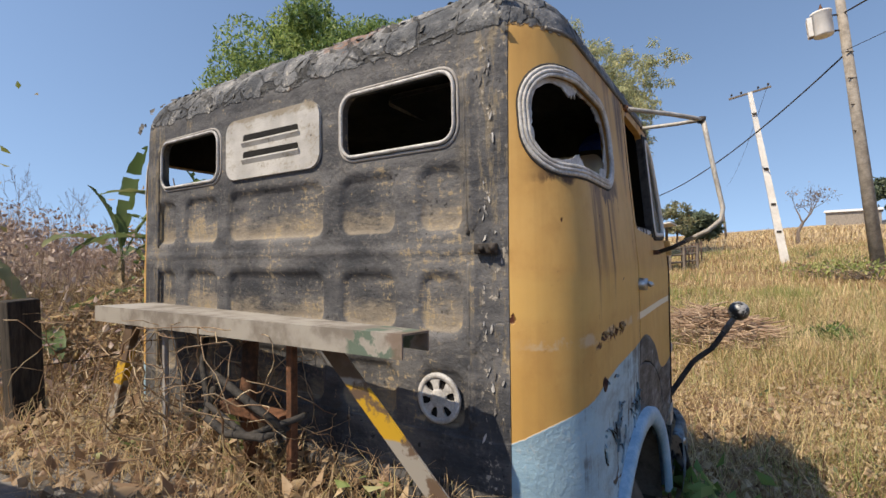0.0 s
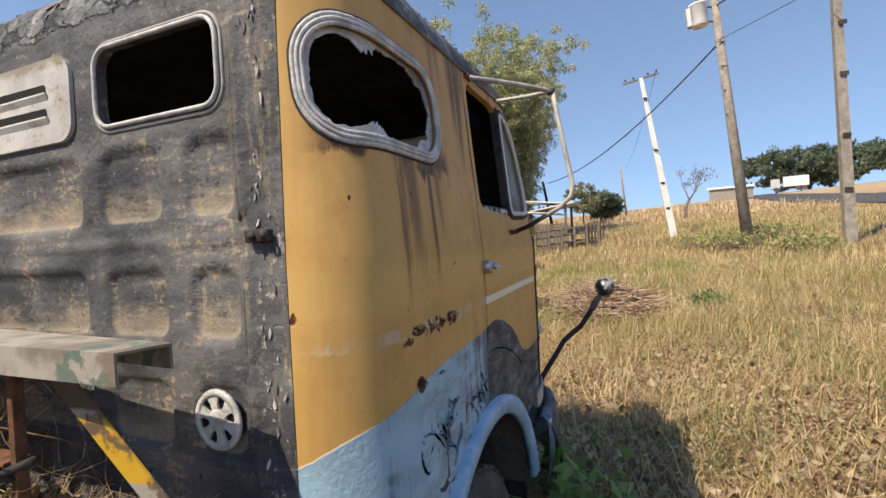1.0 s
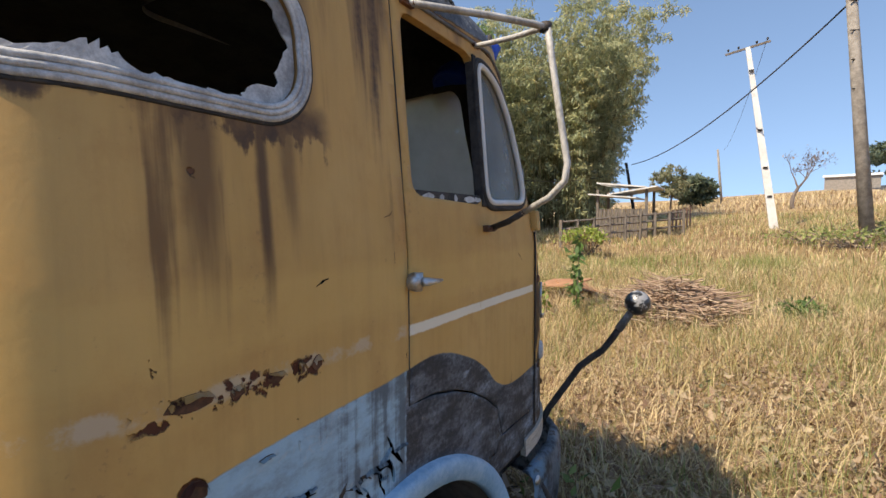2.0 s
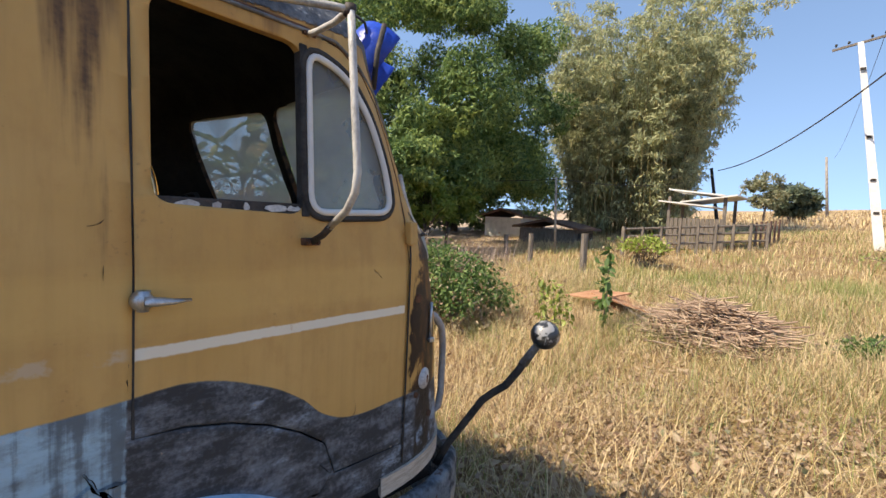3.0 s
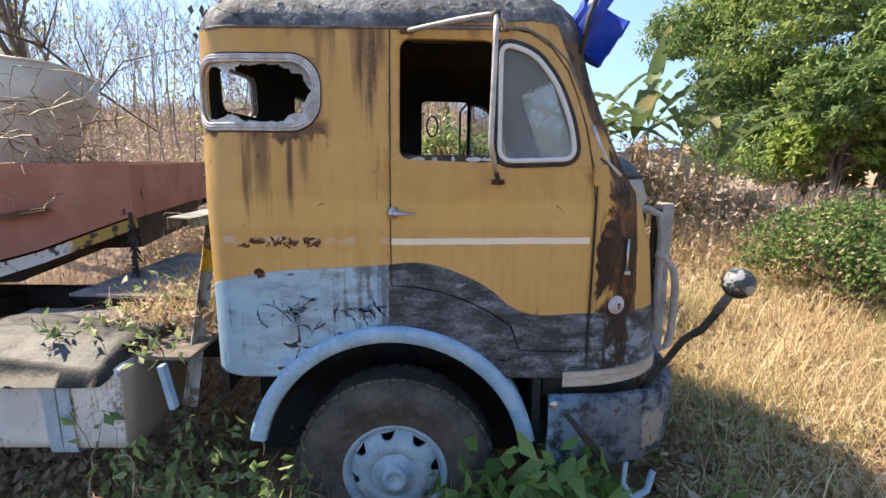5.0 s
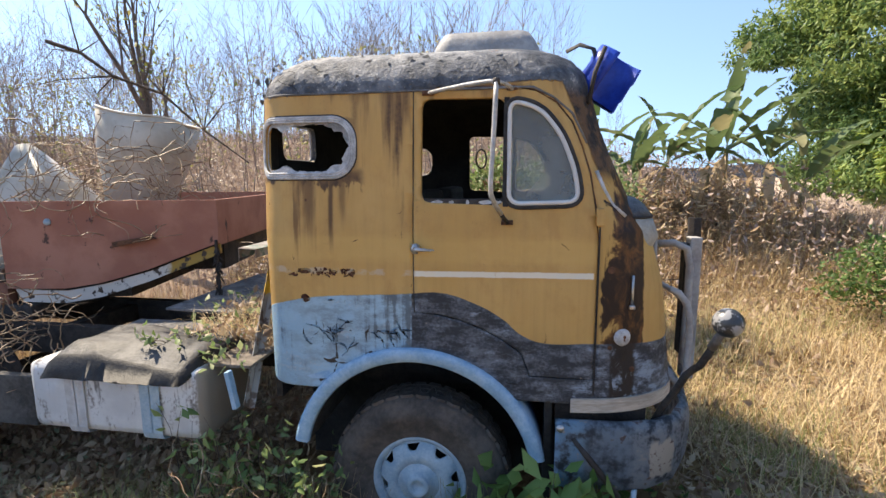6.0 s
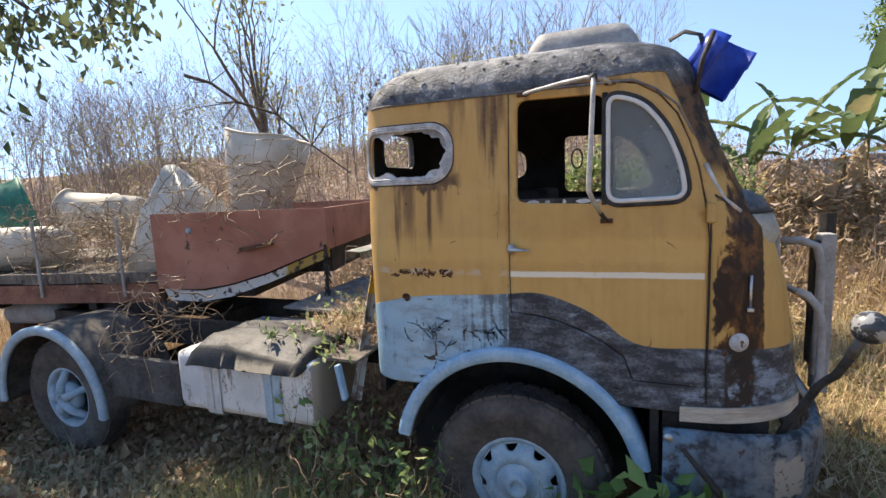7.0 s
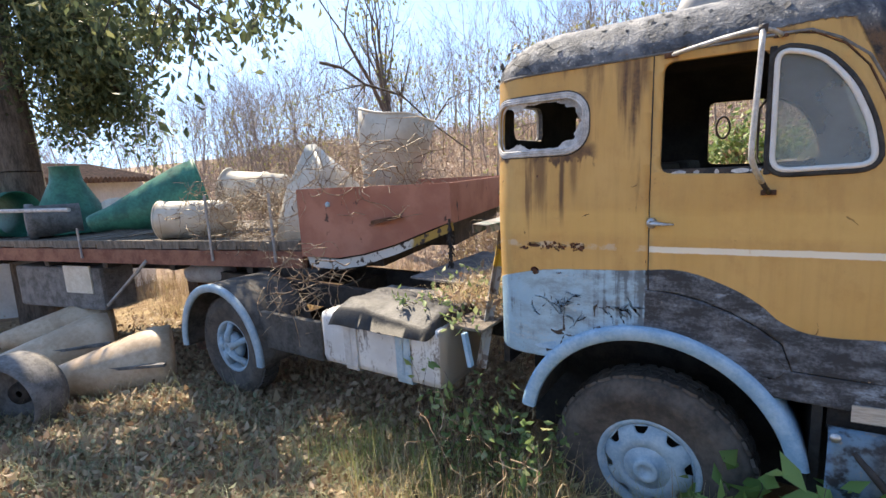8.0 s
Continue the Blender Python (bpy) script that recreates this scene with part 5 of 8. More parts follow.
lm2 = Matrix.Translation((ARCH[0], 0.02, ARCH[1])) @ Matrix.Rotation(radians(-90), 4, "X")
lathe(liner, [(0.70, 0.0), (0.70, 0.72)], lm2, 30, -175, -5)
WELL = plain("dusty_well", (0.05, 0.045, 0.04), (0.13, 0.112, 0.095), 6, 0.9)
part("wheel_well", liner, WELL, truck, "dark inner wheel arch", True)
# added dark sheets behind the wheel stand in for the shade under the cab
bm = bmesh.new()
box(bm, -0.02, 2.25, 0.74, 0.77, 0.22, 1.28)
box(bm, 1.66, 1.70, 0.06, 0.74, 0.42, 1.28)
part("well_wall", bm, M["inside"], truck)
part("axle", tube(bmesh.new(), [(0.94, 0.2, 0.5), (0.94, 2.3, 0.5)], 0.06, 10), M["dark"], truck)
part("axle", tube(bmesh.new(), [(-3.24, 0.2, 0.5), (-3.24, 2.3, 0.5)], 0.08, 10), M["dark"], truck)
# lower rear corner of the cab
bm = bmesh.new()
prism(bm, [(0.085, 1.10), (0.085, 1.205), (0.44, 1.205), (0.44, 1.155), (0.33, 1.150), (0.30, 1.165), (0.26, 1.165), (0.23, 1.145)], lambda x, z: (x, cab_y(x, z) - 0.002, z), lambda x, z: (x, cab_y(x, z) + 0.02, z))
part("lower_skirt", bm, M["blue"], truck, "torn pale blue skirt")
bm = bmesh.new()
box(bm, -0.012, 0.03, 0.2, 2.3, 0.92, 1.12)
part("rear_skirt", bm, M["dark"], truck)

# beam behind the cab with its props
BEAM = Mat("beam_paint", 0.7)
_, by, _ = BEAM.xyz()
n1 = BEAM.noise(14, 5)
n2 = BEAM.noise(3, 5)
bc = BEAM.mix((n2 * 0.6 + n1 * 0.4).step(0.42, 0.58), (0.20, 0.175, 0.15), (0.36, 0.335, 0.30))
ends = (by + (n1 - 0.5) * 0.12).band(0.36, 0.55, 0.01).hi((by + (n1 - 0.5) * 0.08).step(2.10, 2.12))
bc = BEAM.mix(ends * n1.step(0.46, 0.54) * 0.8, bc, (0.06, 0.12, 0.085))
bc = BEAM.mix((by + (n1 - 0.5) * 0.1).step(0.40, 0.38) * 0.7, bc, (0.17, 0.11, 0.08))
BEAM.color(bc).bump(n1, 0.002)
bm = bmesh.new()
prof = [(-0.315, 1.852), (-0.19, 1.846), (-0.19, 1.790), (-0.196, 1.790), (-0.196, 1.840), (-0.309, 1.846), (-0.309, 1.785), (-0.315, 1.785)]
prism(bm, prof, lambda x, z: (x, 0.355, z), lambda x, z: (x if x < -0.2 else x + 0.13, 2.09, z))
beam = part("carrier_beam", bm, BEAM.m, truck, "grey steel channel behind the cab, green at its ends")
bm = bmesh.new()
k = Mat("striped_prop", 0.6)
x, y, z = k.xyz()
nn = k.noise(12, 5)
c1 = k.mix((z + nn * 0.02).band(1.53, 1.68, 0.004), (0.36, 0.335, 0.30), (0.60, 0.36, 0.03))
c1 = k.mix((z + nn * 0.03).step(1.70, 1.71), c1, (0.12, 0.08, 0.05))
c1 = k.mix(nn.step(0.50, 0.58), c1, (0.15, 0.10, 0.07))
k.color(c1)
bm = bmesh.new()
a, b = Vector((-0.23, 0.70, 1.80)), Vector((-0.07, -0.02, 0.95))
d = (b - a).normalized()
s = d.cross(Vector((1, 0, 0))).normalized()
prism(bm, [(-0.032, -0.024), (0.032, -0.024), (0.032, -0.018), (-0.026, -0.018), (-0.026, 0.022), (-0.032, 0.022)], lambda p, q: a + s * p + Vector((q, 0, 0)), lambda p, q: b + s * p + Vector((q, 0, 0)))
part("prop", bm, k.m, beam, "yellow and white angle-iron prop")
a2, b2 = Vector((-0.27, 1.80, 1.80)), Vector((-0.27, 2.10, 1.06))
d = (b2 - a2).normalized()
s2 = d.cross(Vector((1, 0, 0))).normalized()
bm = prism(bmesh.new(), [(-0.03, -0.03), (0.03, -0.03), (0.03, -0.022), (-0.022, -0.022), (-0.022, 0.03), (-0.03, 0.03)], lambda p, q: a2 + s2 * p + Vector((q, 0, 0)), lambda p, q: b2 + s2 * p + Vector((q, 0, 0)))
part("prop", bm, k.m, beam, "yellow and dark angle-iron prop")
bm = bmesh.new()
box(bm, -0.258, -0.230, 0.845, 0.870, 0.9, 1.80, 0.004)
part("prop", bm, M["rust"], beam, "rusty red upright")
bm = tube(bmesh.new(), [(-0.25, 1.62, 1.79), (-0.25, 1.60, 1.0)], 0.012, 6)
part("prop", bm, M["beam"], beam, "thin rod")
# hoses and iron under the beam
for pts, r, mt in (([(-0.15, 1.42, 1.60), (-0.24, 1.30, 1.625), (-0.30, 1.12, 1.62), (-0.30, 0.95, 1.56), (-0.26, 0.86, 1.50), (-0.30, 0.93, 1.475), (-0.33, 1.08, 1.47), (-0.30, 1.25, 1.49), (-0.20, 1.36, 1.55)], 0.014, "rubber"),
                   ([(-0.2, 1.4, 1.78), (-0.26, 1.34, 1.66), (-0.31, 1.22, 1.54), (-0.31, 1.0, 1.47), (-0.24, 0.80, 1.55)], 0.011, "rubber"),
                   ([(-0.15, 1.2, 1.75), (-0.18, 1.18, 1.5), (-0.15, 1.16, 1.2)], 0.03, "rust")):
    part("hose", tube(bmesh.new(), pts, r, 8), M[mt], truck, "perished black hose" if mt == "rubber" else "rusty spring", True)
bm = bmesh.new()
box(bm, -0.26, -0.20, 0.90, 1.24, 1.50, 1.535, 0.004)
part("iron_plate", bm, M["rust"], truck, "rusty red plate")

# fuel tank on the near side
tk = part("fuel_tank", box(bmesh.new(), -1.52, -0.31, -0.10, 0.50, 0.745, 1.185, 0.06), M["tank"], truck, "whitewashed steel fuel tank, scuffed", True)
tm = Mat("tank_paint_white", 0.55)
a, b, c = tm.noise(3, 5), tm.noise(12, 6, 0.65, (1, 1, 0.3)), tm.noise(50, 4)
x, y, z = tm.xyz()
col = tm.mix(a.step(0.4, 0.62), (0.56, 0.56, 0.555), (0.70, 0.70, 0.69))
col = tm.mix((b * 0.7 + c * 0.3).step(0.53, 0.64), col, (0.20, 0.17, 0.15))
drip = tm.noise(20, 4, 0.6, (1, 1, 0.04), offset=3)
col = tm.mix((drip * 0.7 + b * 0.3 + (z - 1.0) * 0.2).step(0.57, 0.62) * 0.8, col, (0.09, 0.08, 0.075))
col = tm.mix((x + (b - 0.5) * 0.04).step(-0.36, -0.34), col, (0.25, 0.22, 0.18))
tm.color(col).bump(b + c * 0.3, 0.004)
tk.data.materials[0] = tm.m
for x in (-1.18, -0.66):
    bm = bmesh.new()
    for dx in (-0.045, 0.02):
        box(bm, x + dx, x + dx + 0.03, -0.112, 0.51, 0.732, 1.197, 0.05)
    part("strap", bm, M["rim"] if x > -1 else M["tank"], tk, "pale steel strap")
bm = bmesh.new()
nx, ny = 30, 18
for side in (1, 0):
    for i in range(nx + 1):
        for j in range(ny + 1):
            u, v = i / nx, j / ny
            x, y = -1.32 + 0.93 * u + 0.07 * v, -0.19 + 0.58 * v
            puff = (max(0.0, 1 - abs(2 * u - 1) ** 14) * max(0.0, 1 - abs(2 * v - 1) ** 12)) ** 0.5
            z = 1.188 + 0.095 * puff * side - 0.06 * (1 - float(smooth01(v, 0.0, 0.40))) + 0.03 * puff * side * math.sin(3 * u + 1)
            z += 0.022 * noise.noise(Vector((x * 4, y * 5, 1))) + 0.010 * noise.noise(Vector((x * 14, y * 14, 3))) * side
            bm.verts.new((x, y, z))
bm.verts.ensure_lookup_table()
half = (nx + 1) * (ny + 1)
for i in range(nx):
    for j in range(ny):
        q = i * (ny + 1) + j
        for o in (0, half):
            bm.faces.new([bm.verts[o + q], bm.verts[o + q + ny + 1], bm.verts[o + q + ny + 2], bm.verts[o + q + 1]])
edge = [i * (ny + 1) for i in range(nx + 1)] + [nx * (ny + 1) + j for j in range(1, ny + 1)] + [i * (ny + 1) + ny for i in range(nx - 1, -1, -1)] + [j for j in range(ny - 1, 0, -1)]
for p, q in zip(edge, edge[1:] + edge[:1]):
    bm.faces.new([bm.verts[p], bm.verts[q], bm.verts[half + q], bm.verts[half + p]])
bm.normal_update()
for f in bm.faces:
    c = f.calc_center_median()
    f.material_index = int(f.normal.z < 0.55 or c.y < -0.125)
pad = thing("old_cushion", "torn grey vinyl cushion lying on the fuel tank", "cushion")
cover = part("cover", bm, M["vinyl"], pad, "", True)
cover.data.materials.append(plain("vinyl_edge", (0.010, 0.010, 0.010), (0.032, 0.030, 0.030), 9, 0.6))
# deck plates with litter between tank and cab
dk = bmesh.new()
box(dk, -1.5, -0.30, 0.50, 0.80, 1.16, 1.19, 0.006)
box(dk, -1.3, -0.35, 0.80, 2.2, 1.235, 1.255, 0.004, Matrix.Rotation(radians(1.5), 4, "Y"))
part("deck_plate", dk, M["mat"], truck, "grey steel deck plate behind the cab")
dk = bmesh.new()
box(dk, -0.34, -0.06, 0.0, 2.2, 1.18, 1.20, 0.004)
part("deck_plate", dk, M["wood"], truck, "littered board behind the cab")
bm = bmesh.new()
box(bm, -0.150, -0.120, -0.085, -0.04, 0.96, 1.19, 0.006, Matrix.Translation((-0.13, -0.08, 1.02)) @ Matrix.Rotation(radians(-10), 4, "Y") @ Matrix.Translation((0.13, 0.08, -1.02)))
part("bracket", bm, M["blue"], truck, "bright blue bent bracket")
# fifth wheel
fw = bmesh.new()
box(fw, -3.7, -2.6, 0.85, 1.65, 1.10, 1.24, 0.03)
part("fifth_wheel", fw, M["dark"], truck, "greasy coupling plate")
# rear mudguard: a half drum over the wheel
mg = bmesh.new()
mm = Matrix.Translation((-3.24, 0.02, 0.50)) @ Matrix.Rotation(radians(-90), 4, "X")
lathe(mg, [(0.70, 0.0), (0.705, 0.02), (0.71, 0.30), (0.705, 0.66), (0.70, 0.68)], mm, 30, -186, 4)
bmesh.ops.solidify(mg, geom=mg.faces[:], thickness=0.006)
GUARD = plain("dusty_guard", (0.042, 0.039, 0.036), (0.12, 0.11, 0.10), 5, 0.85)
part("rear_mudguard", mg, GUARD, truck, "dull grey rear mudguard", True)
arch_lip(truck, -3.24, 0.50, 0.0, 0.03, 0.715, M["rim"], "blue edge of the rear mudguard", -4, 184)
bm = bmesh.new()
box(bm, -2.62, -1.75, 0.10, 0.16, 0.62, 0.98, 0.01, Matrix.Translation((0, 0, 0)))
part("side_plate", bm, GUARD, truck, "dark sagging side plate")

# ---- the trailer ----
TR = Matrix.Translation((-1.220, 1.236, -0.366)) @ Matrix.Rotation(radians(13.2), 4, "Z") @ Matrix.Scale(1.163, 4)
trailer = thing("flatbed_trailer", "rusty flatbed trailer loaded with fibreglass scrap, stakes up", "trailer")


def tb(bm, *b, bevel=0.0):
    return box(bm, *b, bevel=bevel, m=TR)


SIDE = [(-1.42, 1.50), (-1.42, 2.14), (0.12, 2.14), (0.12, 1.82), (-0.10, 1.74), (-0.42, 1.62), (-0.75, 1.53), (-1.02, 1.49)]
pm = Mat("oxide_side", 0.72)
a, b, c = pm.noise(2.2, 5), pm.noise(10, 6, 0.65), pm.noise(8, 4, 0.6, (1, 1, 0.1))
col = pm.mix(a.step(0.38, 0.62), (0.34, 0.135, 0.088), (0.44, 0.20, 0.135))
col = pm.mix((b * 0.6 + c * 0.5).step(0.66, 0.72), col, (0.08, 0.04, 0.03))
pm.color(col).bump(b, 0.003)
for y in (0.0, 2.38):
    bm = prism(bmesh.new(), SIDE, lambda p, q: TR @ Vector((p, y, q)), lambda p, q: TR @ Vector((p, y + 0.03, q)))
    part("side_panel", bm, pm.m, trailer, "red-oxide gooseneck side panel")
    low = [(-1.38, 1.49), (-1.02, 1.47), (-0.75, 1.515), (-0.42, 1.605), (0.12, 1.81), (0.12, 1.735), (-0.42, 1.53), (-0.78, 1.415), (-1.05, 1.375), (-1.34, 1.395)]
    bm = prism(bmesh.new(), low, lambda p, q: TR @ Vector((p, y + 0.02, q)), lambda p, q: TR @ Vector((p, y + 0.05, q)))
    em = Mat("edge_paint", 0.6)
    u = em.xyz()[0]
    w1 = em.noise(14, 5)
    cc = em.mix((u + (w1 - 0.5) * 0.1).step(-1.55, -1.5), (0.62, 0.60, 0.56), (0.40, 0.25, 0.05))
    em.color(em.mix(w1.step(0.54, 0.60), cc, (0.06, 0.04, 0.03)))
    part("side_edge", bm, em.m, trailer, "flaked white and yellow lower edge")
bm = bmesh.new()
tb(bm, 0.09, 0.12, 0.03, 2.38, 1.80, 2.14)
part("headboard", bm, pm.m, trailer)
bm = bmesh.new()
tb(bm, -1.4, 0.08, 0.05, 2.36, 1.80, 1.86)
tb(bm, -1.4, -0.6, 0.10, 2.30, 1.40, 1.50)
tb(bm, -1.0, 0.0, 0.4, 2.0, 1.55, 1.80)
part("gooseneck_floor", bm, M["dark"], trailer)
k = bmesh.new()
lathe(k, [(0.0, 0.02), (0.018, 0.018), (0.025, 0.006), (0.025, 0.0)], TR @ Matrix.Translation((-1.08, -0.002, 1.99)) @ Matrix.Rotation(radians(90), 4, "X"), 16)
part("knob", k, M["rim"], trailer, "blue-grey knob", True)
bm = prism(bmesh.new(), [(-0.62, 1.80), (-0.32, 1.86), (-0.36, 1.88), (-0.62, 1.84)], lambda p, q: TR @ Vector((p, -0.05, q)), lambda p, q: TR @ Vector((p, -0.005, q)))
part("torn_bracket", bm, M["rust"], trailer, "rusted torn step bracket")
for y in (0.0, 2.3):
    bm = bmesh.new()
    tb(bm, -11.5, -1.42, y, y + 0.08, 1.38, 1.545, bevel=0.004)
    part("side_rail", bm, M["rail"], trailer, "rust-red steel side rail")
for i in range(38):
    x = -11.5 + i * 0.265
    bm = bmesh.new()
    tb(bm, x, x + 0.255, 0.01, 2.37, 1.55 + 0.006 * (i % 3), 1.60 + 0.006 * (i % 2))
    part("deck_board", bm, M["wood"], trailer)
bm = bmesh.new()
tb(bm, -11.5, -1.45, 0.005, 0.06, 1.60, 1.645)
part("edge_board", bm, M["wood"], trailer, "dark wooden edge board")
for x in (-2.55, -1.74, -4.6, -6.6):
    bm = bmesh.new()
    tb(bm, x, x + 0.024, -0.03, -0.012, 1.44, 2.12 if x > -3 else 1.8, bevel=0.003)
    part("stake", bm, M["beam"], trailer, "thin grey stake iron")
for y in (0.75, 1.6):
    bm = bmesh.new()
    tb(bm, -11.4, -1.5, y, y + 0.1, 1.15, 1.40)
    part("main_beam", bm, M["dark"], trailer)
for i in range(9):
    bm = bmesh.new()
    tb(bm, -11.0 + i * 1.1, -10.92 + i * 1.1, 0.08, 2.3, 1.30, 1.40)
    part("cross_member", bm, M["dark"], trailer)
for y in (0.45, 1.85):
    bm = bmesh.new()
    tb(bm, -3.5, -3.33, y, y + 0.14, 0.15, 1.40)
    part("landing_leg", bm, M["rust"], trailer, "dark landing leg")
bm = bmesh.new()
for a, b in (((-3.4, 0.6, 1.3), (-2.4, 0.6, 0.95)), ((-3.3, 0.5, 0.9), (-2.6, 0.5, 1.36)), ((-3.54, 0.0, 1.42), (-4.27, -0.02, 0.87)), ((-3.4, 0.5, 0.5), (-2.3, 0.5, 1.25))):
    part("leg_brace", tube(bmesh.new(), [TR @ Vector(a), TR @ Vector(b)], 0.022, 6), M["rust"] if a[1] else M["beam"], trailer)
part("air_tank", lathe(bmesh.new(), [(0, -0.3), (0.1, -0.3), (0.12, -0.27), (0.12, 0.27), (0.1, 0.3), (0, 0.3)], TR @ Matrix.Translation((-3.0, 0.35, 1.22)) @ Matrix.Rotation(radians(90), 4, "Y"), 16), M["beam"], trailer, "grey air tank", True)
bm = bmesh.new()
tb(bm, -6.3, -4.6, 0.15, 0.6, 0.72, 1.28, bevel=0.06)
part("tool_box", bm, M["mat"], trailer, "dark tool box under the deck")
bm = bmesh.new()
tb(bm, -5.25, -4.75, 0.13, 0.15, 0.95, 1.30)
part("hanging_sheet", bm, M["fibre"], trailer, "pale sheet hung under the deck")
for x in (-9.0, -10.2):
    bm = lathe(bmesh.new(), [(0.15, -0.12), (0.45, -0.14), (0.5, -0.1), (0.5, 0.1), (0.45, 0.14), (0.15, 0.12)], TR @ Matrix.Translation((x, 0.3, 0.52)) @ Matrix.Rotation(radians(90), 4, "X"), 28)
    part("trailer_wheel", bm, M["tyre"], trailer, "worn trailer tyre", True)
# frayed rope hanging from the panel's corner
rng = random.Random(5)
bm = bmesh.new()
c0 = TR @ Vector((0.10, 0.0, 1.80))
for i in range(60):
    p = c0 + Vector((rng.gauss(0, 0.01), rng.gauss(0, 0.01), -0.008 * i))
    d = Vector((rng.uniform(-1, 1), rng.uniform(-1, 1), -rng.uniform(0.6, 1.6))).normalized() * 0.055
    tube(bm, [p, p + d * 0.6, p + d], [0.009, 0.007, 0.002], 4)
tube(bm, [c0 + Vector((0, 0, 0.05)), c0 + Vector((0, 0, -0.5))], 0.014, 5)
part("frayed_rope", bm, M["dark"], trailer, "dark frayed rope")

# ---- fibreglass scrap on the trailer and the ground ----
def shell_piece(name, label, prof, m, mat, n=32, a0=0.0, a1=360.0, thick=0.008, wob=0.0, category="fibreglass tank", rim=0):
    bm = lathe(bmesh.new(), prof, m, n, a0, a1)
    if wob:
        for v in bm.verts:
            v.co += Vector((noise.noise(v.co * 2.1), noise.noise(v.co * 2.1 + Vector((7, 0, 0))), noise.noise(v.co * 2.1 + Vector((0, 7, 0))))) * wob
    bmesh.ops.solidify(bm, geom=bm.faces[:], thickness=thick)
    t = thing(name, label, category)
    part("shell", bm, mat, t, "", True)
    if rim:
        r, h = prof[rim]
        bm = tube(bmesh.new(), [m @ Vector((r * math.cos(a), r * math.sin(a), h)) for a in np.linspace(0, 2 * math.pi, 40, endpoint=False)], 0.014, 6, True)
        for v in bm.verts if wob else ():
            v.co += Vector((noise.noise(v.co * 2.1), noise.noise(v.co * 2.1 + Vector((7, 0, 0))), noise.noise(v.co * 2.1 + Vector((0, 7, 0))))) * wob
        part("rim", bm, mat, t, "thick cut edge", True)
    return t


def lay(along, into, z, yaw=0.0, tilt=90.0, roll=0.0):
    """A pose on the trailer: axis laid along local x at tilt 90."""
    return TR @ Matrix.Translation((along, into, z)) @ Matrix.Rotation(radians(yaw), 4, "Z") @ Matrix.Rotation(radians(tilt), 4, "Y") @ Matrix.Rotation(radians(roll), 4, "Z")


FB = Mat("weathered_fibreglass", 0.5)
a, b = FB.noise(2.5, 5), FB.noise(14, 5)
fc = FB.mix(a.step(0.35, 0.65), (0.46, 0.395, 0.305), (0.64, 0.585, 0.49))
FB.color(FB.mix((b * 0.6 + a * 0.4).step(0.56, 0.70) * 0.8, fc, (0.40, 0.32, 0.22))).bump(b, 0.003)
FBT = FB.m
shell_piece("cut_tank", "upright cut white fibreglass tank tangled in dry vine", [(0.22, 0.0), (0.27, 0.25), (0.34, 0.60), (0.375, 0.90)], lay(-0.86, 0.75, 1.93, 0, 12), FBT, 40, thick=0.008, wob=0.05, rim=3)
shell_piece("cone_shell", "leaning off-white fibreglass cone", [(0.60, 0.0), (0.52, 0.25), (0.34, 0.60), (0.05, 0.98)], lay(-1.62, 0.80, 1.62, 0, -9), FBT, 36, wob=0.03)
shell_piece("drum_shell", "beige fibreglass drum lying on its side with an open mouth", [(0.0, -0.42), (0.14, -0.42), (0.19, -0.38), (0.20, -0.25), (0.215, 0.34), (0.225, 0.38)], lay(-3.28, 0.50, 1.835, 205, 90), FBT, 36, wob=0.02, rim=5)
shell_piece("drum_shell", "off-white drum lying open with ribbed wall", [(0.0, 0.42), (0.22, 0.41), (0.25, 0.38), (0.26, 0.14), (0.28, 0.12), (0.26, 0.10), (0.27, -0.38), (0.30, -0.40)], lay(-3.12, 1.40, 2.09, 14, 95), FBT, 36, wob=0.02, rim=7)
shell_piece("green_duct", "dark green fibreglass hopper lying on the deck", [(0.10, -0.85), (0.12, -0.80), (0.15, -0.60), (0.33, -0.05), (0.44, 0.30), (0.47, 0.50), (0.50, 0.55)], lay(-4.35, 0.95, 1.99, 48, 77), M["green"], 40, wob=0.02, rim=6)
shell_piece("green_hopper", "bright green fibreglass cone standing on its mouth", [(0.55, 0.0), (0.54, 0.05), (0.20, 0.75), (0.17, 0.95), (0.19, 0.97)], lay(-6.3, 1.0, 1.63, 0, 0), M["green"], 40)
shell_piece("green_duct", "green fibreglass duct piece lying open", [(0.30, -0.7), (0.31, 0.0), (0.33, 0.6)], lay(-7.4, 0.55, 1.94, 5, 90), M["green"], 36)
shell_piece("dark_roll", "dark grey rolled duct with a flanged mouth", [(0.22, 0.6), (0.22, 0.1), (0.25, 0.08), (0.25, 0.0), (0.13, -0.02), (0.12, 0.3)], lay(-6.2, 0.35, 1.84, 60, 90), M["mat"], 32)
shell_piece("bowl_shell", "tan shallow fibreglass bowl", [(0.0, 0.0), (0.18, 0.04), (0.32, 0.14), (0.38, 0.24)], lay(-5.6, 1.35, 1.7, 0, 30), M["fibre"], 32)
part("pole", tube(bmesh.new(), [TR @ Vector((-7.2, 0.2, 2.02)), TR @ Vector((-5.2, 0.3, 2.0))], 0.03, 8), M["seal"], thing("white_pipe", "white plastic pipe across the scrap", "pipe"))

CREAM = plain("cream_fibreglass", (0.40, 0.29, 0.19), (0.58, 0.455, 0.33), 3, 0.5)


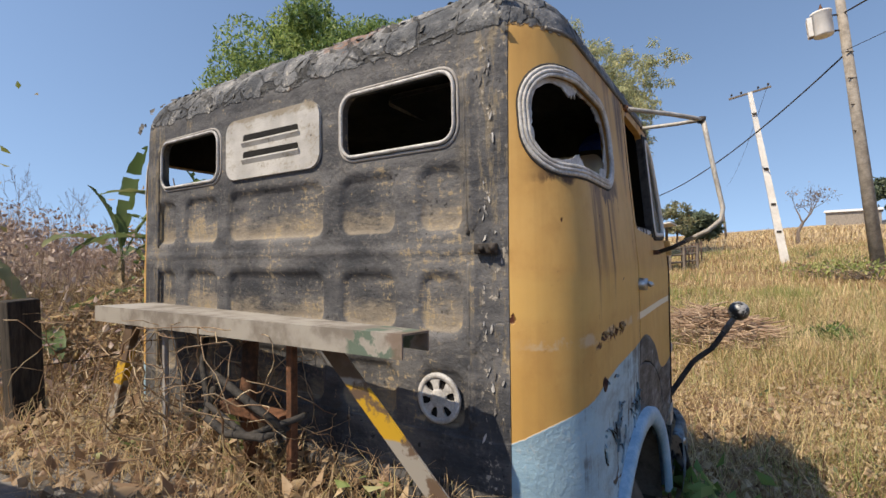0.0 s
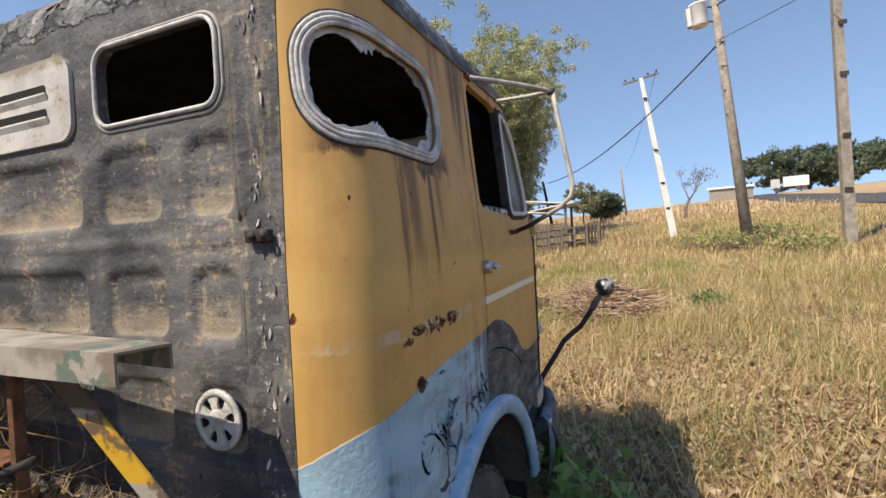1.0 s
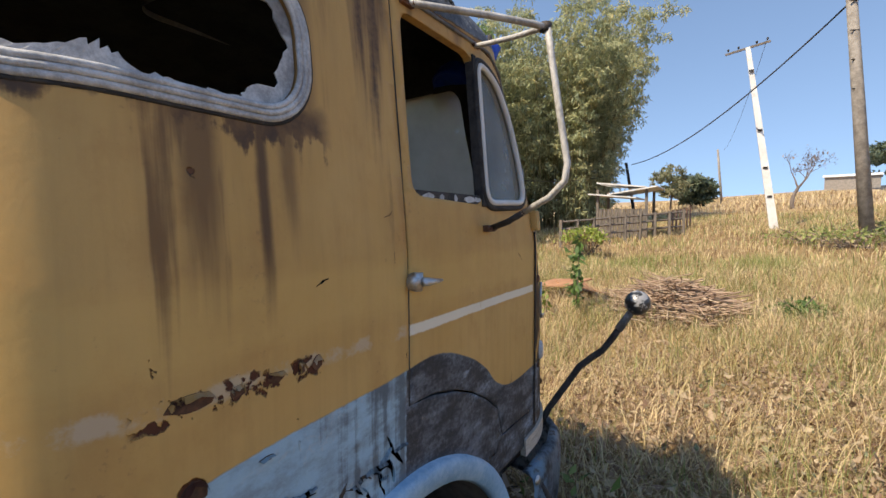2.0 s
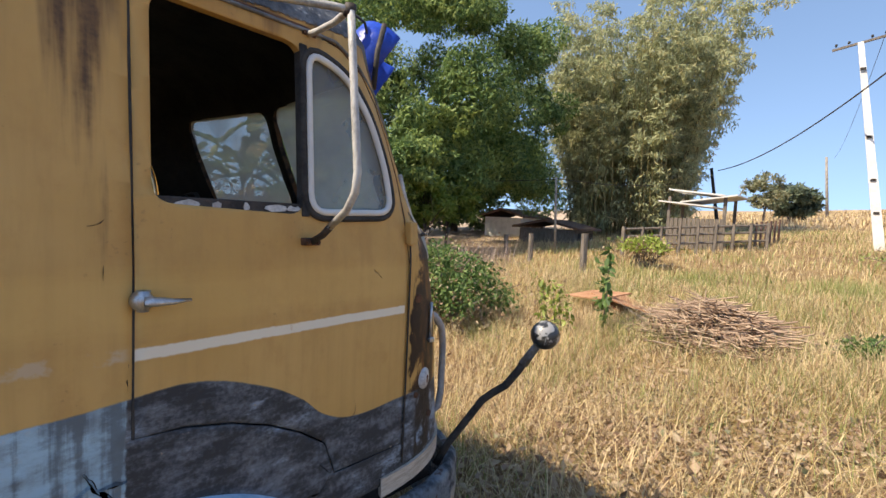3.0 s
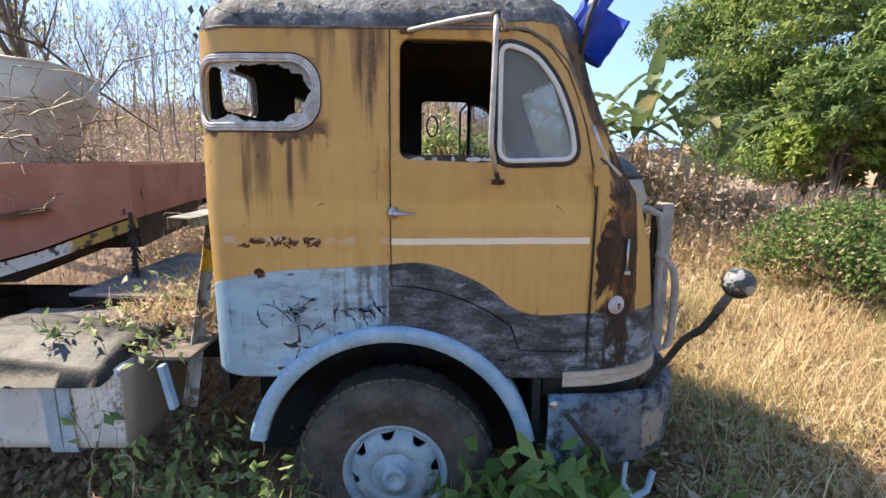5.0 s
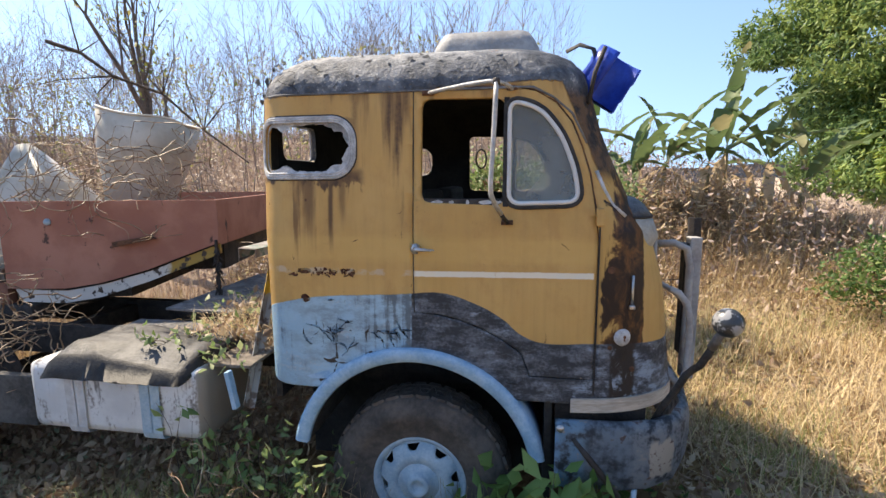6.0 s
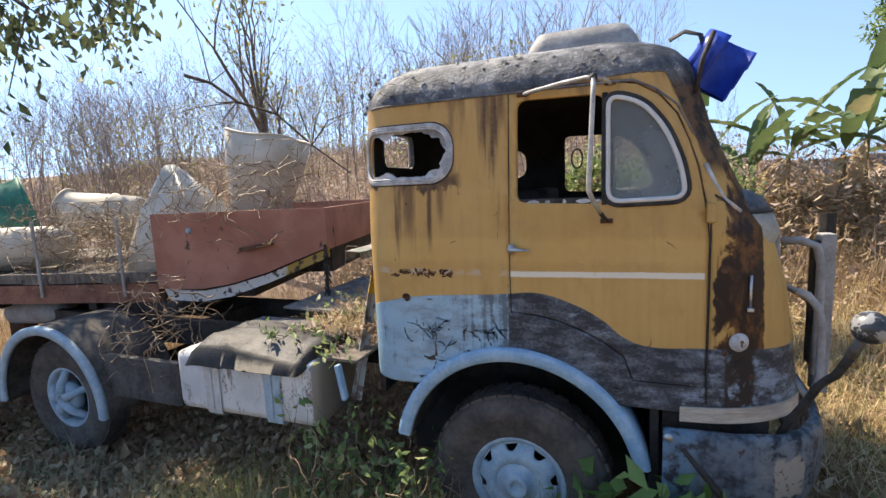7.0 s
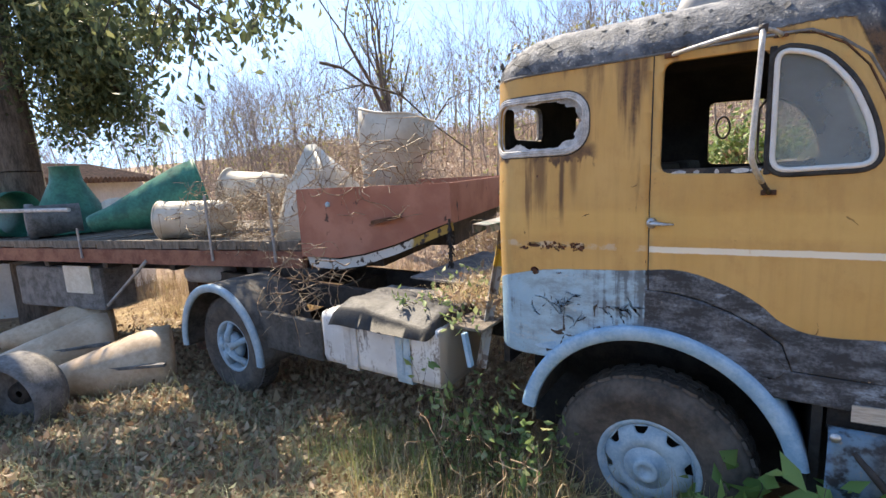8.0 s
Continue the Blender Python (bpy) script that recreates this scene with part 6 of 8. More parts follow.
def ground_cone(x, y, z, yaw, label, r=0.36, length=1.0):
    """A hopper cone lying on the ground with its flange strip."""
    m = Matrix.Translation((x, y, z)) @ Matrix.Rotation(radians(yaw), 4, "Z") @ Matrix.Rotation(radians(90), 4, "Y")
    t = shell_piece("hopper_cone", label, [(r * 0.25, -length * 0.55), (r * 0.30, -length * 0.52), (r * 0.9, length * 0.2), (r, length * 0.35), (r * 0.96, length * 0.48), (0.0, length * 0.5)], m, CREAM, 36, wob=0.012, category="fibreglass cone")
    bm = bmesh.new()
    box(bm, -r * 0.30, -r * 0.22, -0.03, 0.03, -length * 0.55, length * 0.48, m=m @ Matrix.Translation((0.0, -r * 0.62, 0)) @ Matrix.Rotation(radians(24), 4, "X"))
    part("flange", bm, M["mat"], t, "dark seam flange")
    return t


ground_cone(-4.80, -0.42, 0.14, 62, "cream fibreglass cone lying in the litter", 0.42, 1.25)
ground_cone(-6.10, -0.55, 0.16, 75, "cream fibreglass cone lying beside another", 0.42, 1.2)
ground_cone(-7.30, -0.10, 0.16, 70, "cream fibreglass cone beneath the trailer", 0.42, 1.3)
drum = shell_piece("pulley_drum", "grey wheel-like drum end with a pale rim", [(0.10, -0.05), (0.30, -0.10), (0.40, -0.10), (0.42, 0.0), (0.40, 0.25), (0.38, 0.3)], Matrix.Translation((-4.75, -1.28, 0.24)) @ Matrix.Rotation(radians(35), 4, "Z") @ Matrix.Rotation(radians(90), 4, "X"), M["mat"], 36, category="drum", rim=2)
DM = Matrix.Translation((-4.75, -1.28, 0.24)) @ Matrix.Rotation(radians(35), 4, "Z") @ Matrix.Rotation(radians(90), 4, "X")
part("hub", lathe(bmesh.new(), [(0.035, -0.14), (0.10, -0.14), (0.12, -0.06), (0.11, 0.02), (0.035, 0.02)], DM, 20), M["dark"], drum, "dark bored hub", True)


# ---- plants ----
def blades(rng, xy, h, w, lean, spread=None, lift=0.0):
    """Curved grass blades: vertices and triangles."""
    n = len(xy)
    base = np.column_stack([xy, ground_z(xy[:, 0], xy[:, 1]) - 0.01 + lift])
    th = rng.uniform(0, 2 * np.pi, n) if spread is None else spread
    dx, dy = np.cos(th), np.sin(th)
    side = np.column_stack([-dy, dx, np.zeros(n)]) * w[:, None] * 0.5
    l1, l2 = lean * 0.45, lean
    mid = base + np.column_stack([dx * np.sin(l1), dy * np.sin(l1), np.cos(l1)]) * (h * 0.5)[:, None]
    tip = mid + np.column_stack([dx * np.sin(l2), dy * np.sin(l2), np.cos(l2)]) * (h * 0.5)[:, None]
    v = np.stack([base - side, base + side, mid + side * 0.75, mid - side * 0.75, tip], 1)
    i = np.arange(n)[:, None] * 5
    f = np.concatenate([i + [0, 1, 2], i + [0, 2, 3], i + [3, 2, 4]], 1).reshape(-1, 3)
    return v.reshape(-1, 3), f


def leaves(rng, at, size, aspect=0.45, droop=0.4, fold=0.15):
    """Pointed leaves at places, each one folded along its rib."""
    n = len(at)
    d = rng.normal(0, 1, (n, 3))
    d[:, 2] -= droop
    d /= np.linalg.norm(d, axis=1)[:, None]
    up = rng.normal(0, 0.6, (n, 3)) + (0, 0, 1)
    s = np.cross(d, up)
    s /= np.linalg.norm(s, axis=1)[:, None] + 1e-9
    nn = np.cross(s, d)
    L = (size * rng.uniform(0.6, 1.3, n))[:, None]
    a, b = at, at + d * L
    m = at + d * L * 0.45 - nn * L * fold
    v = np.stack([a, m + s * L * aspect * 0.5, b, m - s * L * aspect * 0.5], 1)
    i = np.arange(n)[:, None] * 4
    f = np.concatenate([i + [0, 1, 2], i + [0, 2, 3]], 1).reshape(-1, 3)
    return v.reshape(-1, 3), f


def segments(segs, n=5):
    """Tapered bars from rows of start, end and the two radii."""
    s = np.asarray(segs, float)
    a, b, ra, rb = s[:, :3], s[:, 3:6], s[:, 6], s[:, 7]
    d = b - a
    d /= np.linalg.norm(d, axis=1)[:, None] + 1e-9
    ref = np.where(np.abs(d[:, 2:3]) > 0.9, [[1.0, 0, 0]], [[0, 0, 1.0]])
    u = np.cross(d, ref)
    u /= np.linalg.norm(u, axis=1)[:, None]
    w = np.cross(d, u)
    t = 2 * np.pi * np.arange(n) / n
    ring = u[:, None] * np.cos(t)[None, :, None] + w[:, None] * np.sin(t)[None, :, None]
    v = np.concatenate([a[:, None] + ring * ra[:, None, None], b[:, None] + ring * rb[:, None, None]], 1)
    i = np.arange(len(s))[:, None, None] * 2 * n
    k = np.arange(n)
    f = np.stack([k, (k + 1) % n, (k + 1) % n + n, k + n], -1)[None] + i
    return v.reshape(-1, 3), f.reshape(-1, 4)


def grow(rng, base, height, radius, levels=4, split=3, spread=0.6, up=0.25, wander=0.12, first=0.35, shrink_len=0.68):
    """A branching skeleton: rows for segments() and the tips of the last twigs."""
    segs, tips = [], []

    def limb(p, d, length, r, level):
        steps = 4 if level < 2 else 3
        for k in range(steps):
            q = p + d * (length / steps)
            r2 = r * (0.86 if level else 0.92)
            segs.append([*p, *q, r, r2])
            p, r = q, r2
            d = d + rng.normal(0, wander, 3) + np.array([0, 0, up * 0.15])
            d = d / np.linalg.norm(d)
            if level < levels and k >= 1 and rng.random() < 0.55:
                shoot(p, d, length * shrink_len * 0.8, r * 0.55, level + 1)
        if level < levels:
            for _ in range(split if level else split + 1):
                shoot(p, d, length * shrink_len, r * 0.68, level + 1)
        else:
            tips.append(p)

    def shoot(p, d, length, r, level):
        e = d + rng.normal(0, spread, 3) + np.array([0, 0, up])
        e = e / np.linalg.norm(e)
        limb(p, e, length * rng.uniform(0.7, 1.2), max(r, 0.004), level)

    limb(np.array(base, float), np.array([rng.normal(0, 0.05), rng.normal(0, 0.05), 1.0]), height * first, radius, 0)
    return segs, np.array(tips)


def scatter(rng, n, x0, x1, y0, y1, keep=None):
    p = np.column_stack([rng.uniform(x0, x1, n), rng.uniform(y0, y1, n)])
    return p[keep(p[:, 0], p[:, 1])] if keep else p


def clumped(rng, n, x0, x1, y0, y1, clumps, r, keep=None):
    c = scatter(rng, clumps, x0, x1, y0, y1)
    p = c[rng.integers(0, clumps, n)] + rng.normal(0, r, (n, 2))
    return p[keep(p[:, 0], p[:, 1])] if keep else p


def off_truck(x, y):
    """Away from the cab's footprint and from the walker's feet."""
    inside = (x > -0.2) & (x < 2.45) & (y > 0.05) & (y < 2.45)
    return ~inside


RNG = np.random.default_rng(11)


def field(name, label, n, area, hgt, wid, lean, mat, clumps=0, r=0.15, keep=off_truck, lift=0.0):
    x0, x1, y0, y1 = area
    xy = clumped(RNG, n, x0, x1, y0, y1, clumps, r, keep) if clumps else scatter(RNG, n, x0, x1, y0, y1, keep)
    m = len(xy)
    v, f = blades(RNG, xy, RNG.uniform(*hgt, m), RNG.uniform(*wid, m), RNG.uniform(*lean, m), lift=lift)
    return tagged(quick(name, v, f, mat), label, "grass", kind="stuff")


def in_field(x, y):
    tuft = 0.5 + 0.5 * np.sin(1.7 * x + 1.3 * np.sin(0.9 * y)) * np.sin(1.9 * y + 1.1 * np.sin(1.3 * x))
    ragged = 0.5 + 0.5 * np.sin(57.3 * x + 31.7 * y) * np.sin(43.1 * y - 21.3 * x)
    return (tuft + 0.25 > ragged) & off_truck(x, y) & ((x > 2.4 + 0.5 * np.sin(y * 2.1)) | (y < -2.6) | (y > 3.2)) & (y < 8 + 0.5 * x)


GREENISH = leaf_mat("green_grass", (0.21, 0.27, 0.085), (0.37, 0.40, 0.14), (0.54, 0.48, 0.22), 0.4)
field("dry_grass", "tall dry straw-yellow grass", 52000, (2.2, 13, -6.5, 7.5), (0.14, 0.62), (0.003, 0.009), (0.5, 2.6), M["straw"], 620, 0.20, in_field)
field("fallen_straw", "matted fallen straw", 66000, (2.0, 13, -6.5, 7.5), (0.12, 0.55), (0.003, 0.008), (1.2, 2.1), M["straw"], 0, 0, in_field, 0.03)
field("bent_stalks", "bent dry stalks above the grass", 4200, (2.4, 11, -6, 6), (0.35, 0.95), (0.003, 0.006), (0.5, 2.2), M["straw"], 420, 0.22, in_field)
field("green_grass", "patches of still green grass", 40000, (2.8, 15, -6, 6), (0.14, 0.50), (0.003, 0.007), (0.2, 1.5), GREENISH, 130, 0.36, in_field)
field("far_grass", "dry grass across the field", 46000, (12, 44, -13, 18), (0.15, 0.42), (0.010, 0.024), (0.3, 1.6), M["straw"], 2600, 0.5)
field("far_grass", "dry scrub on the rise towards the road", 9000, (42, 105, -15, 16), (0.3, 0.9), (0.04, 0.09), (0.3, 1.6), M["straw"], 420, 1.1)
field("far_green_grass", "green patches in the dry field", 12000, (10, 40, -12, 10), (0.15, 0.4), (0.012, 0.03), (0.2, 1.1), GREENISH, 160, 0.8)
field("side_grass", "dry grass beyond the truck", 26000, (-1, 14, 3.0, 11), (0.25, 0.7), (0.004, 0.010), (0.3, 1.5), M["straw"], 900, 0.25)
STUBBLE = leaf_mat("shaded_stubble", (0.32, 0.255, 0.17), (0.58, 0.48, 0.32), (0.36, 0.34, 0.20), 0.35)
# grass colour darkened to stand in for the shadow under the trailer
field("dry_grass", "dead grass beyond the trailer", 9000, (-15, -2, 3.4, 7.5), (0.3, 1.0), (0.005, 0.010), (0.1, 1.5), leaf_mat("darkened_dead_grass", (0.20, 0.13, 0.08), (0.46, 0.33, 0.20), (0.34, 0.31, 0.14), 0.3), 260, 0.3)
# brush added to cover the bright ground there, in the same darkened colour
field("dry_grass", "dry brush under the far side of the trailer", 3500, (-10, -1.8, 2.3, 3.9), (0.12, 0.5), (0.005, 0.010), (0.1, 1.2), bpy.data.materials["darkened_dead_grass"], 260, 0.2)
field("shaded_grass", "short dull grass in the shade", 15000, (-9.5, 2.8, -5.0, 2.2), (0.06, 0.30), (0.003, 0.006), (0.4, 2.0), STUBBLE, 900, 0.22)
field("dry_grass", "dry grass behind the walker", 16000, (3, 16, -13, -4.5), (0.12, 0.45), (0.005, 0.012), (0.4, 2.0), M["straw"], 900, 0.4)
field("shaded_grass", "grey-green arching grass in the shade by the tank", 6500, (-5.0, 1.0, -2.0, 0.0), (0.14, 0.60), (0.003, 0.0065), (0.6, 2.4), leaf_mat("grey_green_grass", (0.24, 0.26, 0.15), (0.42, 0.42, 0.26), (0.54, 0.46, 0.30), 0.4), 520, 0.16, None)
field("rear_grass", "tangled dry grass behind the cab", 22000, (-2.6, 2.2, 2.4, 8.0), (0.25, 0.8), (0.003, 0.008), (0.3, 1.5), M["straw"], 700, 0.2)
field("weeds", "tufts of grass by the wheel", 1500, (-1.4, 1.5, -0.55, 0.05), (0.2, 0.65), (0.003, 0.007), (0.2, 1.6), GREENISH, 46, 0.10, None)
field("weeds", "tufts of straw by the wheel", 1300, (-0.7, 1.2, -0.95, -0.05), (0.2, 0.62), (0.003, 0.006), (0.1, 1.6), M["straw"], 44, 0.09, None)


def litter(name, label, n, area, size, mat, h=0.05):
    x0, x1, y0, y1 = area
    xy = RNG.normal(0, 1, (n, 2)) * ((x1 - x0) * 0.27, (y1 - y0) * 0.27) + ((x0 + x1) / 2, (y0 + y1) / 2)
    xy = xy[off_truck(xy[:, 0], xy[:, 1])]
    at = np.column_stack([xy, ground_z(xy[:, 0], xy[:, 1]) + RNG.uniform(0.0, h, len(xy))])
    v, f = leaves(RNG, at, np.full(len(at), size), 0.6, 0.0, 0.2)
    return tagged(quick(name, v, f, mat), label, "leaf litter", kind="stuff")


litter("leaf_litter", "fallen brown leaves in the shade", 46000, (-9, 3.6, -4.6, 2.6), 0.085, M["dry_leaf"], 0.14)
litter("leaf_litter", "large curled leaves on the litter", 1500, (-7, 2.6, -4.0, 1.2), 0.16, M["dry_leaf"], 0.08)
litter("leaf_litter", "fallen brown leaves under the hedge", 16000, (-3, 8, 4.0, 11), 0.10, M["dry_leaf"], 0.3)
litter("low_weeds", "small grey-green weeds", 8000, (-8, 3.0, -4.2, 1.0), 0.055, M["weed"], 0.20)
litter("leaf_litter", "brown leaves and chaff on the open ground", 16000, (1.6, 7.4, -4.5, 3.5), 0.05, M["dry_leaf"], 0.10)


# near leafy plants
def plant(name, label, stems, mat, size, category="plant", stem_mat="bark", per=26, seed=1, aspect=0.5):
    rng = np.random.default_rng(seed)
    segs, at = [], []
    for base, tip, r in stems:
        base, tip = np.array(base, float), np.array(tip, float)
        p = base
        for k in range(6):
            q = base + (tip - base) * (k + 1) / 6 + rng.normal(0, 0.02, 3)
            segs.append([*p, *q, r * (1 - k / 8), r * (1 - (k + 1) / 8)])
            m = per // 6
            if k >= 1:
                at.append(p + (q - p) * rng.uniform(0, 1, (m, 1)) + rng.normal(0, 0.03, (m, 3)))
            p = q
    t = thing(name, label, category)
    child(tagged(quick("stem", *segments(segs, 5), M[stem_mat]), kind="stuff"), t)
    v, f = leaves(rng, np.concatenate(at), np.full(len(np.concatenate(at)), size), aspect, 0.5, 0.12)
    child(quick("foliage", v, f, mat), t)
    return t


r0 = random.Random(2)
stems = []
for k in range(30):
    x, y = r0.uniform(1.25, 2.0), r0.uniform(-0.42, 0.02)
    stems.append(((x, y, gz(x, y)), (x + r0.uniform(-0.15, 0.15), y - r0.uniform(-0.05, 0.15), gz(x, y) + r0.uniform(0.30, 0.68)), 0.005))
WEEDLEAF = leaf_mat("weed_leaf", (0.13, 0.24, 0.065), (0.24, 0.37, 0.115), (0.36, 0.44, 0.16), 0.45)
plant("leafy_weed", "broad-leaved green weed by the front wheel", stems, WEEDLEAF, 0.15, per=18, seed=3, aspect=0.5)
stems = []
for k in range(14):
    x, y = r0.uniform(2.1, 2.9), r0.uniform(-0.2, 0.5)
    stems.append(((x, y, gz(x, y)), (x + r0.uniform(-0.1, 0.1), y, gz(x, y) + r0.uniform(0.15, 0.35)), 0.004))
plant("leafy_weed", "green weed beside the bumper", stems, M["leaf"], 0.10, per=10, seed=4)
VINE = leaf_mat("creeper_leaf", (0.14, 0.22, 0.07), (0.28, 0.36, 0.14), (0.50, 0.50, 0.28), 0.4)
stems = []
for k in range(46):
    x, y = r0.uniform(-0.45, 0.30), r0.uniform(-0.30, 0.1)
    stems.append(((x, y, gz(x, y) + 0.05), (x + r0.uniform(-0.25, 0.35), y - r0.uniform(-0.1, 0.15), r0.uniform(0.55, 1.05)), 0.004))
plant("creeper", "pale green creeper climbing behind the wheel arch", stems, VINE, 0.075, per=14, seed=5)
stems = []
for k in range(30):
    x, y = r0.uniform(-0.75, -0.05), r0.uniform(0.0, 1.6)
    stems.append(((x, y, 1.22), (x + r0.uniform(-0.4, 0.4), y + r0.uniform(-0.3, 0.3), 1.24 + r0.uniform(0.02, 0.16)), 0.004))
plant("creeper", "creeper trailing over the deck behind the cab", stems, VINE, 0.065, per=14, seed=6)


def tangle(name, label, n, lo, hi, mat, length, r, seed, category="dry vines", sag=0.3):
    """Wandering dry stems inside a box."""
    rng = np.random.default_rng(seed)
    segs = []
    for _ in range(n):
        p = rng.uniform(lo, hi)
        d = rng.normal(0, 1, 3)
        d /= np.linalg.norm(d)
        steps = 16
        L = length * rng.uniform(0.5, 1.3) / steps
        q = r * rng.uniform(0.5, 1.5)
        for k in range(steps):
            d = d + rng.normal(0, 0.30, 3) + np.array([0, 0, -sag * 0.12])
            d /= np.linalg.norm(d)
            e = p + d * L
            e = np.clip(e, np.array(lo) - 0.12, np.array(hi) + 0.12)
            segs.append([*p, *e, q, q * 0.96])
            p, q = e, q * 0.96
    v, f = segments(segs, 4)
    return tagged(quick(name, v, f, mat), label, category, kind="stuff")


DRYVINE = leaf_mat("dry_vine", (0.17, 0.10, 0.06), (0.36, 0.25, 0.15), (0.56, 0.45, 0.30), 0.0)
tangle("dry_vines", "dead vine stems tangled under the beam", 230, (-0.50, 0.95, 0.9), (-0.12, 2.2, 1.70), DRYVINE, 0.8, 0.0022, 21)
tangle("dry_vines", "dead stems climbing beside the cab", 150, (-0.7, 1.9, 0.2), (0.5, 4.2, 1.15), DRYVINE, 1.0, 0.0028, 22)
tangle("dry_vines", "dry stems over the trailer's nose", 150, (-3.1, 0.75, 1.95), (-1.5, 2.1, 2.7), DRYVINE, 1.0, 0.0045, 23)
tangle("dry_vines", "heap of dry vines on the deck", 460, (-5.0, 0.6, 1.52), (-3.0, 2.0, 2.15), DRYVINE, 0.7, 0.0045, 24)
tangle("dry_vines", "roots and stems hanging by the mudguard", 60, (-2.6, 0.1, 0.9), (-1.9, 0.7, 1.5), DRYVINE, 0.6, 0.005, 25)
tangle("dry_vines", "twigs by the front wheel", 60, (-0.5, -0.4, 0.1), (0.5, 0.1, 0.7), DRYVINE, 0.6, 0.004, 26)
at = np.column_stack([RNG.uniform(-0.9, 0.1, 900), RNG.uniform(0.7, 2.9, 900), RNG.uniform(0.2, 1.3, 900)])
tagged(quick("dead_leaves", *leaves(RNG, at, np.full(900, 0.07), 0.55), M["dry_leaf"]), "withered leaves caught in the vines", "dead leaves", kind="stuff")


def leafy_tree(name, label, base, height, radius, crown, lumps, n, leaf, mat, seed, bark="bark", levels=3, split=3, first=0.35, spread=0.55, category="tree", aspect=0.35, droop=0.6, inner=0.55, skirt=0.0, lump=(0.09, 0.19), low=None):
    """A tree with limbs and a crown of leaf clumps; crown gives its centre and three radii."""
    rng = np.random.default_rng(seed)
    t = thing(name, label, category)
    segs, tips = grow(rng, base, height, radius, levels, split, spread, first=first)
    child(quick("trunk", *segments(segs, 6), M[bark], True), t)
    c, rad = np.array(crown[0]), np.array(crown[1])
    d = rng.normal(0, 1, (lumps, 3))
    d /= np.linalg.norm(d, axis=1)[:, None]
    flat = np.hypot(d[:, 0], d[:, 1])
    d[:, :2] *= np.where(d[:, 2] < 0.6, np.maximum(flat, 0.88 * skirt) / flat, 1.0)[:, None]
    cen = c + d * rad * rng.uniform(inner, 1.0, (lumps, 1)) * (1 + 0.12 * np.sin(5 * d[:, :1] + 3 * d[:, 1:2]))
    if low is not None:
        open_side = (cen[:, 0] - c[0]) - (cen[:, 1] - c[1]) > 0
        cen[:, 2] = np.maximum(cen[:, 2], np.where(open_side, low, 1.2) + rng.uniform(0, 1.2, lumps))
    size = rng.uniform(*lump, lumps) * rad.mean()
    pick = rng.integers(0, lumps, n)
    o = rng.normal(0, 1, (n, 3))
    o /= np.linalg.norm(o, axis=1)[:, None]
    o[:, 2] = np.where(o[:, 2] < -0.2, o[:, 2] * 0.5, o[:, 2])
    at = cen[pick] + o * size[pick][:, None] * rng.uniform(0.35, 1.0, (n, 1)) ** 0.45
    child(quick("crown", *leaves(rng, at, np.full(n, leaf), aspect, droop), mat), t)
    return t


# mango and bamboo beyond the field
leafy_tree("mango_tree", "large dark green mango tree with low hanging foliage", (21.0, 19.0, gz(21, 19)), 7.5, 0.55, ((21.0, 19.6, 8.9), (9.0, 9.0, 7.2)), 250, 165000, 0.28, M["mango"], 31, levels=3, first=0.3, skirt=1.0, inner=0.72, lump=(0.10, 0.21), low=2.9)
leafy_tree("mango_tree", "young yellow-green mango tree at the wood's edge", (16.2, 17.5, gz(16, 17.5)), 3.4, 0.16, ((15.8, 17.0, 3.0), (2.6, 2.4, 1.9)), 90, 9000, 0.34, leaf_mat("young_mango", (0.16, 0.25, 0.05), (0.28, 0.37, 0.08), (0.42, 0.48, 0.13), 0.45), 32, first=0.45)
for i, (x, y, h, w) in enumerate(((13.6, 13.8, 2.3, 1.5), (15.2, 12.6, 2.5, 1.4), (17.5, 13.2, 2.7, 1.7))):
    leafy_tree("mango_tree", "young mango tree with pale new leaves", (x, y, gz(x, y)), h, 0.09, ((x, y, gz(x, y) + h), (w, w, 1.0)), 50, 4200, 0.30, bpy.data.materials["young_mango"], 36 + i, first=0.5)
leafy_tree("mango_tree", "mango tree behind the grass", (31, 24, gz(31, 24)), 6, 0.4, ((31, 24, 6.5), (6.5, 6, 5)), 260, 26000, 0.45, M["mango"], 33)


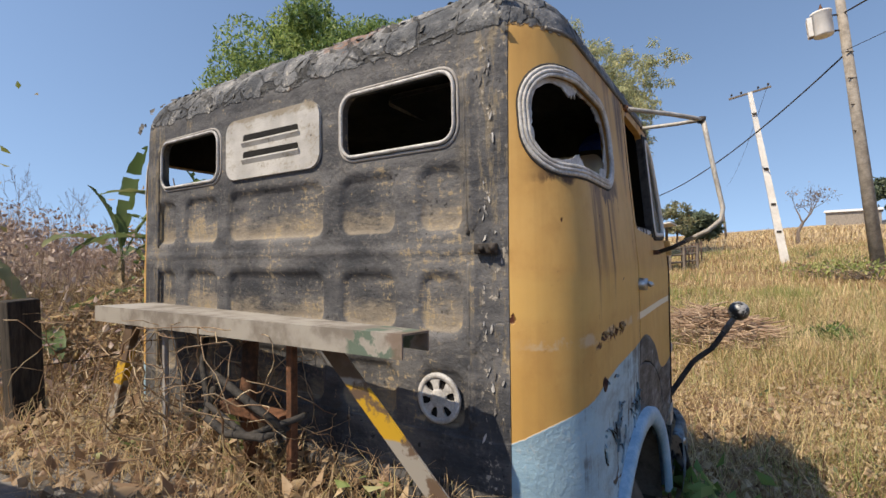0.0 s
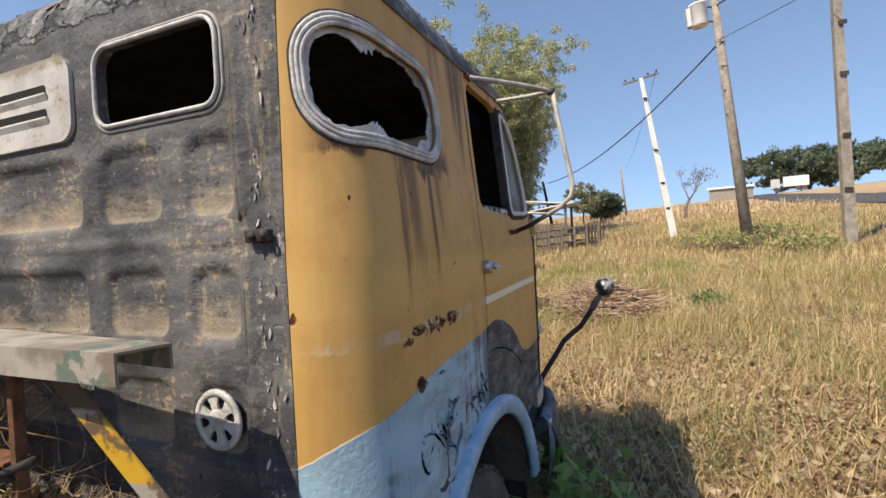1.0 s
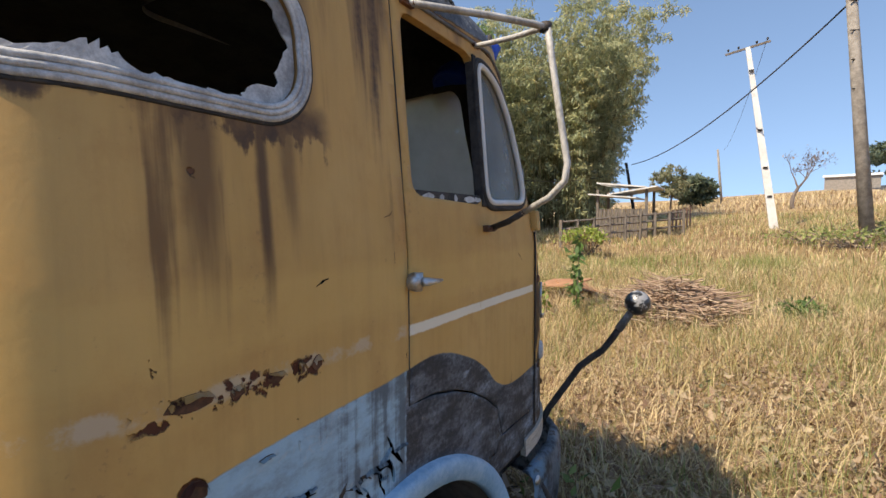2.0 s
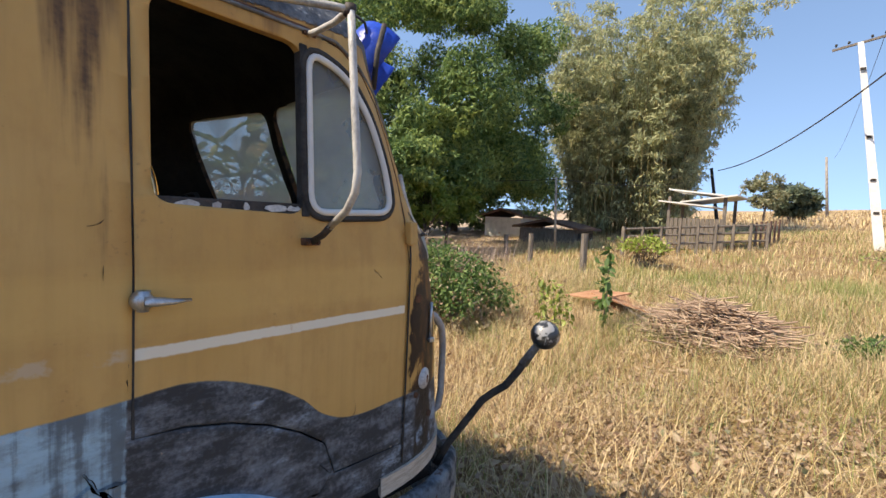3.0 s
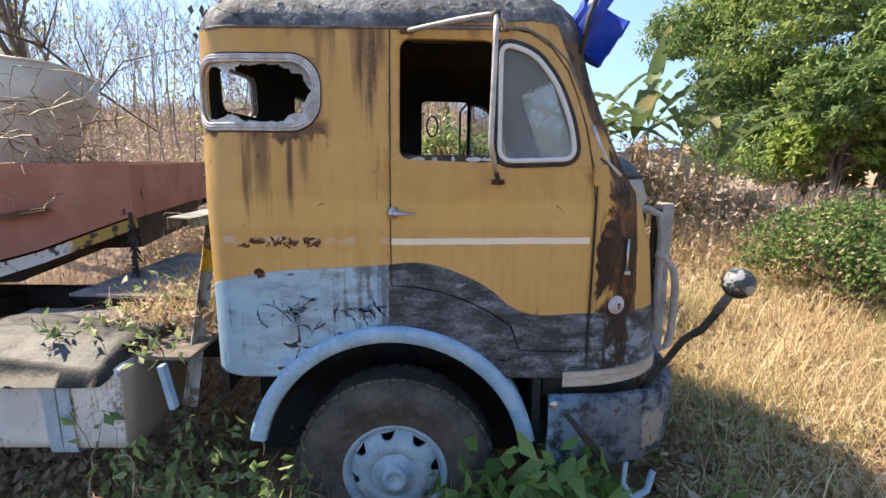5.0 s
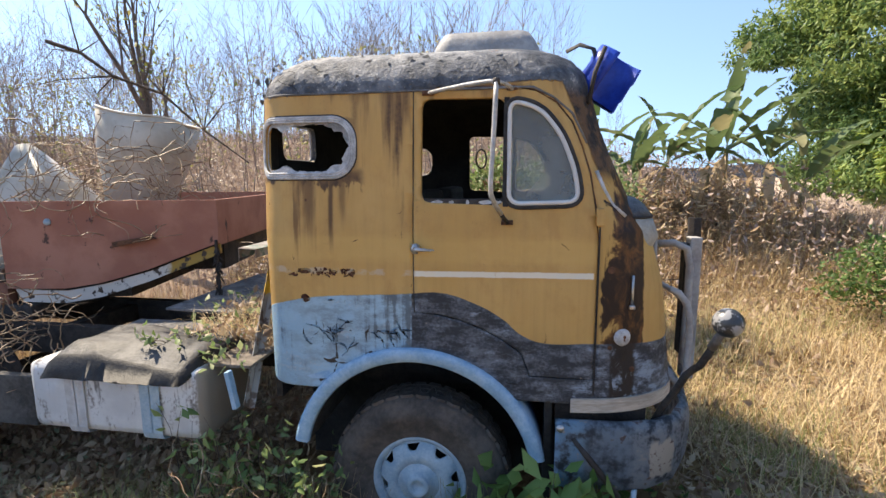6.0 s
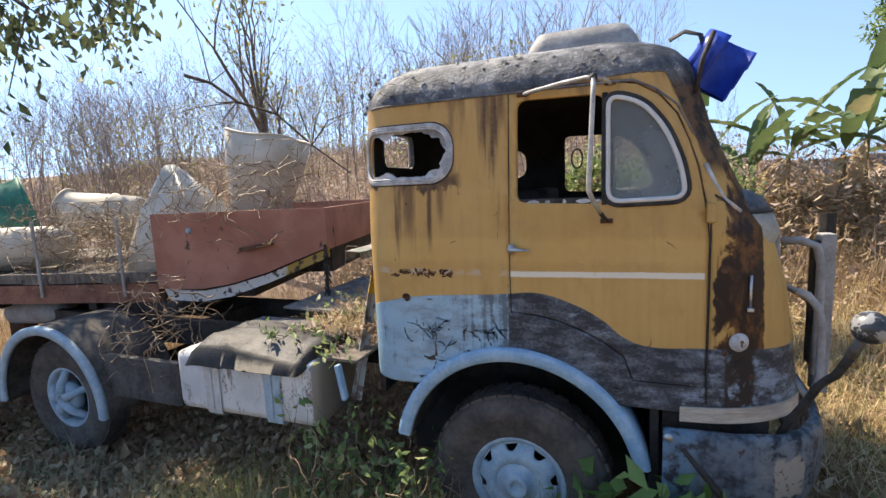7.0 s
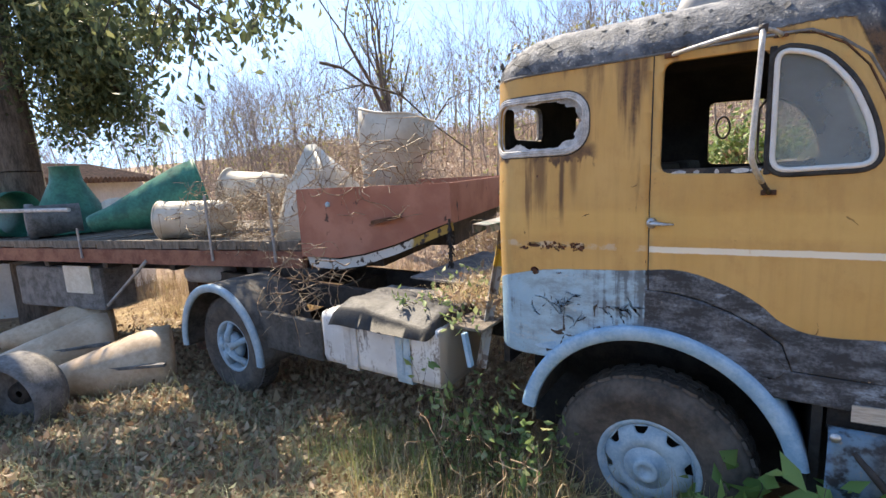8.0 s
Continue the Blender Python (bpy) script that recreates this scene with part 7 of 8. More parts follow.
def bamboo_grove():
    rng = np.random.default_rng(41)
    t = thing("bamboo_grove", "tall feathery olive bamboo clump leaning outward", "bamboo")
    segs, at = [], []
    for k in range(185):
        a, q = rng.uniform(0, 6.28), rng.uniform(0, 1) ** 0.5
        x, y = 36 + 4.2 * q * math.cos(a), 11.5 + 4.2 * q * math.sin(a)
        p = np.array([x, y, gz(x, y)])
        d = np.array([0.07 * math.cos(a) * q, 0.07 * math.sin(a) * q, 1.0])
        h = rng.uniform(9, 16.5)
        for s in range(9):
            e = p + d / np.linalg.norm(d) * h / 9
            segs.append([*p, *e, 0.05 * (1 - s / 10), 0.05 * (1 - (s + 1) / 10)])
            d = d + np.array([math.cos(a) * 0.03 * q, math.sin(a) * 0.03 * q, -0.010 * s]) + rng.normal(0, 0.03, 3)
            for _ in range(2 + (s > 2)):
                c = e + rng.normal(0, 0.45, 3)
                m = 15 + 3 * s
                o = rng.normal(0, 1, (m, 3))
                o /= np.linalg.norm(o, axis=1)[:, None]
                at.append(c + o * (0.5, 0.5, 0.32) * rng.uniform(0.3, 1.0, (m, 1)) - (0, 0, 0.1))
            p = e
    child(tagged(quick("culm", *segments(segs, 4), plain("bamboo_culm", (0.16, 0.14, 0.06), (0.28, 0.24, 0.11), 2, 0.6)), kind="stuff"), t)
    at = np.concatenate(at)
    child(quick("foliage", *leaves(rng, at, np.full(len(at), 0.38), 0.2, 1.0), M["bamboo"]), t)


bamboo_grove()


def bush(name, label, c, rad, n, leaf, mat, seed, category="bush"):
    rng = np.random.default_rng(seed)
    t = thing(name, label, category)
    segs = []
    for k in range(40):
        e = np.array(c) + rng.normal(0, 0.5, 3) * np.array(rad)
        b = np.array([c[0] + rng.normal(0, 0.3) * rad[0], c[1] + rng.normal(0, 0.3) * rad[1], gz(c[0], c[1])])
        segs.append([*b, *e, 0.015, 0.006])
    child(tagged(quick("stem", *segments(segs, 4), M["pale_bark"]), kind="stuff"), t)
    d = rng.normal(0, 1, (110, 3))
    d /= np.linalg.norm(d, axis=1)[:, None]
    d[:, 2] = np.abs(d[:, 2]) - 0.35
    cen = np.array(c) + d * np.array(rad) * rng.uniform(0.55, 1.05, (110, 1))
    at = cen[rng.integers(0, 110, n)] + rng.normal(0, 0.13, (n, 3)) * np.array(rad)
    at[:, 2] = np.maximum(at[:, 2], gz(c[0], c[1]) + 0.05)
    child(quick("foliage", *leaves(rng, at, np.full(n, leaf), 0.55, 0.5), mat), t)
    q = rng.normal(0, 0.5, (n // 2, 3)) * np.array(rad) * (1, 1, 0.9) + np.array(c) - (0, 0, 0.25 * rad[2])
    q[:, 2] = np.maximum(q[:, 2], gz(c[0], c[1]) + 0.03)
    child(quick("withered_foliage", *leaves(rng, q, np.full(len(q), leaf * 0.9), 0.45, 0.5), M["dry_leaf"]), t, "dry brown leaves")
    return t


bush("bush", "rounded green bush in the dry grass", (6.9, 4.25, 0.98), (1.15, 1.25, 0.88), 7000, 0.085, M["leaf"], 51)
bush("bush", "green bush at the edge of the field", (9.4, 6.6, 1.0), (1.3, 1.2, 0.6), 6000, 0.11, M["leaf"], 52)
bush("thicket", "dusty green vine thicket against the far door", (1.20, 3.40, 2.05), (0.55, 0.45, 0.75), 2600, 0.07, VINE, 59, "thicket")
bush("bush", "low green shrub in the grass", (8.6, -1.6, 0.75), (0.5, 0.4, 0.2), 900, 0.09, M["leaf"], 53)
for x, y, s, sd in ((19.0, -2.9, 0.9, 54), (17.6, -3.6, 0.8, 55), (20.4, -5.2, 0.7, 56), (16, -5.0, 0.6, 57)):
    bush("bush", "low green scrub round the pole", (x, y, gz(x, y) + 0.30), (s * 1.5, s * 1.5, 0.34), 300, 0.13, bpy.data.materials["green_grass"], sd)
bush("thicket", "airy yellow-green thicket of vines beyond the cab", (2.15, 4.4, 2.0), (0.95, 0.7, 0.85), 4600, 0.075, VINE, 58, "thicket")
stems = [((7.7, 1.5, gz(7.7, 1.5)), (7.65, 1.45, 1.95), 0.010), ((7.7, 1.5, gz(7.7, 1.5)), (7.8, 1.6, 1.6), 0.007)]
bush("shrub", "small yellow-green shrub by the paddock", (16.2, 3.75, gz(16.2, 3.75) + 0.75), (0.75, 0.75, 0.4), 800, 0.14, leaf_mat("lime_leaf", (0.25, 0.33, 0.06), (0.40, 0.47, 0.11), (0.55, 0.55, 0.18), 0.45), 62, "shrub")
plant("sapling", "thin sapling with a few green leaves", stems, M["leaf"], 0.15, per=60, seed=7)
stems = [((7.3, 1.9 + 0.1 * k, gz(7.3, 2)), (7.2 + 0.12 * k, 1.9 + 0.2 * k, 1.15 + 0.05 * k), 0.007) for k in range(5)]
plant("sapling", "yellow-green sapling in the grass", stems, leaf_mat("young_leaf", (0.20, 0.26, 0.05), (0.32, 0.38, 0.09), (0.45, 0.46, 0.14)), 0.12, per=36, seed=8)


# banana clump over a bank of dead leaves
DEADLEAF = leaf_mat("dead_banana", (0.42, 0.28, 0.17), (0.66, 0.50, 0.32), (0.78, 0.64, 0.44), 0.5)


def banana_plant(x, y, h, n, seed, droop=1.0):
    rng = np.random.default_rng(seed)
    t = thing("banana_plant", "banana plant with torn green leaves", "banana plant")
    z = gz(x, y)
    child(quick("stem", *segments([[x, y, z, x + 0.05, y, z + h * 0.5, 0.10, 0.08], [x + 0.05, y, z + h * 0.5, x + 0.08, y, z + h, 0.08, 0.05]], 8), plain("banana_stem", (0.16, 0.14, 0.07), (0.30, 0.26, 0.13), 6, 0.8), True), t)
    for k in range(n + 3):
        dead = k >= n
        a = 2.4 * k + rng.uniform(-0.3, 0.3)
        L, wd = rng.uniform(1.5, 2.5), rng.uniform(0.12, 0.19) * (0.6 if dead else 1.0)
        el = rng.uniform(-0.9, -0.3) if dead else rng.uniform(0.35, 1.5)
        verts, faces = [], []
        p = np.array([x + 0.08, y, z + h])
        m = 26
        for i in range(m + 1):
            s = i / m
            ang = el - droop * 1.35 * s ** 1.7 * (1.25 - el / 1.8)
            d = np.array([math.cos(a) * math.cos(ang), math.sin(a) * math.cos(ang), math.sin(ang)])
            w = wd * max(0.0, math.sin(min(1, (s - 0.1) * 1.11) * math.pi)) ** 0.55 + 0.012
            side = np.array([-math.sin(a), math.cos(a), 0])
            up = np.cross(d, side)
            dip = up * w * (0.45 + 0.12 * math.sin(i * 1.9))
            verts += [p + side * w + dip, p, p - side * w + dip]
            if i:
                q = 3 * (i - 1)
                if rng.random() > 0.13:
                    faces.append([q, q + 3, q + 4, q + 1])
                if rng.random() > 0.13:
                    faces.append([q + 1, q + 4, q + 5, q + 2])
            p = p + d * L / m
        child(quick("leaf", verts, faces, DEADLEAF if dead else M["banana"], True), t, "withered hanging leaf" if dead else "")
    return t


for i, (x, y, h, n) in enumerate(((3.9, 8.9, 0.8, 6), (4.7, 9.4, 1.0, 6), (5.5, 9.0, 1.1, 6), (6.2, 9.9, 1.5, 6), (6.9, 9.4, 1.4, 6), (3.0, 9.6, 0.8, 6), (7.6, 9.3, 1.0, 6), (1.35, 8.6, 0.1, 6))):
    banana_plant(x, y, h, n, 60 + i)
n = 2200
bx, by = RNG.normal(5.2, 1.7, n), RNG.normal(8.2, 0.9, n)
top = 1.5 * np.exp(-((bx - 5.2) / 2.2) ** 2 - ((by - 8.3) / 1.1) ** 2)
at = np.column_stack([bx, by, ground_z(bx, by) + RNG.uniform(0.1, 1.0, n) * top])
tagged(quick("dead_leaf_bank", *leaves(RNG, at, np.full(n, 0.22), 0.16, 0.3), DEADLEAF), "bank of dead brown banana leaves", "dead leaves", kind="stuff")
field("dry_grass", "pale dead grass over the banana bank", 16000, (0.5, 9.5, 6.2, 10.2), (0.25, 0.9), (0.004, 0.010), (0.3, 1.9), M["straw"], 700, 0.25)


MOUND = leaf_mat("dead_brush", (0.38, 0.25, 0.15), (0.66, 0.50, 0.31), (0.54, 0.47, 0.24), 0.5)
for i, (cx, cy, rx, ry, hh) in enumerate(((2.0, 7.6, 1.4, 1.2, 1.3), (3.6, 8.4, 1.5, 1.1, 1.1), (0.6, 10.0, 1.8, 1.2, 1.2), (5.8, 8.3, 1.6, 0.9, 0.8), (7.8, 8.8, 1.5, 1.0, 0.7), (-1.2, 6.5, 1.6, 1.2, 0.9), (-3.5, 7.5, 2.0, 1.2, 1.1), (1.6, 5.4, 1.0, 0.9, 0.8))):
    n = 1700
    a, q = RNG.uniform(0, 6.28, n), RNG.uniform(0, 1, n) ** 0.5
    bx, by = cx + rx * q * np.cos(a), cy + ry * q * np.sin(a)
    lumpy = 0.75 + 0.35 * np.sin(bx * 4.1 + i) * np.sin(by * 3.7)
    at = np.column_stack([bx, by, ground_z(bx, by) + hh * (1 - q ** 2) * lumpy * RNG.uniform(0.5, 1.1, n) + 0.05])
    heap = thing("dead_brush", "mound of dead brown brush and straw", "brush", "brush on the slope")
    child(quick("withered_foliage", *leaves(RNG, at, np.full(n, 0.16), 0.28, 0.4), MOUND), heap)
    d = RNG.normal(0, 1, (500, 3)) * (0.25, 0.25, 0.22)
    pk = at[RNG.integers(0, n, 500)]
    child(quick("stem", *segments(np.column_stack([pk - d, pk + d, np.full(500, 0.006), np.full(500, 0.003)]), 3), DRYVINE), heap)
n = 1700
xy = np.column_stack([RNG.uniform(-0.70, -0.04, n), RNG.uniform(0.25, 2.5, n)])
v, f = blades(RNG, xy, RNG.uniform(0.12, 0.4, n), RNG.uniform(0.002, 0.005, n), RNG.uniform(1.3, 2.0, n))
v[:, 2] += 1.24 - np.repeat(ground_z(xy[:, 0], xy[:, 1]), 5) + np.repeat(RNG.uniform(0, 0.04, n), 5)
tagged(quick("fallen_straw", v, f, MOUND), "dead straw and stems caught behind the cab", "straw", kind="stuff")
at = np.column_stack([RNG.uniform(-0.70, -0.04, 700), RNG.uniform(0.2, 2.4, 700), RNG.uniform(1.25, 1.36, 700)])
tagged(quick("dead_leaves", *leaves(RNG, at, np.full(700, 0.08), 0.5, 0.1), M["dry_leaf"]), "curled dead leaves behind the cab", "dead leaves", kind="stuff")
n = 5000
xy = np.column_stack([RNG.normal(-0.25, 0.4, n), RNG.uniform(2.45, 4.2, n)])
v, f = blades(RNG, xy, RNG.uniform(0.4, 1.25, n), RNG.uniform(0.002, 0.006, n), RNG.uniform(0.2, 1.7, n))
tagged(quick("dry_grass", v, f, MOUND), "tall dead grass beside the cab", "grass", kind="stuff")


# bare woods on the hill
def bare_model(rng):
    """A slender leafless tree of unit height: bars for segments()."""
    rows = []
    p, d, r = np.zeros(3), np.array([rng.normal(0, 0.06), rng.normal(0, 0.06), 1.0]), 0.0085
    for k in range(8):
        q = p + d / np.linalg.norm(d) / 8
        rows.append([*p, *q, r, r * 0.84])
        if k > 2 or rng.random() < 0.15:
            for _ in range(1 + int(k > 4)):
                a = rng.uniform(0, 6.28)
                e = np.array([math.cos(a) * 0.62, math.sin(a) * 0.62, rng.uniform(0.5, 1.0)])
                b, rb, L = q, r * 0.5, rng.uniform(0.11, 0.27) * (1.25 - 0.07 * k)
                for m in range(3):
                    c = b + e / np.linalg.norm(e) * L * 0.6
                    rows.append([*b, *c, rb, rb * 0.7])
                    for _ in range(2):
                        t = e + rng.normal(0, 0.5, 3) + (0, 0, 0.2)
                        rows.append([*c, *(c + t / np.linalg.norm(t) * L * 0.55), rb * 0.55, rb * 0.3])
                    b, rb = c, rb * 0.7
                    e = e + rng.normal(0, 0.22, 3) + (0, 0, 0.22)
        p, r = q, r * 0.84
        d = d + rng.normal(0, 0.07, 3) * (1, 1, 0)
    return np.array(rows)


def clear_of_banana(x, y):
    """The gap in the woods behind the banana plants."""
    return ~((x + 1.3 > 0.17 * (y + 0.4)) & (x + 1.3 < 0.9 * (y + 0.4)))


def woods(name, label, n, area, height, seed, keep=clear_of_banana):
    rng = np.random.default_rng(seed)
    models = [bare_model(rng) for _ in range(12)]
    rows = []
    for x, y in scatter(rng, n, *area, keep):
        s = models[rng.integers(0, 12)].copy()
        h = rng.uniform(*height)
        a = rng.uniform(0, 6.28)
        rot = np.array([[math.cos(a), -math.sin(a), 0], [math.sin(a), math.cos(a), 0], [0, 0, 1]])
        o = np.array([x, y, gz(x, y)])
        s[:, :3], s[:, 3:6] = s[:, :3] @ rot.T * h + o, s[:, 3:6] @ rot.T * h + o
        s[:, 6:] *= h * rng.uniform(0.5, 1.15)
        s[:, 6:] = np.maximum(s[:, 6:], 0.0055)
        rows.append(s)
    v, f = segments(np.concatenate(rows), 3)
    return tagged(quick(name, v, f, M["twig"]), label, "woods", kind="stuff")


woods("bare_woods", "leafless grey woods on the hill", 430, (-46, 9, 14, 42), (3.6, 7.0), 71)
woods("bare_woods", "leafless saplings at the wood's edge", 135, (-24, 4, 9.0, 15), (2.2, 5.0), 72)
woods("bare_woods", "leafless woods behind the banana plants", 150, (-2, 30, 26, 46), (2.0, 3.6), 73, None)
woods("bare_woods", "leafless scrub behind the shed and trailer", 160, (-60, -14, 4, 16), (3, 6.5), 74)
HB = leaf_mat("hill_brush", (0.27, 0.195, 0.16), (0.42, 0.315, 0.26), (0.54, 0.42, 0.335), 0.2)
field("hill_brush", "dry brown brush on the slope", 68000, (-40, 16, 5.0, 30), (0.4, 1.5), (0.006, 0.018), (0.1, 1.2), HB, 2400, 0.5, lambda x, y: y - 5.2 > 0.12 * np.abs(x + 4))
xy = clumped(RNG, 26000, -34, 8, 5.5, 24, 420, 0.6)
at = np.column_stack([xy, ground_z(xy[:, 0], xy[:, 1]) + RNG.uniform(0.1, 1.5, len(xy))])
tagged(quick("brush_leaves", *leaves(RNG, at, np.full(len(at), 0.13), 0.5), HB), "withered leaves on the slope", "brush", kind="stuff")
YELLOWING = leaf_mat("yellowing_leaf", (0.20, 0.24, 0.07), (0.36, 0.36, 0.12), (0.50, 0.40, 0.16))
xy = clumped(RNG, 9000, -30, 1, 9, 26, 110, 0.8)
at = np.column_stack([xy, ground_z(xy[:, 0], xy[:, 1]) + RNG.uniform(0.5, 5.0, len(xy))])
tagged(quick("sparse_leaves", *leaves(RNG, at, np.full(len(at), 0.16), 0.5), YELLOWING), "sparse yellowing leaves on saplings", "leaves", kind="stuff")


def bare_tree(base, height, radius, label, seed, leafn=0, lmat=None, lsize=0.12, levels=4, spread=0.5, first=0.36, up=0.3, bark="pale_bark"):
    rng = np.random.default_rng(seed)
    t = thing("bare_tree", label, "tree")
    segs, tips = grow(rng, base, height, radius, levels, 2, spread, up=up, first=first, wander=0.14)
    child(quick("trunk", *segments(segs, 5), M[bark], True), t)
    if leafn:
        pick = tips[rng.integers(0, len(tips), leafn)] + rng.normal(0, 0.18, (leafn, 3))
        child(quick("foliage", *leaves(rng, pick, np.full(leafn, lsize), 0.5, 0.6), lmat), t)
    return t


bare_tree((-7.6, 8.2, gz(-7.6, 8.2)), 9.0, 0.15, "nearly leafless tree with forked trunk on the slope", 81, 700, YELLOWING, 0.14, spread=0.36, up=0.45, first=0.42)
bare_tree((46.0, -4.2, gz(46, -4.2)), 6.5, 0.16, "small leafless tree by the road", 82, 120, M["twig"], 0.22, 6, 0.42, 0.27, 0.22)
bare_tree((-3.6, 13.5, gz(-3.6, 13.5)), 6.0, 0.10, "thin leafless tree on the slope", 83)


def shade_tree():
    """The big tree whose limbs hang over the trailer and shade the ground."""
    rng = np.random.default_rng(91)
    t = thing("shade_tree", "broad tree with dark hanging leaves above the trailer", "tree")
    x, y = -10.6, 0.60
    z = gz(x, y)
    segs = [[x, y, z, x + 0.05, y, z + 3.2, 0.44, 0.38], [x + 0.05, y, z + 3.2, x - 0.1, y + 0.05, z + 6.6, 0.38, 0.30]]
    fork = np.array([x - 0.1, y + 0.05, z + 6.6])
    dark, loose = [], []

    def limb(e, r, rise, twig, n, spread, store):
        p = fork
        for k in range(9):
            s = (k + 1) / 9
            q = fork + (np.array(e, float) - fork) * s + np.array([0, 0, rise * math.sin(math.pi * s)]) + rng.normal(0, 0.10, 3)
            segs.append([*p, *q, r, r * 0.82])
            if k > 4:
                for _ in range(3):
                    d = rng.normal(0, twig, 3) + np.array([0, 0, -0.2])
                    segs.append([*q, *(q + d), r * 0.35, 0.006])
                    store.append(q + d * rng.uniform(0.3, 1.2, (n, 1)) + rng.normal(0, spread, (n, 3)))
            p, r = q, r * 0.82

    for e in ((-9.6, 1.9, 4.5), (-9.7, 1.5, 5.2), (-9.3, 2.2, 3.9), (-9.1, 1.7, 5.0), (-10.0, 2.3, 4.3), (-9.9, 1.9, 3.5), (-9.6, 2.5, 5.3), (-10.3, 1.7, 4.0)):
        limb(e, 0.13, 0.6, 0.45, 170, 0.24, dark)
    for e in ((-4.2, 0.9, 4.25), (-3.9, 1.5, 4.7), (-4.9, 1.0, 4.5), (-5.2, 2.6, 5.0)):
        limb(e, 0.13, 0.9, 0.45, 34, 0.15, loose)
    # unseen upper limbs, added to dapple the ground with shade
    for e in ((-5.2, 4.6, 6.6), (-9.0, -1.5, 7.5), (-12, 3, 7), (-6.5, 2.4, 7.6)):
        limb(e, 0.15, 1.0, 0.60, 11, 0.28, loose)
    child(quick("trunk", *segments(segs, 8), M["bark"], True), t)
    mat = leaf_mat("shade_leaf", (0.075, 0.105, 0.055), (0.15, 0.185, 0.09), (0.27, 0.28, 0.13), 0.45)
    at = np.concatenate(dark)
    child(quick("crown", *leaves(rng, at, np.full(len(at), 0.145), 0.42, 0.9), mat), t)
    at = np.concatenate(loose)
    child(quick("hanging_spray", *leaves(rng, at, np.full(len(at), 0.16), 0.5, 1.6), mat), t)


shade_tree()
# fallen limb across the slope
rng = np.random.default_rng(95)
lim = thing("leaning_branch", "long leafless branch leaning over the slope", "branch")
pts = [(-6.9, 5.2, 4.75), (-6.3, 5.25, 4.55), (-5.8, 5.4, 4.15), (-5.0, 5.6, 3.85), (-4.3, 5.7, 3.2), (-3.5, 5.8, 2.6)]
segs = [[*a, *b, 0.038 - 0.005 * i, 0.033 - 0.005 * i] for i, (a, b) in enumerate(zip(pts, pts[1:]))]
child(quick("limb", *segments(segs, 7), M["bark"], True), lim)
for i in range(1, 5):
    for _ in range(4):
        p = np.array(pts[i])
        d = rng.normal(0, 0.35, 3)
        e = d + rng.normal(0, 0.25, 3)
        child(quick("twig", *segments([[*p, *(p + d), 0.014, 0.009], [*(p + d), *(p + d + e), 0.009, 0.003]], 5), M["bark"], True), lim)


# ---- the field's far side: fences, shed, poles, road ----
def pole(name, label, foot, head, r0, r1, mat, square=False):
    t = thing(name, label, "utility pole")
    bm = tube(bmesh.new(), [foot, [(a + b) / 2 for a, b in zip(foot, head)], head], [r0, (r0 + r1) / 2, r1], 4 if square else 14)
    part("shaft", bm, mat, t, "", not square)
    return t


p1 = pole("utility_pole", "weathered round concrete pole carrying a transformer", (19.4, -4.17, 1.35), (19.62, -3.37, 11.2), 0.20, 0.13, M["concrete"])
tm = Matrix.Translation((19.35, -2.88, 10.0)) @ Matrix.Rotation(radians(-5), 4, "X")
part("transformer", lathe(bmesh.new(), [(0, -0.42), (0.27, -0.42), (0.29, -0.38), (0.29, 0.34), (0.31, 0.36), (0.31, 0.42), (0.0, 0.46)], tm, 20), M["white"], p1, "pale grey transformer can", True)
for k in range(7):
    bm = bmesh.new()
    box(bm, -0.16 + 0.05 * k, -0.145 + 0.05 * k, 0.28, 0.42, -0.36, 0.30, m=tm)
    part("cooling_fin", bm, M["rust"] if k % 2 else M["white"], p1)
for dx in (-0.12, 0.0, 0.12):
    part("bushing", lathe(bmesh.new(), [(0.02, 0.42), (0.05, 0.46), (0.03, 0.50), (0.05, 0.54), (0.03, 0.58), (0.015, 0.66)], tm @ Matrix.Translation((dx, 0, 0)), 10), M["rust"], p1, "", True)
for z, a, b in ((10.3, -2.9, -3.4), (9.75, -2.9, -3.45)):
    part("bracket", tube(bmesh.new(), [(19.4, a, z), (19.58, b, z)], 0.03, 6), M["dark"], p1)
for k in range(4):
    part("pole_step", tube(bmesh.new(), [(19.45, -3.85 + 0.05 * k, 6.2 + k * 0.9), (19.35, -3.62 + 0.05 * k, 6.2 + k * 0.9)], 0.02, 5), M["dark"], p1)
p2 = pole("utility_pole", "leaning whitewashed square pole with a crossarm", (26.0, -2.1, 1.6), (26.0, -0.86, 10.0), 0.24, 0.13, M["white"], True)
part("crossarm", tube(bmesh.new(), [(26, 0.02, 9.83), (26, -1.72, 10.13)], 0.06, 4), M["wood"], p2)
for y, z in ((-0.1, 9.95), (-0.5, 10.0), (-1.2, 10.12), (-1.6, 10.2)):
    part("insulator", lathe(bmesh.new(), [(0.0, 0.12), (0.04, 0.11), (0.05, 0.04), (0.02, 0.0)], Matrix.Translation((26, y, z)), 8), M["dark"], p2)
for z in (8.9, 6.2, 4.5, 3.2):
    f = (z - 1.6) / 8.4
    bm = bmesh.new()
    box(bm, 25.82, 25.86, -2.1 + 1.24 * f - 0.09, -2.1 + 1.24 * f + 0.09, z - 0.05, z + 0.05)
    part("clamp", bm, M["dark"], p2)
p3 = pole("utility_pole", "grey square concrete pole", (16.8, -6.3, 1.3), (16.8, -6.15, 9.6), 0.20, 0.15, M["concrete"], True)
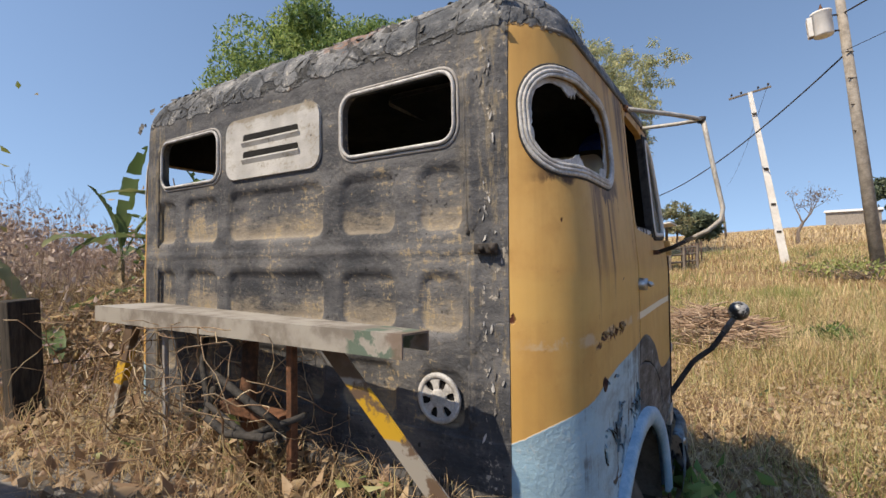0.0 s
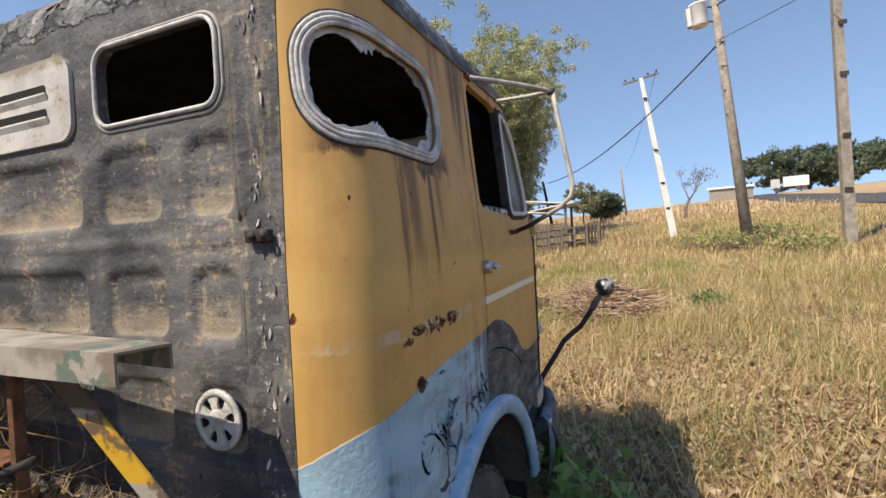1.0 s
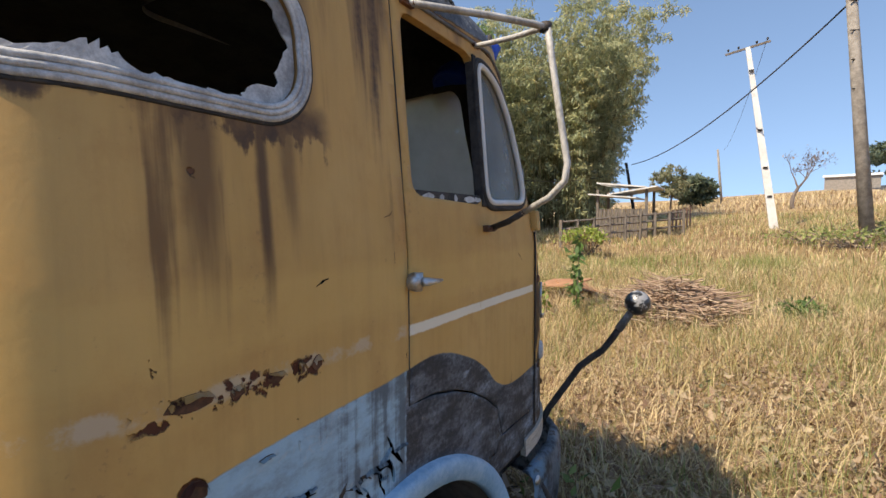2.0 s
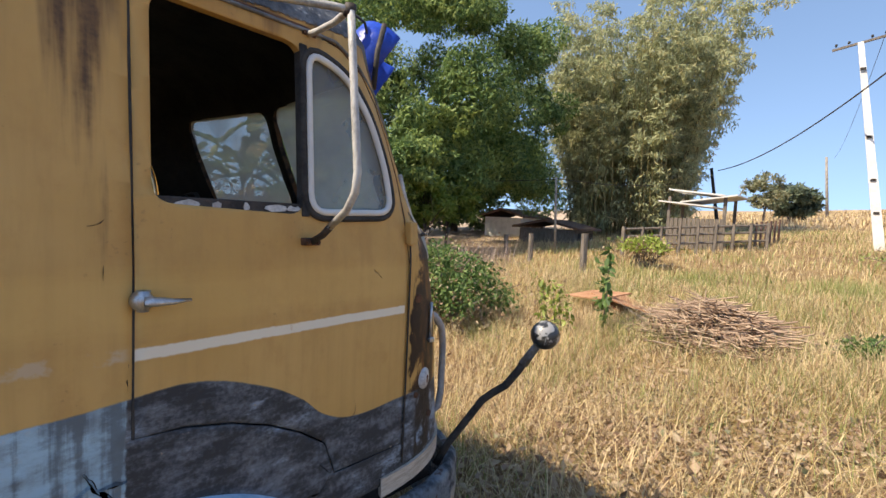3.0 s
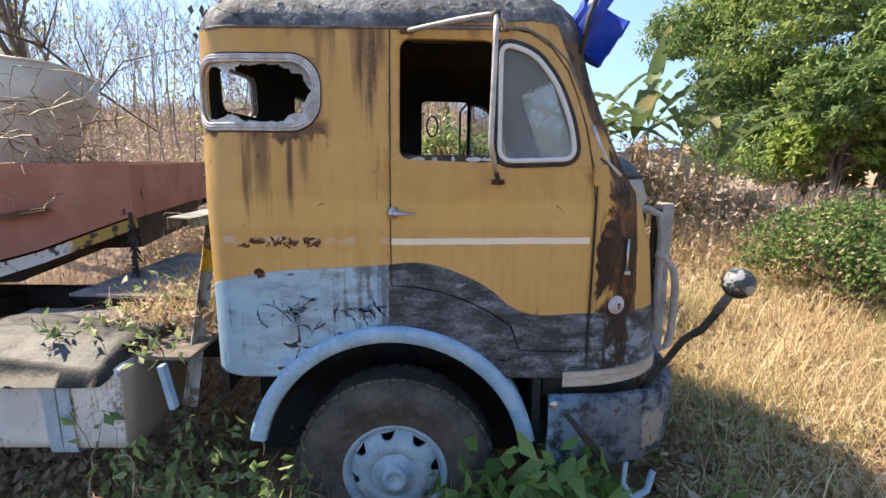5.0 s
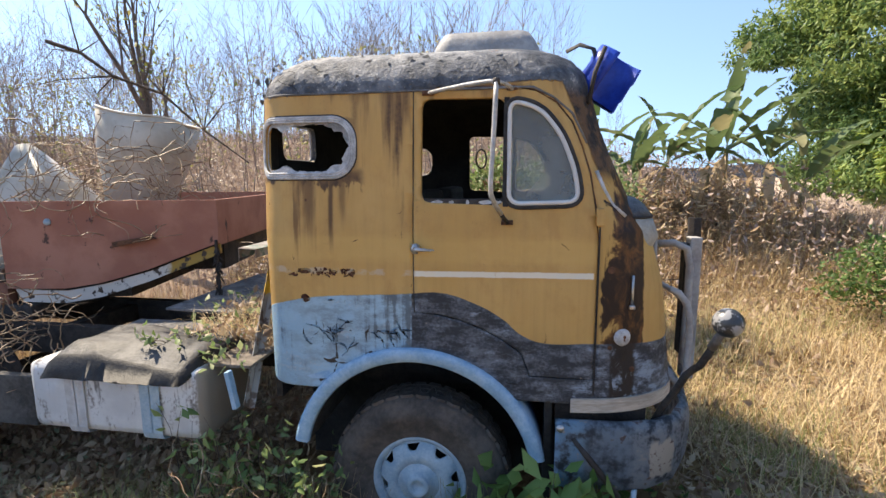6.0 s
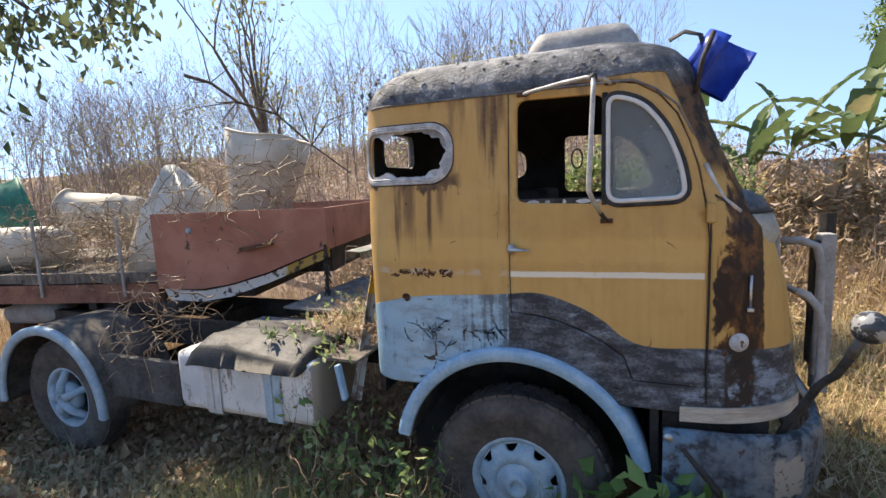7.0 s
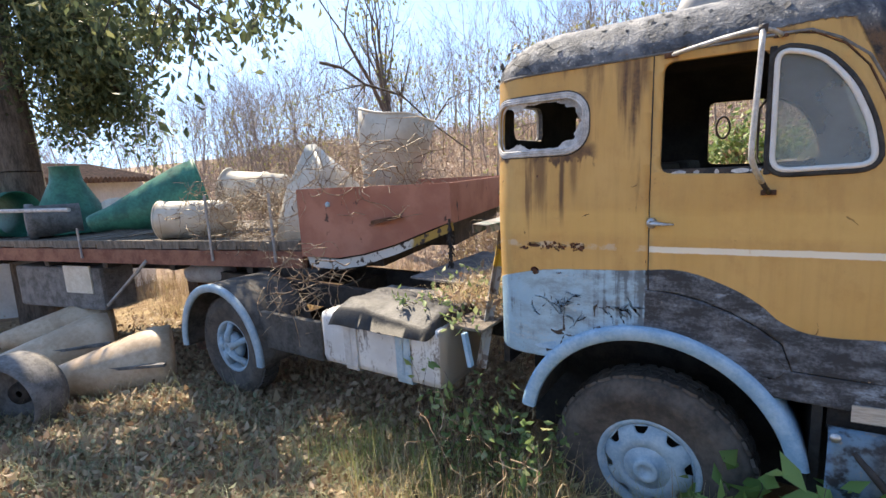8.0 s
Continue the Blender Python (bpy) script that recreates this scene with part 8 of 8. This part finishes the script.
for z in (3.0, 4.6, 6.4, 7.9):
    bm = bmesh.new()
    box(bm, 16.62, 16.66, -6.36, -6.16, z - 0.06, z + 0.06)
    part("slot", bm, M["dark"], p3)
pole("utility_pole", "dark leaning timber pole far off", (40, 6.3, gz(40, 6.3)), (39.6, 7.0, gz(40, 6.3) + 4.6), 0.13, 0.10, M["dark"])
pole("utility_pole", "far grey pole with a crossarm", (70, 1.3, gz(70, 1.3)), (70, 1.9, gz(70, 1.3) + 7), 0.16, 0.12, M["concrete"])
pole("fence_pole", "thin grey post by the paddock", (20.0, 8.84, gz(20, 8.84)), (20.0, 9.0, 4.25), 0.06, 0.05, M["concrete"])


def wire(label, a, b, sag, r=0.018):
    a, b = Vector(a), Vector(b)
    pts = [a.lerp(b, k / 24) - Vector((0, 0, sag * 4 * (k / 24) * (1 - k / 24))) for k in range(25)]
    t = thing("overhead_wire", label, "wire", "overhead wires")
    part("cable", tube(bmesh.new(), pts, r, 5), M["dark"], t)


wire("thick black cable sagging between the poles", (19.55, -3.5, 8.9), (39.8, 6.6, 6.6), 0.9, 0.03)
wire("thick black cable running on from the transformer pole", (19.62, -3.4, 10.3), (2.0, -15.0, 11.6), 0.5, 0.028)
wire("thin dark overhead wire", (19.6, -3.4, 9.0), (0.0, -17.0, 10.2), 0.5, 0.012)
wire("thin dark overhead wire between the poles", (26, -1.6, 10.3), (70, 1.2, gz(70, 1.3) + 6.9), 0.8, 0.010)
wire("thin cable to the house", (20.0, 9.0, 4.2), (39.7, 6.9, 6.2), 0.5, 0.015)
wire("thin cable over the paddock", (20.0, 9.0, 4.15), (13, 26, 4.6), 0.4, 0.015)


def fence_post(x, y, h, label, r=0.07, lean=0.0, mat="wood"):
    t = thing("fence_post", label, "fence post", "field fence")
    z = gz(x, y)
    bm = bmesh.new()
    pts = [(x, y, z - 0.1), (x + lean * 0.4, y, z + h * 0.4), (x + lean, y + 0.02, z + h)]
    tube(bm, pts, [r, r * 0.96, r * 0.92], 7)
    for v in bm.verts:
        v.co += Vector((noise.noise(v.co * 9), noise.noise(v.co * 9 + Vector((3, 0, 0))), noise.noise(v.co * 5))) * 0.012
    part("post", bm, M[mat], t)
    return t


bm = bmesh.new()
box(bm, -0.455, -0.32, 2.70, 2.84, gz(-0.4, 2.7) - 0.1, 1.86, 0.01, Matrix.Translation((-0.39, 2.77, 1.86)) @ Matrix.Rotation(radians(-3.0), 4, "Y") @ Matrix.Translation((0.39, -2.77, -1.86)))
t = thing("fence_post", "thick dark weathered timber post", "fence post", "field fence")
part("post", bm, plain("dark_post", (0.018, 0.016, 0.015), (0.07, 0.058, 0.048), 6, 0.95, stretch=(3, 3, 0.4)), t)
fence_post(3.35, 2.95, 1.72, "dark squared fence post behind the bull bar", 0.075, 0.0, "dark")
for x, y, h in ((16.6, 8.1, 1.05), (14.0, 4.75, 1.25), (18.5, 10.5, 0.9), (13.0, 10.6, 0.9), (11.5, 12.4, 0.9)):
    fence_post(x, y, h, "weathered grey fence post in the grass", 0.11, 0.03)
for a, b in (((-0.36, 2.8, 1.5), (3.35, 2.95, 1.6)), ((-0.36, 2.8, 1.45), (-2.4, 8.0, 1.2)), ((-0.36, 2.8, 1.2), (3.35, 2.95, 1.2))):
    wire("rusty wire between the fence posts", a, b, 0.05, 0.004)


def shed():
    t = thing("cattle_shed", "open timber stall with two pale roof sheets", "shed")
    x, y = 24.4, 4.0
    z = gz(x, y)
    for dx, dy in ((-1.0, -1.1), (-1.0, 1.1), (1.2, -1.1), (1.2, 1.1)):
        bm = bmesh.new()
        box(bm, x + dx - 0.06, x + dx + 0.06, y + dy - 0.06, y + dy + 0.06, z - 0.1, z + 2.3)
        part("post", bm, M["wood"], t)
    for z0, dy, tilt in ((2.45, 0.1, 7), (1.95, 0.5, 6), (2.15, -0.4, -8)):
        bm = bmesh.new()
        box(bm, -1.3, 1.3, -1.2, 1.0, 0, 0.06, m=Matrix.Translation((x, y + dy, z + z0)) @ Matrix.Rotation(radians(tilt), 4, "X"))
        part("roof_sheet", bm, M["white"], t, "pale sheet roofing")
    for k in range(12):
        bm = bmesh.new()
        box(bm, x - 1.05, x - 1.0, y - 1.1 + 0.18 * k, y - 0.95 + 0.18 * k, z, z + 1.35)
        part("board", bm, M["wood"], t)
    return t


shed()
rail_t = thing("paddock_fence", "weathered timber rail fence by the stall", "fence")
for k in range(9):
    x, y = 19.4 + k * 0.62, 5.6 - k * 0.52
    bm = bmesh.new()
    box(bm, x - 0.06, x + 0.06, y - 0.06, y + 0.06, gz(x, y) - 0.1, gz(x, y) + 1.2)
    part("post", bm, M["wood"], rail_t)
for h in (0.45, 0.8, 1.1):
    bm = tube(bmesh.new(), [(19.4, 5.6, gz(19.4, 5.6) + h), (24.4, 1.45, gz(24.4, 1.4) + h)], 0.05, 5)
    part("rail", bm, M["wood"], rail_t)
for k in range(7):
    x, y = 25.5 + k * 0.7, 2.2 - k * 0.1
    bm = bmesh.new()
    box(bm, x - 0.25, x + 0.25, y - 0.02, y + 0.02, gz(x, y), gz(x, y) + 1.1)
    part("board", bm, plain("red_brown_board", (0.14, 0.07, 0.05), (0.28, 0.17, 0.12), 3, 0.9) if k == 0 else bpy.data.materials["red_brown_board"], rail_t, "red-brown board")


def house(name, label, x, y, sx, sy, h, roof, wall_mat, roof_mat, category="house", yaw=0.0):
    t = thing(name, label, category)
    m = Matrix.Translation((x, y, gz(x, y) - 0.2)) @ Matrix.Rotation(radians(yaw), 4, "Z")
    bm = bmesh.new()
    box(bm, -sx / 2, sx / 2, -sy / 2, sy / 2, 0, h, m=m)
    part("wall", bm, wall_mat, t)
    bm = bmesh.new()
    prism(bm, [(-sy / 2 - 0.4, h), (0, h + roof), (sy / 2 + 0.4, h), (sy / 2 + 0.4, h + 0.12), (0, h + roof + 0.14), (-sy / 2 - 0.4, h + 0.12)], lambda p, q: m @ Vector((-sx / 2 - 0.3, p, q)), lambda p, q: m @ Vector((sx / 2 + 0.3, p, q)))
    part("roof", bm, roof_mat, t)
    for k in range(3):
        bm = bmesh.new()
        box(bm, -sx / 2 + sx * (0.2 + 0.3 * k), -sx / 2 + sx * (0.32 + 0.3 * k), -sy / 2 - 0.03, -sy / 2 + 0.02, h * 0.3, h * 0.8, m=m)
        part("window", bm, M["dark"], t, "dark opening")
    return t


ROOF = plain("old_tile", (0.10, 0.065, 0.05), (0.20, 0.12, 0.085), 6, 0.9)
house("low_house", "low whitewashed building with a dark roof edge", 30.4, 17.6, 3.4, 3.0, 1.5, 0.5, M["white"], ROOF)
house("low_shed", "low dark tiled shed beyond the paddock", 27.2, 12.6, 2.6, 3.6, 0.9, 0.45, M["wood"], ROOF)
wl = thing("white_wall_house", "long low white wall under a dark tiled roof", "house")
bm = bmesh.new()
hm2 = Matrix.Translation((-13.4, 1.7, gz(-13.4, 1.7) - 0.4)) @ Matrix.Rotation(radians(128), 4, "Z")
box(bm, -0.4, 4.6, 0.0, 3.0, 0, 3.75, m=hm2)
part("wall", bm, M["white"], wl)
for k in range(26):
    bm = tube(bmesh.new(), [hm2 @ Vector((-0.6 + 0.205 * k, -0.45, 3.70)), hm2 @ Vector((-0.6 + 0.205 * k, 1.6, 4.20))], 0.10, 6)
    part("roof_tile", bm, ROOF, wl, "dark curved roof tile row")
house("roadside_house", "small roadside building with a pale roof", 118, -18.6, 8, 5, 2.5, 0.5, M["concrete"], M["white"], yaw=80)

# road
rv, rf = [], []
for i, x in enumerate(np.linspace(-40, 420, 116)):
    for y in (-22.0, -15.0):
        yy = y - 0.10 * max(x - 60, 0)
        rv.append((x, yy, gz(x, yy) + 0.06))
    if i:
        rf.append((2 * i - 2, 2 * i - 1, 2 * i + 1, 2 * i))
tagged(quick("road", rv, rf, plain("asphalt", (0.055, 0.054, 0.055), (0.085, 0.083, 0.082), 1.5, 0.85)), "grey asphalt road across the rising field", "road", kind="structure")


def lorry(x, y):
    t = thing("parked_lorry", "white box lorry parked by the road", "lorry")
    m = Matrix.Translation((x, y, gz(x, y) + 0.2)) @ Matrix.Rotation(radians(78), 4, "Z")
    for nm, b, mt in (("cargo_box", (-2.6, 2.2, -1.2, 1.2, 1.0, 3.3), M["white"]), ("cab", (2.8, 4.6, -1.15, 1.15, 0.7, 2.9), M["tank"]), ("frame", (-2.5, 4.2, -0.5, 0.5, 0.6, 0.95), M["dark"])):
        bm = bmesh.new()
        box(bm, *b, 0.06, m)
        part(nm, bm, mt, t)
    for xx in (-1.7, -0.6, 3.6):
        part("wheel", lathe(bmesh.new(), [(0, -0.15), (0.5, -0.15), (0.5, 0.15), (0, 0.15)], m @ Matrix.Translation((xx, 1.05, 0.5)) @ Matrix.Rotation(radians(90), 4, "X"), 16), M["tyre"], t)


lorry(132, -33.5)
FARLEAF = leaf_mat("far_leaf", (0.085, 0.115, 0.075), (0.14, 0.175, 0.11), (0.20, 0.225, 0.14), 0.3)
for i, (x, y, h, r) in enumerate(((146, -33, 12, 9), (150, -41, 12, 9), (138, -45, 11, 8), (160, -52, 13, 10), (62, 4.0, 4, 2.6), (168, -44, 12, 9))):
    leafy_tree("roadside_tree", "dark rounded roadside tree far off", (x, y, gz(x, y)), h * 0.7, 0.3, ((x, y, gz(x, y) + h * 0.55), (r, r, h * 0.42)), 90, 7000, 0.8 if h > 6 else 0.5, FARLEAF, 100 + i, levels=2, aspect=0.5)
leafy_tree("field_tree", "slender grey-green tree beyond the field", (56, 5.6, gz(56, 5.6)), 3.6, 0.12, ((56, 5.6, gz(56, 5.6) + 3.2), (2.0, 2.0, 1.7)), 60, 2600, 0.35, M["weed"], 120)
leafy_tree("green_tree", "leafy green tree rising behind the cab", (13.5, 13.0, gz(13.5, 13)), 5, 0.25, ((13.9, 13.0, 4.2), (2.2, 2.2, 1.6)), 110, 14000, 0.24, M["mango"], 121)
bare_tree((1.5, 17, gz(1.5, 17)), 6.0, 0.12, "pale leafless tree behind the banana plants", 122)

# far ridge, with the distance haze put into its blue-grey colour
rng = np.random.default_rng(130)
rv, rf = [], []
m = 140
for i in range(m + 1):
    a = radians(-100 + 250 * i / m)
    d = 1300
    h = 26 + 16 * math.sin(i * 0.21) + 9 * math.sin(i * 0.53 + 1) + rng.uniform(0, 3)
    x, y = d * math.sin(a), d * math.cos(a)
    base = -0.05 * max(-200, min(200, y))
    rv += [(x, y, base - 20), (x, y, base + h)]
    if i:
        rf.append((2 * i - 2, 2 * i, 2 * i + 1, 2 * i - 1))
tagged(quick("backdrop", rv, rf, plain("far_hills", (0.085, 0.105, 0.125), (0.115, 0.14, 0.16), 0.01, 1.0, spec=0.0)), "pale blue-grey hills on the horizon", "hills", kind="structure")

# straw heap and boards in the field
rngp = np.random.default_rng(140)
segs = []
for k in range(1300):
    a, q = rngp.uniform(0, 6.28), rngp.uniform(0, 1) ** 0.7
    x, y = 8.35 + 1.0 * q * math.cos(a), 0.15 + 1.1 * q * math.sin(a)
    z = gz(x, y) + rngp.uniform(0.02, 0.08) + 0.55 * max(0, 1 - q ** 1.5) * rngp.uniform(0.3, 1)
    th = rngp.normal(0.9, 0.7)
    d = np.array([math.cos(th), math.sin(th), rngp.normal(0, 0.18)]) * rngp.uniform(0.2, 0.5)
    segs.append([x - d[0], y - d[1], z - d[2], x + d[0], y + d[1], z + d[2], 0.011, 0.005])
tagged(quick("brushwood_heap", *segments(segs, 4), leaf_mat("cut_sticks", (0.26, 0.17, 0.12), (0.42, 0.30, 0.21), (0.55, 0.43, 0.30), 0.0)), "heap of cut dry sticks in the grass", "brushwood", kind="stuff")
BOARD = plain("orange_board", (0.30, 0.14, 0.07), (0.46, 0.25, 0.14), 3, 0.85)
for x, y, z, rx, rz in ((9.0, 1.55, 0.80, 14, 20), (9.3, 2.3, 0.86, -8, 60), (9.6, 1.9, 0.72, 20, -15)):
    t = thing("fallen_board", "orange-brown sheet lying in the grass", "board", "boards in the grass")
    bm = bmesh.new()
    box(bm, -0.55, 0.55, -0.35, 0.35, -0.012, 0.012, m=pose(x, y, z, rx, 6, rz))
    part("sheet", bm, BOARD, t)
